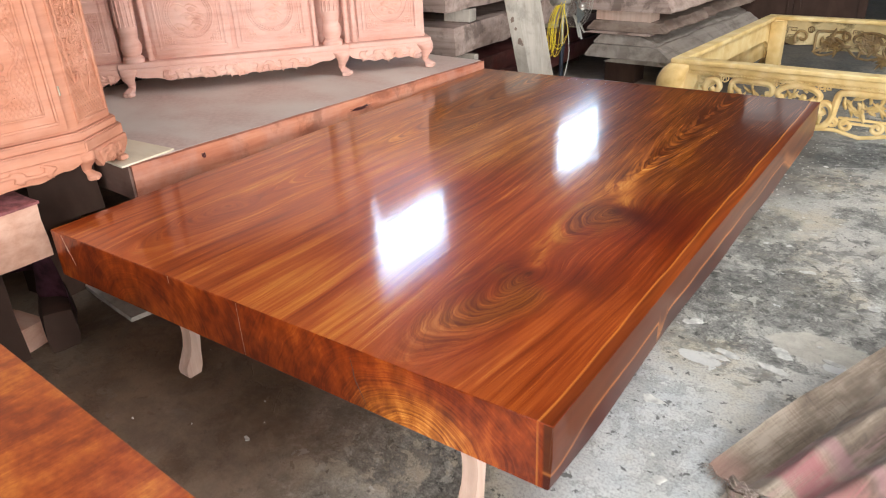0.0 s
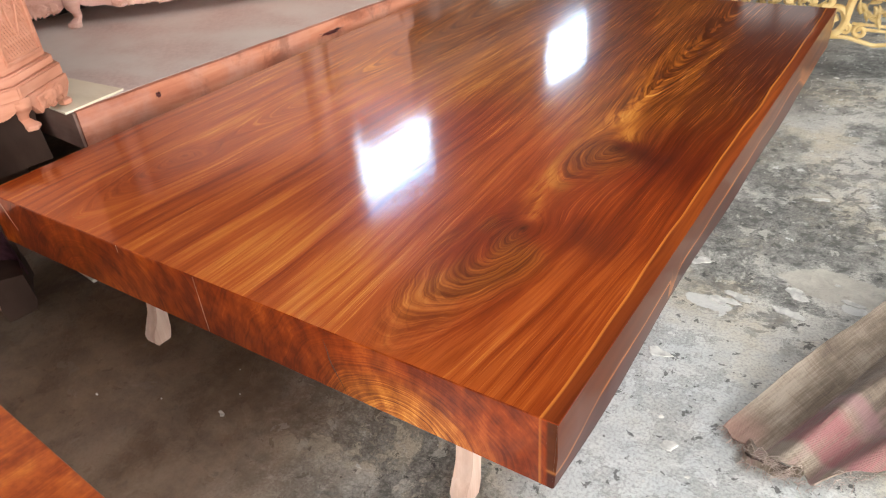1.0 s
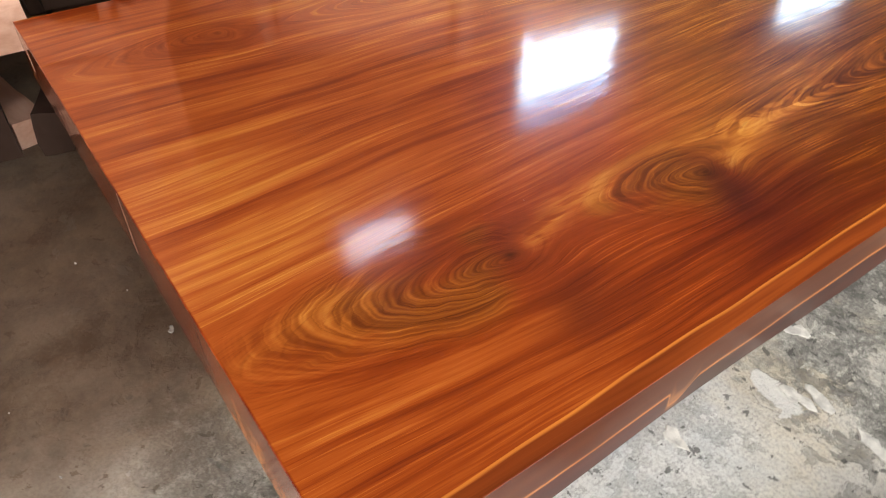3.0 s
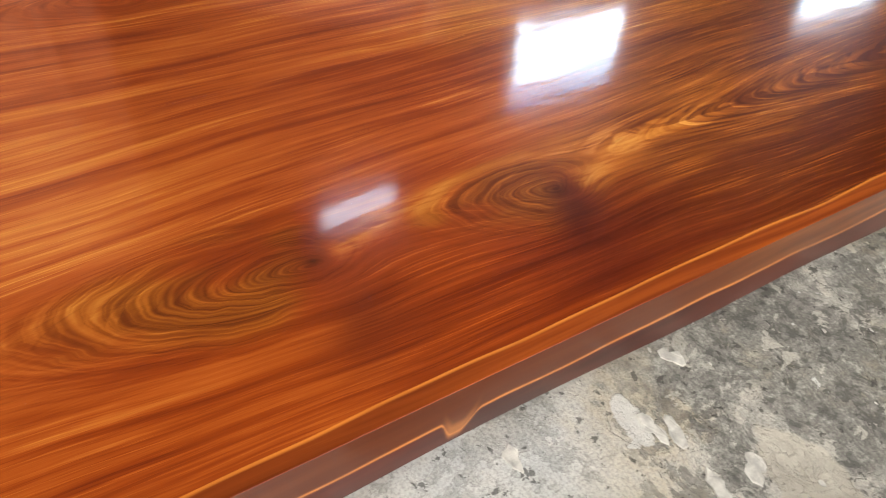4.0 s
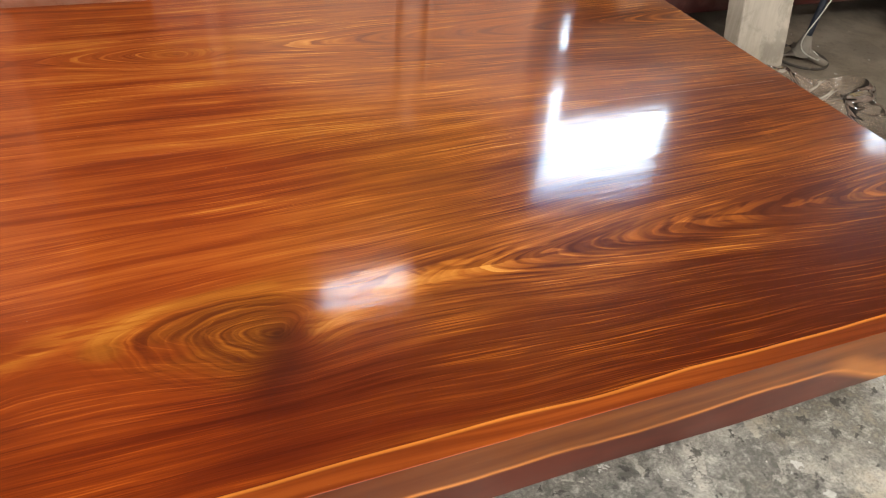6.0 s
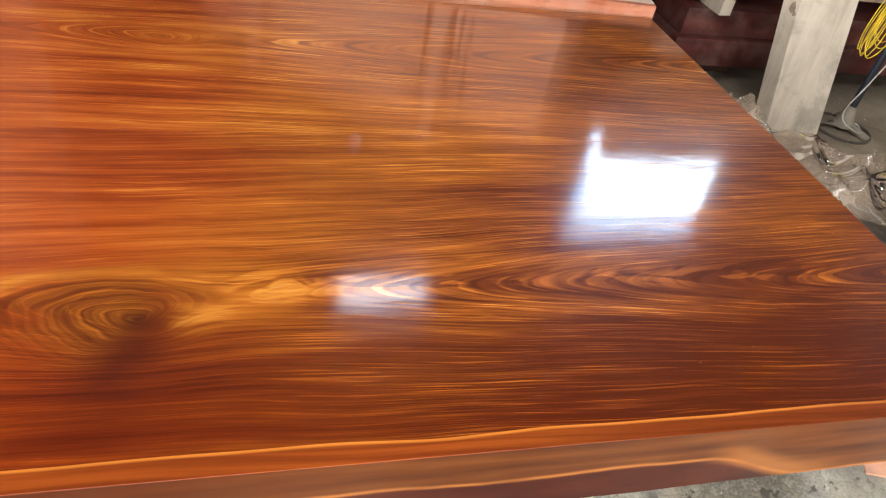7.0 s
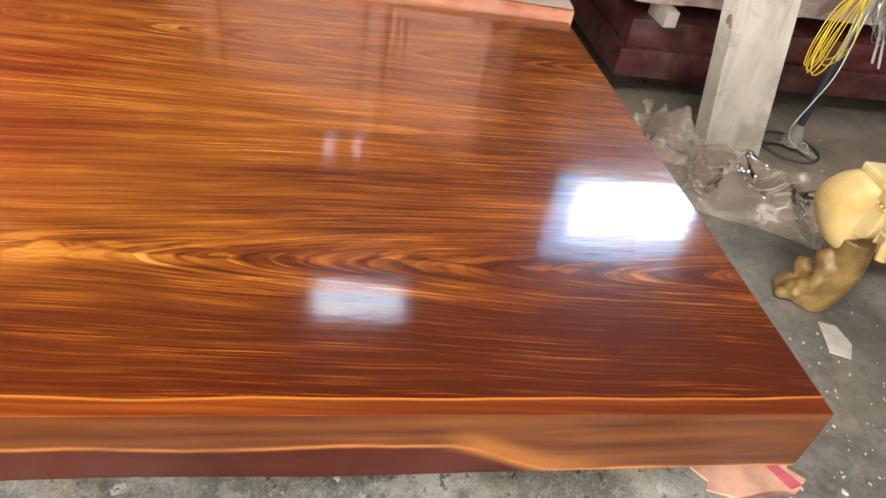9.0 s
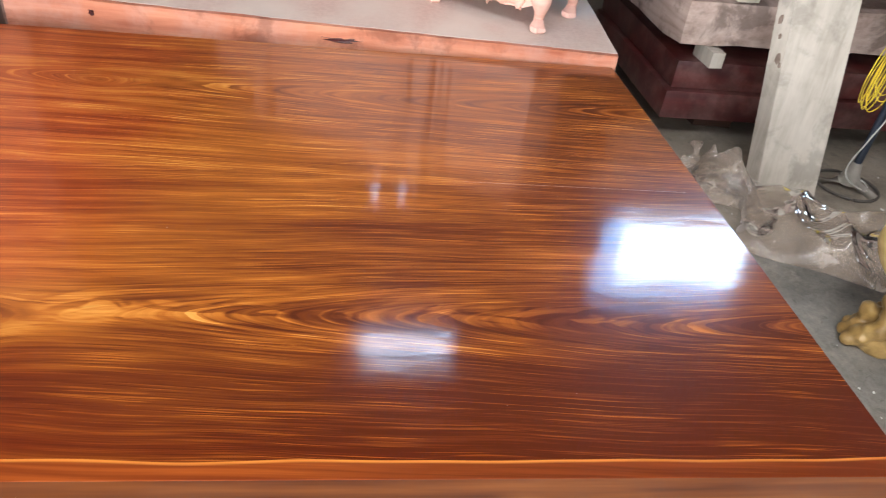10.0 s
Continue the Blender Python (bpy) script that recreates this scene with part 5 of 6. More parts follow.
for bx in (-0.35, -1.1):
    part("block", rough_box(bx, bx + 0.2, 0.03, 0.23, 0.0, 0.362, 0.006, (3, 3, 4), 6, 5.0 + bx), DARK_STORE, dark)

cloth = thing("plum_cloth", pose(-1.91, 0.06, 0), "dark plum cloth that hangs below the beam", "cloth")
bm = bmesh.new()
nx, nz = 22, 16
grid = []
for i in range(nx + 1):
    row = []
    for j in range(nz + 1):
        u, w = i / nx, j / nz
        row.append(bm.verts.new((-0.42 * (1 - u) + 0.008 * math.sin(9 * u), -0.025 + 0.03 * math.sin(u * 14 + w * 2) * w + 0.02 * w, 0.37 - w * (0.21 - 0.05 * math.sin(u * 5)))))
    grid.append(row)
for i in range(nx):
    for j in range(nz):
        bm.faces.new((grid[i][j], grid[i + 1][j], grid[i + 1][j + 1], grid[i][j + 1]))
bmesh.ops.solidify(bm, geom=bm.faces[:], thickness=0.004)
part("drape", bm, PURPLE_CLOTH, cloth)
off = thing("timber_offcut", pose(-2.10, -0.06, 0.0, 0, 0, 12), "short pale timber offcut lying on the floor", "offcut")
part("offcut", rough_box(-0.25, 0.10, -0.06, 0.05, 0, 0.095, 0.004, (5, 2, 2), 7, 1.0), BEAM_END, off)
off = thing("dark_offcut", pose(-1.98, 0.03, 0.0, 0, 0, -25), "dark dusty wood block lying on the floor", "offcut")
part("offcut", rough_box(-0.16, 0.10, -0.05, 0.06, 0, 0.16, 0.012, (5, 3, 3), 9, 6.0, 0.012), DARK_STORE, off)
pale = thing("pale_board", pose(-1.80, 0.36, 0.0, 0, 0, 172), "pale flat board lying on the floor below the table", "board")
part("board", rough_box(0.04, 0.5, -0.02, 0.14, 0, 0.022, 0.002, (6, 2, 1), 7, 8.0, 0.003), PALE_PLANK, pale)

# ---------------------------------------------------------------- the stack of timbers behind the table
base = thing("dark_red_bed_base", pose(-2.25, 3.02, 0, 0, 0, 0), "dark red lacquered bed base with a stepped edge on blocks", "bed base")
part("lower_rail", box(-1.2, 0.0, 0.0, 2.6, 0.105, 0.235, 0.006), DARK_RED, base)
part("upper_rail", box(-1.2, -0.035, 0.03, 2.58, 0.237, 0.362, 0.006), DARK_RED, base)
for bx, by in ((-0.25, 0.35), (-0.25, 2.1), (-1.0, 0.4), (-1.0, 2.1)):
    part("block", rough_box(bx - 0.1, bx + 0.1, by - 0.1, by + 0.1, 0.0, 0.104, 0.004, (2, 2, 2), 7, bx), DARK_STORE, base)

def wedge(x, y, z, w, d, h, turn, mat):
    t = thing("spacer_block", pose(x, y, z, 0, 0, turn), "pale wooden spacer between stacked timbers", "spacer", "spacers in the timber stack")
    part("block", rough_box(-w / 2, w / 2, -d / 2, d / 2, 0, h, 0.002, (2, 2, 2), 9, x * 7 + y, 0.003), mat, t)


def timber(x, y, z, turn, length, width, height, label, mat, seed):
    t = thing("stacked_timber", pose(x, y, z, 0, 0, turn), label, "timber", "timbers in the stack")
    part("timber", rough_box(-width, 0, 0, length, 0, height, 0.008, (5, 16, 3), 4, seed, 0.010), mat, t)
    return t


wedge(-2.30, 3.185, 0.362, 0.17, 0.062, 0.070, 4, PALE_PLANK)
wedge(-2.5, 4.75, 0.362, 0.2, 0.09, 0.070, -4, PALE_PLANK)
wedge(-2.9, 3.4, 0.362, 0.2, 0.09, 0.070, -4, PALE_PLANK)
timber(-2.27, 3.02, 0.432, 3, 2.3, 0.85, 0.196, "thick weathered grey squared timber with a rough face", GREY_TIMBER, 1.0)
wedge(-2.40, 3.28, 0.628, 0.2, 0.10, 0.085, 5, PALE_PLANK)
wedge(-2.45, 4.4, 0.628, 0.2, 0.10, 0.085, 5, PALE_PLANK)
wedge(-2.95, 3.6, 0.628, 0.2, 0.10, 0.085, 5, PALE_PLANK)
timber(-2.31, 2.98, 0.713, -2, 2.4, 0.8, 0.17, "thick weathered grey timber on pale spacers", GREY_TIMBER, 5.0)
wedge(-2.5, 3.5, 0.883, 0.2, 0.10, 0.08, 5, PALE_PLANK)
wedge(-2.5, 4.6, 0.883, 0.2, 0.10, 0.08, 5, PALE_PLANK)
wedge(-2.95, 4.0, 0.883, 0.2, 0.10, 0.08, 5, PALE_PLANK)
# upper timbers stand out of view, kept narrow to mask the window's reflection
timber(-2.36, 2.86, 0.963, 1, 2.3, 0.16, 0.20, "unseen upper timber of the stack, shapes the window's reflection", BROWN_DUSTY, 8.0)

wedge(-2.5, 3.55, 1.163, 0.2, 0.10, 0.03, 3, PALE_PLANK)
wedge(-2.5, 4.6, 1.163, 0.2, 0.10, 0.03, 5, PALE_PLANK)
timber(-2.36, 2.86, 1.193, -1, 2.2, 0.16, 0.17, "unseen high grey timber of the stack, shapes the window's reflection", GREY_TIMBER, 11.0)
wedge(-2.5, 3.6, 1.363, 0.2, 0.10, 0.07, 3, PALE_PLANK)
wedge(-2.5, 4.7, 1.363, 0.2, 0.10, 0.07, 5, PALE_PLANK)
timber(-2.36, 2.95, 1.433, 0, 2.1, 0.16, 0.09, "unseen highest brown timber of the stack, shapes the window's reflection", BROWN_DUSTY, 14.0)

# the pale plank that leans on the stack
plank = thing("leaning_plank", pose(-1.891, 3.308, 0), "pale dusty plank with knots that leans by the timber stack", "plank")
section = [Vector((0, 0, 0)), Vector((0.078, 0.022, 0)), Vector((0.118, 0.262, 0)), Vector((0.036, 0.270, 0))]
rings = []
for i in range(33):
    z = 0.82 * i / 32
    ring = []
    for k in range(4):
        a, b, c = section[k - 1], section[k], section[(k + 1) % 4]
        for f in (0.10, 0.045, 0.015):
            ring.append(b + (a - b) * f * (0.28 if k % 2 == 0 else 1))
        for f in (0.015, 0.045, 0.10):
            ring.append(b + (c - b) * f * (1 if k % 2 == 0 else 0.28))
    rings.append([(p.x - 0.170 * z + 0.002 * noise.noise(Vector((z * 2, n, 1))), p.y - 0.088 * z + 0.002 * noise.noise(Vector((z * 2, n, 5))), z + (0.006 * (n % 5 == 0) if i == 0 else 0)) for n, p in enumerate(ring)])
part("plank", sections(rings), PALE_PLANK, plank)
for f, kz, w in ((0.35, 0.66, 0.020), (0.62, 0.52, 0.024), (0.5, 0.60, 0.012), (0.82, 0.50, 0.011)):
    p = section[1] * f + Vector((-0.170 * kz, -0.088 * kz, kz))
    part("knot", blob(bmesh.new(), p, (w * 0.8, 0.004, w), kz * 9, 2, 0.5), BROWN_DUSTY, plank)

# ---------------------------------------------------------------- pedestal fan with cords
fan = thing("pedestal_fan", pose(-1.875, 3.775, 0, 0, 0, 0), "old dark blue pedestal fan with wire guard and hanging cords", "fan")
ring = [(0.135 * math.cos(a), 0.128 * math.sin(a), 0.008) for a in np.linspace(0, 2 * math.pi, 40, endpoint=False)]
base_p = part("base", tube(ring, 0.0065, 8, True), FAN_FOOT, fan, "dark ring foot")
bm = bmesh.new()
for a in (0.5, 2.6, 4.6):
    tube([(0.132 * math.cos(a), 0.124 * math.sin(a), 0.010), (0.05 * math.cos(a), 0.045 * math.sin(a), 0.030), (0, 0, 0.075)], 0.022, 8, bm=bm, flat=0.4)
part("spoke", bm, FAN_GREY, base_p)
top = Vector((0.0, 0.02, 0.66))
part("hub", lathe([(0.04, 0.02), (0.042, 0.05), (0.028, 0.09), (0.022, 0.12)], 16), FAN_GREY, fan)
part("pole", tube([(0, 0, 0.05), top * 0.62], 0.016, 12), FAN_BLUE, fan)
part("inner_pole", tube([top * 0.6, top], 0.011, 10), FAN_WIRE, fan)
part("collar", tube([top * 0.58, top * 0.64], 0.022, 12), FAN_BLUE, fan)
axis = Vector((0.52, 0.84, -0.06)).normalized()
turn = axis.to_track_quat("Z", "Y").to_matrix().to_4x4()
head_m = Matrix.Translation(top + Vector((0, 0.02, 0.07))) @ turn
bm = lathe([(0.030, -0.085), (0.046, -0.080), (0.052, -0.06), (0.054, -0.02), (0.045, 0.03), (0.02, 0.04)], 20)
bmesh.ops.transform(bm, matrix=head_m, verts=bm.verts)
motor = part("motor", bm, FAN_GREY, fan)
bm = bmesh.new()
for rad, zz in ((0.012, -0.108), (0.022, -0.107), (0.032, -0.105), (0.042, -0.100), (0.048, -0.092)):
    tube([(rad * math.cos(a), rad * math.sin(a), zz) for a in np.linspace(0, 2 * math.pi, 28, endpoint=False)], 0.0034, 6, True, bm)
for k in range(3):
    a = k * math.pi / 3
    tube([(-0.045 * math.cos(a), -0.045 * math.sin(a), -0.098), (0, 0, -0.106), (0.045 * math.cos(a), 0.045 * math.sin(a), -0.098)], 0.0035, 5, bm=bm)
lathe([(0.044, -0.090), (0.050, -0.088), (0.050, -0.070), (0.044, -0.068)], 24, bm)
bmesh.ops.transform(bm, matrix=head_m, verts=bm.verts)
part("vent_cap", bm, FAN_GREY, motor, "dark ringed vent at the back of the motor")
bm = tube([top + Vector((0, 0.0, -0.04)), top + Vector((0, 0.01, 0.03))], 0.024, 12)
part("neck", bm, FAN_GREY, fan)
bm = bmesh.new()
R = 0.20
for rad, zz in ((R, 0.10), (R * 0.99, 0.075), (R * 0.62, 0.035), (R * 0.62, 0.145), (R * 0.25, 0.155), (R * 0.3, 0.025)):
    tube([(rad * math.cos(a), rad * math.sin(a), zz) for a in np.linspace(0, 2 * math.pi, 40, endpoint=False)], 0.0022, 4, True, bm)
for k in range(56):
    a = 2 * math.pi * k / 56
    c, s = math.cos(a), math.sin(a)
    tube([(R * 0.28 * c, R * 0.28 * s, 0.024), (R * 0.7 * c, R * 0.7 * s, 0.038), (R * c, R * s, 0.10), (R * 0.7 * c, R * 0.7 * s, 0.142), (R * 0.2 * c, R * 0.2 * s, 0.156)], 0.0011, 3, bm=bm)
bmesh.ops.transform(bm, matrix=head_m, verts=bm.verts)
part("guard", bm, FAN_WIRE, fan, "dusty wire guard")
for q in range(3):
    bm = bmesh.new()
    rows = []
    for i in range(7):
        f = i / 6
        row = []
        for j in range(6):
            a = (j / 5 - 0.5) * (0.5 + 0.9 * f * (1 - 0.4 * f)) + q * 2 * math.pi / 3
            rr = 0.03 + 0.145 * f
            row.append((rr * math.cos(a), rr * math.sin(a), 0.085 + 0.03 * (j / 5 - 0.5)))
        rows.append(row)
    vs = [[bm.verts.new(p) for p in r] for r in rows]
    for i in range(6):
        for j in range(5):
            bm.faces.new((vs[i][j], vs[i][j + 1], vs[i + 1][j + 1], vs[i + 1][j]))
    bmesh.ops.solidify(bm, geom=bm.faces[:], thickness=0.002)
    bmesh.ops.transform(bm, matrix=head_m, verts=bm.verts)
    part("blade", bm, FAN_BLADE, fan)

cord = thing("yellow_cord_bundle", pose(-1.90, 3.74, 0), "loops of thin yellow cord hung over the fan neck", "cord")
rnd = random.Random(8)
side = Vector((0.86, 0.51, 0))
for k in range(8):
    low, wid = (0.335, 0.345, 0.36, 0.35, 0.375, 0.34, 0.39, 0.42)[k], (0.014, 0.022, 0.010, 0.016, 0.012, 0.030, 0.040, 0.045)[k]
    mid = (-0.035, -0.03, -0.04, -0.015, -0.03, 0.0, 0.02, 0.03)[k]
    d = Vector((rnd.uniform(-0.01, 0.02), rnd.uniform(-0.02, 0.01), 0))
    hook = Vector((0.03, 0.03, 0.735)) + d * 0.8
    pts = [hook, side * (mid * 0.4 - 0.010) + Vector((0, 0, 0.62)) + d, side * (mid - wid) + Vector((0, 0, 0.48)) + d, side * (mid - wid) + Vector((0, 0, low + 0.04)) + d,
           side * mid + Vector((0, 0, low)) + d, side * (mid + wid * 1.2) + Vector((0, 0, low + 0.06)) + d, side * (mid + wid * 1.3 + 0.01) + Vector((0, 0, 0.52)) + d,
           side * (mid * 0.5 + 0.03 + wid * 0.5) + Vector((0, 0, 0.64)) + d, hook + Vector((0.01, 0.015, 0.0))]
    part("loop", tube(bez(*pts, steps=8), 0.0021, 5), YELLOW, cord)
wire = thing("white_fan_cord", pose(-1.875, 3.76, 0), "white flex that winds down the fan pole", "cord")
bm = tube(bez((0.02, 0.04, 0.64), (0.07, 0.0, 0.40), (0.07, -0.04, 0.26), (0.035, -0.05, 0.12), (0.05, -0.03, 0.06), (0.09, 0.04, 0.03), (0.03, 0.06, 0.045), (-0.02, -0.02, 0.05), steps=10), 0.0032, 6)
part("flex", bm, WHITE_CORD, wire)
strips = thing("white_strap_ends", pose(-1.80, 3.84, 0), "short white strap ends tied to the fan", "strap")
for k, (dy, dz) in enumerate(((0.02, 0.46), (0.05, 0.44), (0.08, 0.48))):
    bm = bmesh.new()
    pts = bez((-0.02, 0.0, 0.62), (0.0, dy * 0.7, 0.56), (0.02, dy * 1.4, dz), steps=6)
    tube(pts, 0.008, 4, bm=bm, flat=0.2)
    part("strap", bm, WHITE_CORD, strips)

# ---------------------------------------------------------------- far slabs
rnd = random.Random(3)


def far_slab(x0, x1, y, z, h, slope, seed, mat, label, lumpy=0.02):
    """A sawn plank with square ends and sloping wany sides; slope is how far the right side leans in."""
    t = thing("stored_slab", pose(x0, y, z, 0, 0, -4), label, "slab", "slabs in the far stack")
    w, l = x1 - x0, 2.25
    rows = []
    n = 46
    for i in range(n + 1):
        yy = l * i / n
        a = noise.noise(Vector((yy * 2.3, seed, 0))) * 0.03
        b = noise.noise(Vector((yy * 2.0, seed, 7))) * 0.03 + noise.noise(Vector((yy * 9.0, seed, 3))) * lumpy
        c = noise.noise(Vector((yy * 7.0, seed, 5))) * lumpy
        rows.append([(a, yy, 0), (w + b, yy, 0), (w + b + 0.006, yy, h * 0.12), (w + b - slope * 0.5 + c, yy, h * 0.60), (w + b - slope + 0.012, yy, h * 0.96), (w + b - slope - 0.012, yy, h),
                     (a + 0.075, yy, h), (a + 0.055, yy, h * 0.95), (a - 0.004, yy, h * 0.2)])
    part("slab", sections(rows), mat, t)


wedge(-1.74, 4.66, 0.0, 0.26, 0.18, 0.16, -4, DARK_STORE)
wedge(-1.60, 6.3, 0.0, 0.34, 0.18, 0.16, -4, DARK_STORE)
grey_label = "dusty grey slab with sloping wany sides in a stack"
far_slab(-1.86, -1.36, 4.52, 0.162, 0.030, 0.05, 1.0, PALE_PLANK, "thin pale board at the bottom of the slab stack")
far_slab(-2.02, -1.30, 4.50, 0.200, 0.100, 0.120, 2.7, DUSTY_SLAB, grey_label)
far_slab(-1.97, -1.43, 4.52, 0.304, 0.072, 0.150, 5.4, DUSTY_SLAB, grey_label)
far_slab(-2.03, -1.50, 4.51, 0.382, 0.018, 0.012, 8.1, GREY_TIMBER, "thin weathered board between dusty slabs")
far_slab(-2.02, -1.38, 4.53, 0.404, 0.075, 0.060, 10.8, BROWN_DUSTY, "dusty brown slab with a lumpy bark edge", 0.05)
for wy in (4.60, 6.4):
    wedge(-1.72 + (wy - 4.6) * 0.07, wy, 0.479, 0.46, 0.16, 0.075, -4, PALE_LEG)
far_slab(-2.10, -1.32, 4.52, 0.556, 0.10, 0.05, 13.5, GREY_TIMBER, "thick weathered slab on a pale spacer")
far_slab(-2.00, -1.42, 4.55, 0.662, 0.09, 0.06, 16.2, BROWN_DUSTY, "top dusty brown slab of the far stack")

# ---------------------------------------------------------------- pale carved bed frame
frame_m = pose(-0.90, 3.22, 0, 0, 0, -4)
bed = thing("carved_bed_frame", frame_m, "pale yellow carved low bed frame with pierced aprons and paw feet", "bed frame")
BW, BD, BT = 2.05, 1.84, 0.50


part("front_rail", box(0.0, BW, 0.0, 0.085, BT - 0.028, BT, 0.008, 3), GOLD_WOOD, bed)
part("front_moulding", box(0.01, BW - 0.01, 0.010, 0.07, BT - 0.058, BT - 0.027, 0.008, 3), GOLD_WOOD, bed)
part("left_rail", box(0.0, 0.075, 0.086, BD - 0.086, BT - 0.028, BT, 0.006, 3), GOLD_WOOD, bed)
part("right_rail", box(BW - 0.075, BW, 0.086, BD - 0.086, BT - 0.028, BT, 0.006, 3), GOLD_WOOD, bed)
part("rear_rail", box(0.0, BW, BD - 0.085, BD, BT - 0.028, BT, 0.008, 3), GOLD_WOOD, bed)
bm = bmesh.new()
for k in range(104):
    blob(bm, (0.04 + (BW - 0.08) * k / 103, 0.010, BT - 0.066), (0.0060, 0.006, 0.0055), 0, 1, 0)
part("bead_row", bm, GOLD_WOOD, bed)


def carved_apron(y, pipe, seed, dense=1):
    """Pierced scrollwork, alike on both sides of the middle: round pipes that loop and curl, frets, coins and leaves."""
    rnd = random.Random(seed)
    bars, leaves, coins = bmesh.new(), bmesh.new(), []
    zt = BT - 0.098

    def bar(pts, r, bm=None, taper=False):
        tube(pts, r, 8 if r > 0.010 else 5, bm=bm or bars, taper=taper)

    def at(side, *uz):
        return [((u if side > 0 else BW - u), y, zt + z) for u, z in uz]

    def fret(side, u, z, w, h):
        bar(at(side, (u, z - h), (u, z), (u + w, z), (u + w, z - h * 0.55), (u + w * 0.42, z - h * 0.55), (u + w * 0.42, z - h * 0.25)), pipe * 0.34)

    def leafage(u0, u1, z0, z1, count):
        for q in range(count * dense):
            px, pz = rnd.uniform(u0, u1), zt + rnd.uniform(z0, z1)
            petal(leaves, (px, y - 0.004, pz), rnd.uniform(0.040, 0.068), rnd.uniform(0.016, 0.027), rnd.uniform(0, 6.28), 0.011, rnd.uniform(-0.6, 0.6))

    for side in (1, -1):
        # square key fret, first curl and coin beside the corner
        fret(side, 0.150, 0.018, 0.062, 0.042)
        fret(side, 0.160, -0.036, 0.050, 0.036)
        bar(bez(*at(side, (0.215, -0.095), (0.205, -0.045), (0.230, -0.006), (0.272, -0.012), (0.286, -0.045), (0.262, -0.068), (0.240, -0.050)), steps=6), pipe)
        cu, cz = (0.312 if side > 0 else BW - 0.312), zt + 0.010
        coin = bmesh.new()
        coins.append(coin)
        tube([(cu + 0.021 * math.cos(a), y - 0.004, cz + 0.021 * math.sin(a)) for a in np.linspace(0, 2 * math.pi, 20, endpoint=False)], 0.0040, 5, True, coin)
        for d in (-0.007, 0.007):
            tube([(cu + d, y - 0.004, cz - 0.018), (cu + d, y - 0.004, cz + 0.018)], 0.0026, 4, bm=coin)
        # long pipe loop with leaves inside
        bar(bez(*at(side, (0.352, -0.150), (0.350, -0.060), (0.356, -0.008), (0.385, 0.004), (0.460, 0.003), (0.535, 0.002), (0.566, -0.012), (0.568, -0.045), (0.540, -0.056)), steps=6), pipe)
        bar(bez(*at(side, (0.352, -0.150), (0.400, -0.168), (0.470, -0.150), (0.520, -0.120), (0.560, -0.105), (0.590, -0.130)), steps=6), pipe * 0.8)
        leafage(*sorted((0.385, 0.545) if side > 0 else (BW - 0.545, BW - 0.385)), -0.12, -0.03, 15)
        for k, u in enumerate((0.588, 0.622, 0.795, 0.828)):
            fret(side, u, 0.020, 0.026, 0.026)
        # arch with curled ends over a mask of leaves
        bar(bez(*at(side, (0.640, -0.062), (0.610, -0.058), (0.602, -0.030), (0.640, -0.002), (0.705, 0.008), (0.770, -0.002), (0.808, -0.030), (0.800, -0.058), (0.770, -0.062)), steps=6), pipe)
        leafage(*sorted((0.645, 0.765) if side > 0 else (BW - 0.765, BW - 0.645)), -0.13, -0.02, 18)
        for u in (0.680, 0.730):
            blob(leaves, at(side, (u, -0.045))[0], (0.018, 0.012, 0.016), u, 2, 0.2)
        bar(bez(*at(side, (0.590, -0.130), (0.640, -0.165), (0.705, -0.175), (0.770, -0.165), (0.820, -0.190)), steps=6), pipe * 0.8)
        # large volute that carries the middle loop
        bar(bez(*at(side, (0.790, -0.205), (0.850, -0.185), (0.882, -0.130), (0.868, -0.078), (0.835, -0.066), (0.812, -0.092), (0.826, -0.118), (0.846, -0.108)), steps=6), pipe * 1.05)
        bar(bez(*at(side, (0.882, -0.130), (0.890, -0.060), (0.900, -0.015), (0.935, 0.0), (1.026, 0.0)), steps=6), pipe * 1.1)
        bar(at(side, (0.915, -0.132), (1.026, -0.132)), pipe * 0.45)
        bar(at(side, (0.925, -0.155), (1.026, -0.155)), pipe * 0.45)
        bar(spiral(0.955 if side > 0 else BW - 0.955, zt - 0.165, 0.032, 1.3 * side, 1.5, y, 1, 14, 0.25), pipe * 0.7)
        bar(spiral(0.890 if side > 0 else BW - 0.890, zt - 0.160, 0.024, -1.3 * side, 1.5, y, 1, 14, 0.25), pipe * 0.6)
        bar(bez(*at(side, (0.820, -0.205), (0.900, -0.200), (0.960, -0.212), (1.026, -0.225)), steps=6), pipe * 0.6)
        leafage(*sorted((0.925, 1.02) if side > 0 else (BW - 1.02, BW - 0.925)), -0.11, -0.03, 14)
        leafage(*sorted((0.79, 0.83) if side > 0 else (BW - 0.83, BW - 0.79)), -0.19, -0.14, 8)
    return bars, leaves, coins


bars, leaves, coins = carved_apron(0.035, 0.0175, 1)
front = part("front_apron", bars, GOLD_WOOD, bed, "pierced apron of looping round pipes")
part("leaf_carving", leaves, GOLD_LEAF, front)
for coin in coins:
    part("coin_roundel", coin, GOLD_WOOD, front)
part("apron_frieze", box(0.10, BW - 0.10, 0.022, 0.052, BT - 0.080, BT - 0.056, 0.003), GOLD_WOOD, bed)
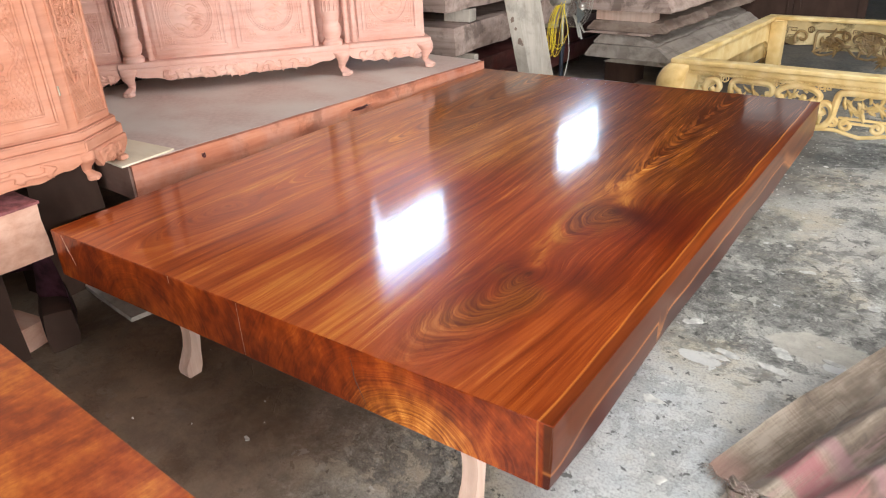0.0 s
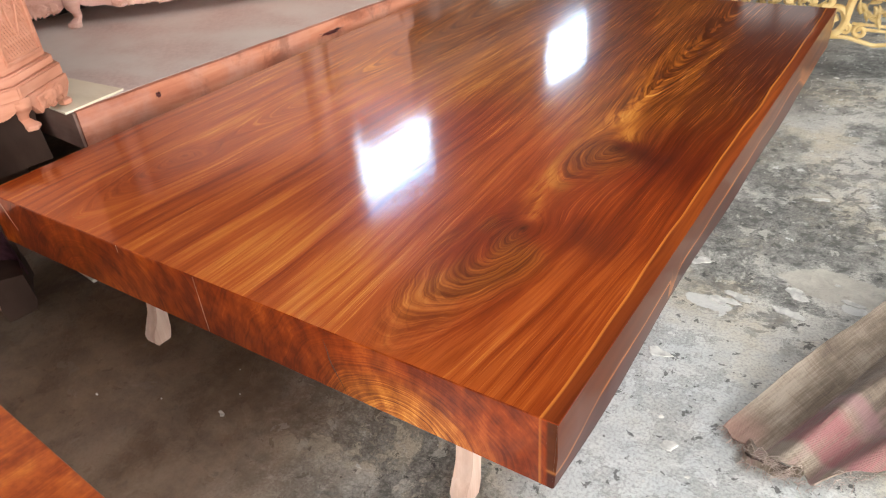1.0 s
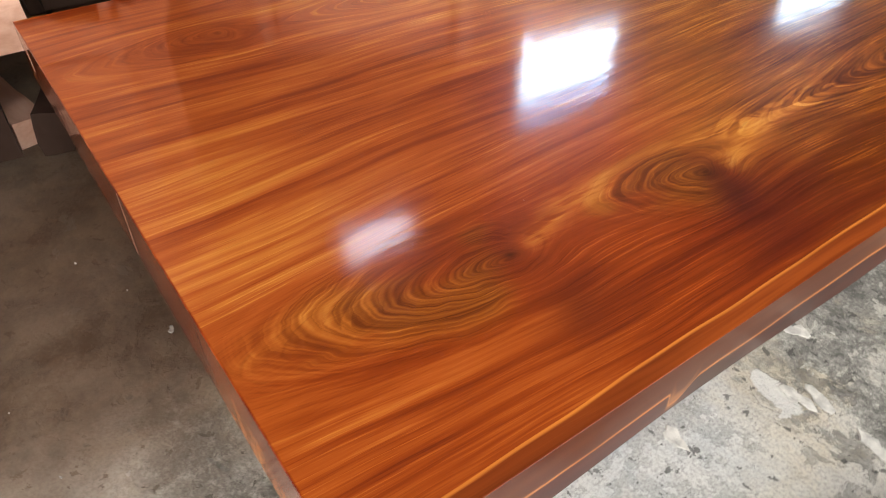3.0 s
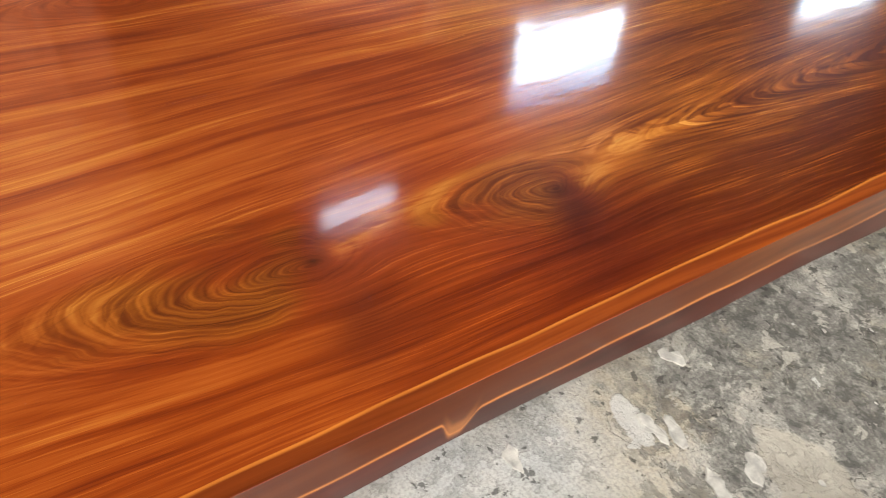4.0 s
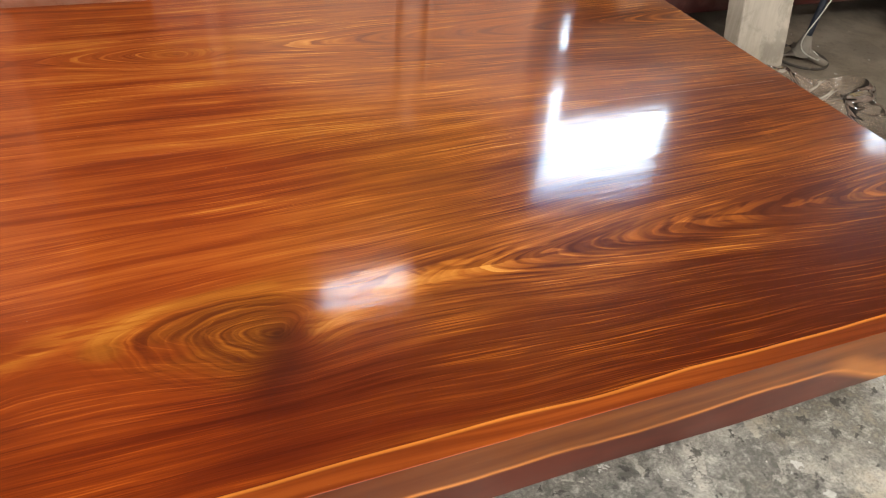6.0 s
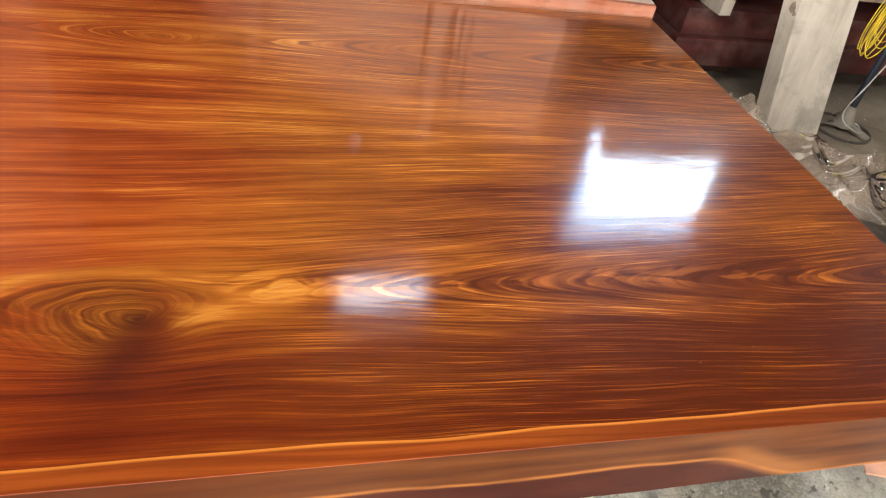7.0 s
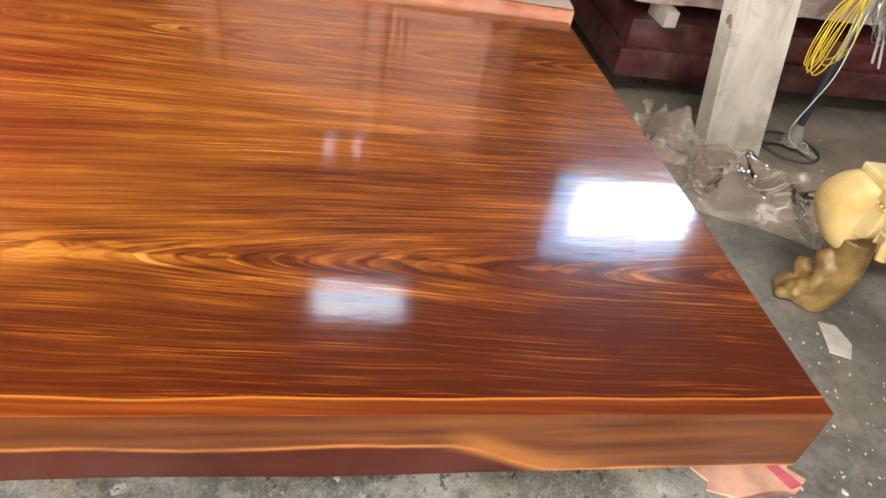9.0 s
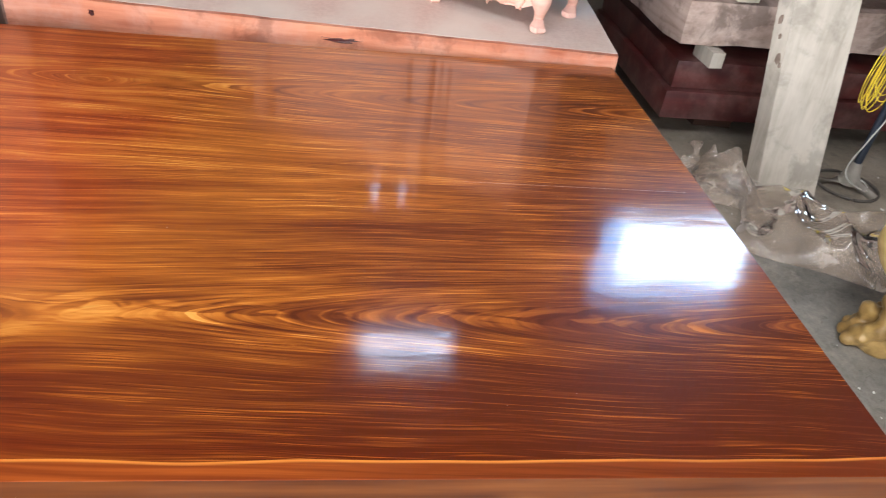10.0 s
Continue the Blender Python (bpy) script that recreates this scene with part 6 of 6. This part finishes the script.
for u0, u1 in ((0.06, 0.148), (BW - 0.148, BW - 0.06)):
    part("corner_board", prism([(u0, BT - 0.08), (u1, BT - 0.08), (u1 + 0.004, BT - 0.125), (u1 - 0.006, BT - 0.165), (u1 - 0.030, BT - 0.19), (u0, BT - 0.20)], 0.018, 0.050, None, 0.004), GOLD_WOOD, bed)
bars, leaves, coins = carved_apron(BD - 0.040, 0.0105, 2, 3)
rear = part("rear_apron", bars, GOLD_DARK, bed, "dark stained carving on the rear apron")
part("leaf_carving", leaves, GOLD_DARK, rear)
for coin in coins:
    part("coin_roundel", coin, GOLD_DARK, rear)
bm = prism([(x, z) for x, z in apron_outline(0.09, BW - 0.09, BT - 0.028, BT - 0.23, 9, 0.2)], BD - 0.036, BD - 0.012)
part("rear_board", bm, GOLD_STAINED, bed, "pale board with brown stains")
for u in (0.055, BW - 0.145):
    part("corner_post", box(u, u + 0.09, BD - 0.155, BD - 0.06, 0.0, BT - 0.030, 0.006), GOLD_WOOD, bed, "plain square inner post")
for xx, name in ((0.035, "left_apron"), (BW - 0.05, "right_apron")):
    arch = bez((BD - 0.12, 0, 0.20), (BD - 0.13, 0, 0.28), (BD - 0.18, 0, 0.325), (BD - 0.28, 0, 0.340), (BD / 2, 0, 0.345), (0.28, 0, 0.340), (0.18, 0, 0.325), (0.13, 0, 0.28), (0.12, 0, 0.20), steps=5)
    bm = prism([(0.08, 0.20), (0.08, BT - 0.028), (BD - 0.08, BT - 0.028), (BD - 0.08, 0.20)] + [(p.x, p.z) for p in arch], -0.015, 0.012)
    bmesh.ops.transform(bm, matrix=pose(xx, 0, 0, 0, 0, 90), verts=bm.verts)
    part(name, bm, GOLD_WOOD, bed, smooth=False)


def paw_leg(sx, sy):
    """A bulging corner leg that ends in a clawed paw; sx, sy point outwards."""
    bm = bmesh.new()
    rings = []
    for h, out, r in ((0.475, 0.00, 0.072), (0.44, 0.030, 0.078), (0.39, 0.050, 0.081), (0.34, 0.054, 0.079), (0.29, 0.044, 0.069), (0.25, 0.030, 0.055), (0.225, 0.020, 0.038)):
        ring = []
        for k in range(30):
            a = 2 * math.pi * k / 30
            c, s = math.cos(a), math.sin(a)
            p = 2.6
            q = r * (abs(c) ** p + abs(s) ** p) ** (-1 / p)
            ring.append((sx * (0.0 + out) + q * c, sy * (0.0 + out) + q * s, h))
        rings.append(ring)
    sections(rings, bm)
    return bm


def paw(sx, sy):
    """Knotted toes and curled tufts of a carved paw."""
    bm = bmesh.new()
    rnd = random.Random(31)
    out = math.atan2(sy, sx)
    for k in range(4):
        a = out + (k - 1.5) * 0.50
        c, s = math.cos(a), math.sin(a)
        blob(bm, (0.070 * c + sx * 0.015, 0.070 * s + sy * 0.015, 0.040), (0.034, 0.034, 0.040), k, 2, 0.12)
        blob(bm, (0.098 * c + sx * 0.015, 0.098 * s + sy * 0.015, 0.024), (0.024, 0.024, 0.024), k + 9, 2, 0.12)
    sections([[(sx * o + r * math.cos(t), sy * o + r * math.sin(t), h) for t in np.linspace(0, 2 * math.pi, 20, endpoint=False)] for h, o, r in ((0.0, 0.016, 0.062), (0.05, 0.012, 0.074), (0.10, -0.004, 0.062), (0.16, -0.014, 0.056), (0.22, -0.010, 0.056), (0.28, 0.0, 0.06))], bm)
    for k in range(34):
        a = out + rnd.uniform(-1.5, 1.5)
        r = rnd.uniform(0.052, 0.076)
        h = rnd.uniform(0.045, 0.19)
        w = rnd.uniform(0.016, 0.030)
        blob(bm, (r * math.cos(a) + sx * (0.012 - 0.03 * (h > 0.12)), r * math.sin(a) + sy * (0.012 - 0.03 * (h > 0.12)), h), (w, w, w * 1.2), k * 1.7, 2, 0.35)
    return bm


for lx, ly, sx, sy in ((0.06, 0.065, -1, -1), (BW - 0.06, 0.065, 1, -1), (0.06, BD - 0.065, -1, 1), (BW - 0.06, BD - 0.065, 1, 1)):
    leg = part("leg", paw_leg(sx, sy), GOLD_WOOD, bed, "paw-footed corner leg" if ly < 1 and lx < 1 else "")
    leg.location = (lx, ly, 0)
    fused(leg, 0.011, 10)
    fused(part("paw", paw(sx, sy), GOLD_SHADE, leg, "brown stained carved paw" if ly < 1 and lx < 1 else ""), 0.006)

# dark goods at the far end
for x, y, w, d, h, turn in ((-0.9, 6.6, 1.2, 0.5, 0.75, 8), (0.6, 6.9, 1.4, 0.5, 0.65, -5), (2.2, 6.6, 1.2, 0.6, 0.9, 4), (-2.4, 8.2, 1.2, 0.6, 1.1, 0)):
    s = thing("stored_cabinet", pose(x, y, 0, 0, 0, turn), "dark dusty wooden cabinet stored at the far end", "cabinet", "cabinets at the far end")
    part("body", box(-w / 2, w / 2, 0, d, 0.08, h, 0.006), DARK_STORE, s)
    part("top", box(-w / 2 - 0.02, w / 2 + 0.02, -0.02, d + 0.01, h, h + 0.03, 0.006), DARK_STORE, s)
    part("plinth", box(-w / 2 + 0.02, w / 2 - 0.02, 0.02, d, 0.0, 0.08, 0.004), DARK_STORE, s)
    for a, b in ((-w / 2 + 0.02, -0.005), (0.005, w / 2 - 0.02)):
        dd = part("door", box(a, b, -0.015, 0.0, 0.10, h - 0.02, 0.004), DARK_STORE, s)
        part("moulding", moulding(a + 0.04, b - 0.04, 0.14, h - 0.06, -0.015, 0.015, 0.008), DARK_STORE, dd)

# ---------------------------------------------------------------- loose things on the floor
sack_m = pose(0.15, 0.60, 0, 0, 0, -22.3)
sack = thing("burlap_sack", sack_m, "folded beige burlap sack with a red stripe and frayed hem", "sack")


def hem_at(x):
    """How far the ragged near hem lies, across the sack."""
    return -0.014 * math.sin(math.pi * min(1.0, x / 0.2)) + 0.010 * math.sin(x * 40) + 0.006 * math.sin(x * 97 + 1) + 2.2 * min(0.14, max(0.0, x - 0.235))


def cloth_height(x, y):
    """A flat flap with a lifted edge, and a thicker folded layer over it."""
    flap = 0.008 + 0.050 * max(0.0, 1 - x / 0.10) ** 1.4 * min(1.0, 0.15 + 3.0 * y) + 0.006 * math.exp(-((x - 0.07) / 0.02) ** 2)
    fold = 0.105 - 0.01 * y + 0.012 * math.sin(y * 6)
    over = min(1.0, max(0.0, (x - fold) / 0.014))
    over = over * over * (3 - 2 * over)
    h = flap + over * (0.036 + 0.046 * math.exp(-((x - 0.165 - 0.03 * y) / 0.034) ** 2) + 0.058 * math.exp(-((x - 0.275 - 0.03 * math.sin(y * 4)) / 0.036) ** 2)
                       + 0.050 * math.exp(-((x - 0.385 + 0.06 * y) / 0.040) ** 2) + 0.035 * math.exp(-((x - 0.52 + 0.10 * y) / 0.05) ** 2)) * min(1.0, 0.55 + y * 1.8)
    h += over * 0.012 * noise.noise(Vector((x * 22, y * 5, 1))) + 0.004 * noise.noise(Vector((x * 45, y * 18, 3)))
    return h


bm = bmesh.new()
nu, nv = 90, 100
grid = []
for i in range(nu + 1):
    row = []
    for j in range(nv + 1):
        x, v = 0.002 + 0.66 * i / nu, j / nv
        y = 0.0 + 1.35 * v + hem_at(x) * (1 - v) ** 2
        row.append(bm.verts.new((x + 0.006 * noise.noise(Vector((y * 6, 0, 2))), y, cloth_height(x, 1.35 * v) if i < nu else 0.004)))
    grid.append(row)
for i in range(nu):
    for j in range(nv):
        bm.faces.new((grid[i][j], grid[i + 1][j], grid[i + 1][j + 1], grid[i][j + 1]))
bmesh.ops.recalc_face_normals(bm, faces=bm.faces[:])
bmesh.ops.solidify(bm, geom=bm.faces[:], thickness=0.004)
part("sacking", bm, BURLAP, sack)
bm = bmesh.new()
rnd = random.Random(4)
for k in range(260):
    x = 0.002 + 0.60 * rnd.random() ** 1.2
    p = Vector((x, hem_at(x) + 0.004, rnd.uniform(0.2, 1.0) * cloth_height(x, 0.0)))
    l = rnd.uniform(0.010, 0.036) * (1.3 if 0.10 < x < 0.2 else 0.8)
    q = Vector((rnd.uniform(-0.7, 0.7), -1, rnd.uniform(-0.35, 0.45))).normalized() * l
    e = p + q
    e.z = max(0.002, e.z)
    tube([p, p + q * 0.5 + Vector((rnd.uniform(-1, 1), 0, rnd.uniform(0, 1))) * 0.008, e], 0.0008, 3, bm=bm)
for k in range(70):
    x = 0.09 + 0.12 * rnd.random()
    p = Vector((x, hem_at(x) - 0.004, rnd.uniform(0.010, 0.050)))
    q = Vector((rnd.uniform(-1, 1), rnd.uniform(-1.4, 0.2), rnd.uniform(-0.6, 0.7))).normalized() * rnd.uniform(0.015, 0.045)
    bend = Vector((rnd.uniform(-1, 1), rnd.uniform(-1, 1), rnd.uniform(-0.5, 1))) * 0.014
    e = p + q
    e.z = max(0.003, e.z)
    tube(bez(p, p + q * 0.5 + bend, e, steps=4), 0.0007, 3, bm=bm)
part("frayed_hem", bm, FRAY, sack, "loose frayed jute threads")

rows = []
for i in range(15):
    f = i / 14
    x = 0.075 + 0.125 * f
    turns = [(0.030 - 0.0016 * k) for k in range(11)]
    ring = [(x, hem_at(x) + 0.004 + r * math.cos(2.6 + k * 0.62) * (0.75 + 0.3 * math.sin(5 * f)), 0.026 + 0.006 * math.sin(7 * f) + r * 0.8 * math.sin(2.6 + k * 0.62)) for k, r in enumerate(turns)]
    rows.append(ring)
bm = bmesh.new()
vs = [[bm.verts.new(p) for p in r] for r in rows]
for a, b in zip(vs, vs[1:]):
    for k in range(len(a) - 1):
        bm.faces.new((a[k], a[k + 1], b[k + 1], b[k]))
bmesh.ops.solidify(bm, geom=bm.faces[:], thickness=0.003)
part("rolled_hem", bm, BURLAP, sack, "curled-over torn hem")

bag = thing("plastic_bag", pose(-1.62, 3.32, 0), "crumpled clear plastic bags lying on the floor", "plastic bag")


def crumpled(w, d, h, seed, n=60):
    """A slack bag thrown down: a closed, puffed film with sharp ridges and a wavy outline."""
    bm = bmesh.new()
    sheets = []
    for top in (True, False):
        vs = []
        for i in range(n + 1):
            row = []
            for j in range(n + 1):
                u, v = i / n * 2 - 1, j / n * 2 - 1
                q = Vector((u * 1.15, v * 0.95, seed))
                edge = max(0.0, 1 - max(abs(u), abs(v)) ** 4)
                out = 1 + 0.16 * noise.noise(Vector((u * 1.3, v * 1.3, seed + 5)))
                p = Vector((u * w / 2 * out, v * d / 2 * out, 0)) + noise.noise_vector(q * 0.9) * 0.05
                ridge = (1 - abs(noise.noise(q * 0.9 + noise.noise_vector(q * 0.7) * 0.6))) ** 2
                fine_ridge = (1 - abs(noise.noise(q * 2.0 + noise.noise_vector(q * 1.2) * 0.5))) ** 2
                tiny_ridge = (1 - abs(noise.noise(q * 4.1 + noise.noise_vector(q * 2.3) * 0.5))) ** 3
                lift = edge ** 0.5 * (0.08 + 0.64 * ridge + 0.24 * fine_ridge + 0.04 * tiny_ridge)
                p.z = 0.004 + (h * lift if top else 0.12 * h * edge * ridge)
                row.append(bm.verts.new(p))
            vs.append(row)
        for i in range(n):
            for j in range(n):
                bm.faces.new((vs[i][j], vs[i + 1][j], vs[i + 1][j + 1], vs[i][j + 1]))
        sheets.append(vs)
    a, b = sheets
    for k in range(n):
        for p, q in (((k, 0), (k + 1, 0)), ((k, n), (k + 1, n)), ((0, k), (0, k + 1)), ((n, k), (n, k + 1))):
            bm.faces.new((a[p[0]][p[1]], a[q[0]][q[1]], b[q[0]][q[1]], b[p[0]][p[1]]))
    return bm


sheet = part("sheet", crumpled(0.66, 0.42, 0.15, 2.9, 64), PLASTIC, bag)
sheet.location, sheet.rotation_euler = (0.19, 0.06, 0), (0, 0, radians(60))
knob = part("bunched_sheet", crumpled(0.26, 0.24, 0.20, 6.1, 40), PLASTIC, bag)
knob.location = (-0.15, -0.19, 0)
bm = bmesh.new()
rows = []
for i in range(12):
    f = i / 11
    r = 0.020 * (1 - 0.55 * f) + 0.02 * (f > 0.75) * (f - 0.75) * 4
    rows.append([(0.03 * math.sin(3 * f) + r * math.cos(a) * (1 + 0.4 * math.sin(3 * a)), 0.02 * f + r * math.sin(a), 0.05 + 0.10 * f) for a in np.linspace(0, 2 * math.pi, 12, endpoint=False)])
sections(rows, bm)
twist = part("twisted_neck", bm, PLASTIC, bag)
twist.location, twist.rotation_euler = (-0.27, -0.26, 0), (radians(10), radians(-12), 0)

chip = thing("cardboard_scrap", pose(-0.745, 3.24, 0.003, 0, 0, -12), "flat grey scrap of cardboard on the floor", "cardboard")
bm = bmesh.new()
prism([(0.0, 0.0), (0.006, 0.055), (0.085, 0.075), (0.155, 0.045), (0.14, -0.015), (0.06, -0.005)], 0.0, 0.004, bm)
for v in bm.verts:
    v.co = Vector((v.co.x, v.co.z, v.co.y + 0.006 * v.co.x / 0.15))
part("scrap", bm, CARD, chip, smooth=False)
card = thing("torn_carton", pose(-0.225, 2.72, 0.0, 0, 0, 4), "torn flat pinkish carton on the floor by the table corner", "carton")
bm = bmesh.new()
outline = [(-0.12, -0.12), (-0.04, -0.135), (0.05, -0.11), (0.10, -0.125), (0.16, -0.06), (0.145, 0.04), (0.17, 0.10), (0.10, 0.15), (0.02, 0.12), (-0.07, 0.14), (-0.13, 0.03)]
prism(outline, 0.0, 0.005, bm)
for v in bm.verts:
    v.co = Vector((v.co.x * 0.45, v.co.z, v.co.y + 0.012 * max(0, v.co.x)))
part("board", bm, PINK_CARD, card, smooth=False)
bm = bmesh.new()
prism([(-0.02, 0.06), (0.07, 0.075), (0.15, 0.09), (0.135, 0.125), (0.05, 0.105), (-0.02, 0.09)], 0.0, 0.003, bm)
for v in bm.verts:
    v.co = Vector((v.co.x * 0.45, v.co.z, 0.0075 + v.co.y + 0.012 * max(0, v.co.x)))
part("print", bm, RED_PRINT, card, smooth=False)

# plaster flakes, chips and grit
rnd = random.Random(21)
bm = bmesh.new()


def flake(x, y, s, h):
    n = 13 if s > 0.012 else rnd.randint(5, 7)
    ph, jag = rnd.uniform(0, 6.28), 0.30 if s > 0.012 else 0.25
    pts = []
    for k in range(n):
        a = ph + k * 6.283 / n
        r = s * (0.75 + jag * math.sin(2 * a + ph) + rnd.uniform(-jag, jag) * 0.6)
        pts.append((x + r * 1.35 * math.cos(a), y + r * 0.8 * math.sin(a)))
    a = [bm.verts.new((px, py, 0.0005)) for px, py in pts]
    b = [bm.verts.new((x + (px - x) * 0.93, y + (py - y) * 0.93, h * rnd.uniform(0.6, 1.3))) for px, py in pts]
    bm.faces.new(b)
    for k in range(n):
        bm.faces.new((a[k], a[(k + 1) % n], b[(k + 1) % n], b[k]))


for x, y, s in ((0.022, 1.12, 0.045), (0.197, 1.144, 0.05), (0.345, 1.271, 0.035), (0.06, 0.496, 0.028), (0.16, 1.875, 0.03), (0.404, 1.697, 0.03), (-0.983, 0.025, 0.016),
                (-0.079, 0.807, 0.03), (-0.108, 1.297, 0.045), (0.006, 1.116, 0.03), (0.046, 1.16, 0.045), (-0.069, 0.808, 0.035), (0.196, 1.249, 0.05)):
    flake(x, y, s * 0.75, 0.003)
for k in range(520):
    x, y = rnd.uniform(-0.3, 1.6) if k % 5 else rnd.uniform(-2.2, 0.0), rnd.uniform(-0.6, 4.6)
    flake(x, y, 0.002 + 0.010 * rnd.random() ** 4, 0.002 + 0.003 * rnd.random())
for k in range(420):
    x, y = rnd.gauss(0.0, 0.45), rnd.gauss(3.0, 0.45)
    if not (-0.86 < x < 0.01 and y < 2.6):
        flake(x, y, 0.0016 + 0.004 * rnd.random() ** 2, 0.002 + 0.002 * rnd.random())
tagged(part("floor_debris", bm, FLAKE, None, "", False), "scattered pale plaster flakes and grit on the floor", "debris", "", "stuff")
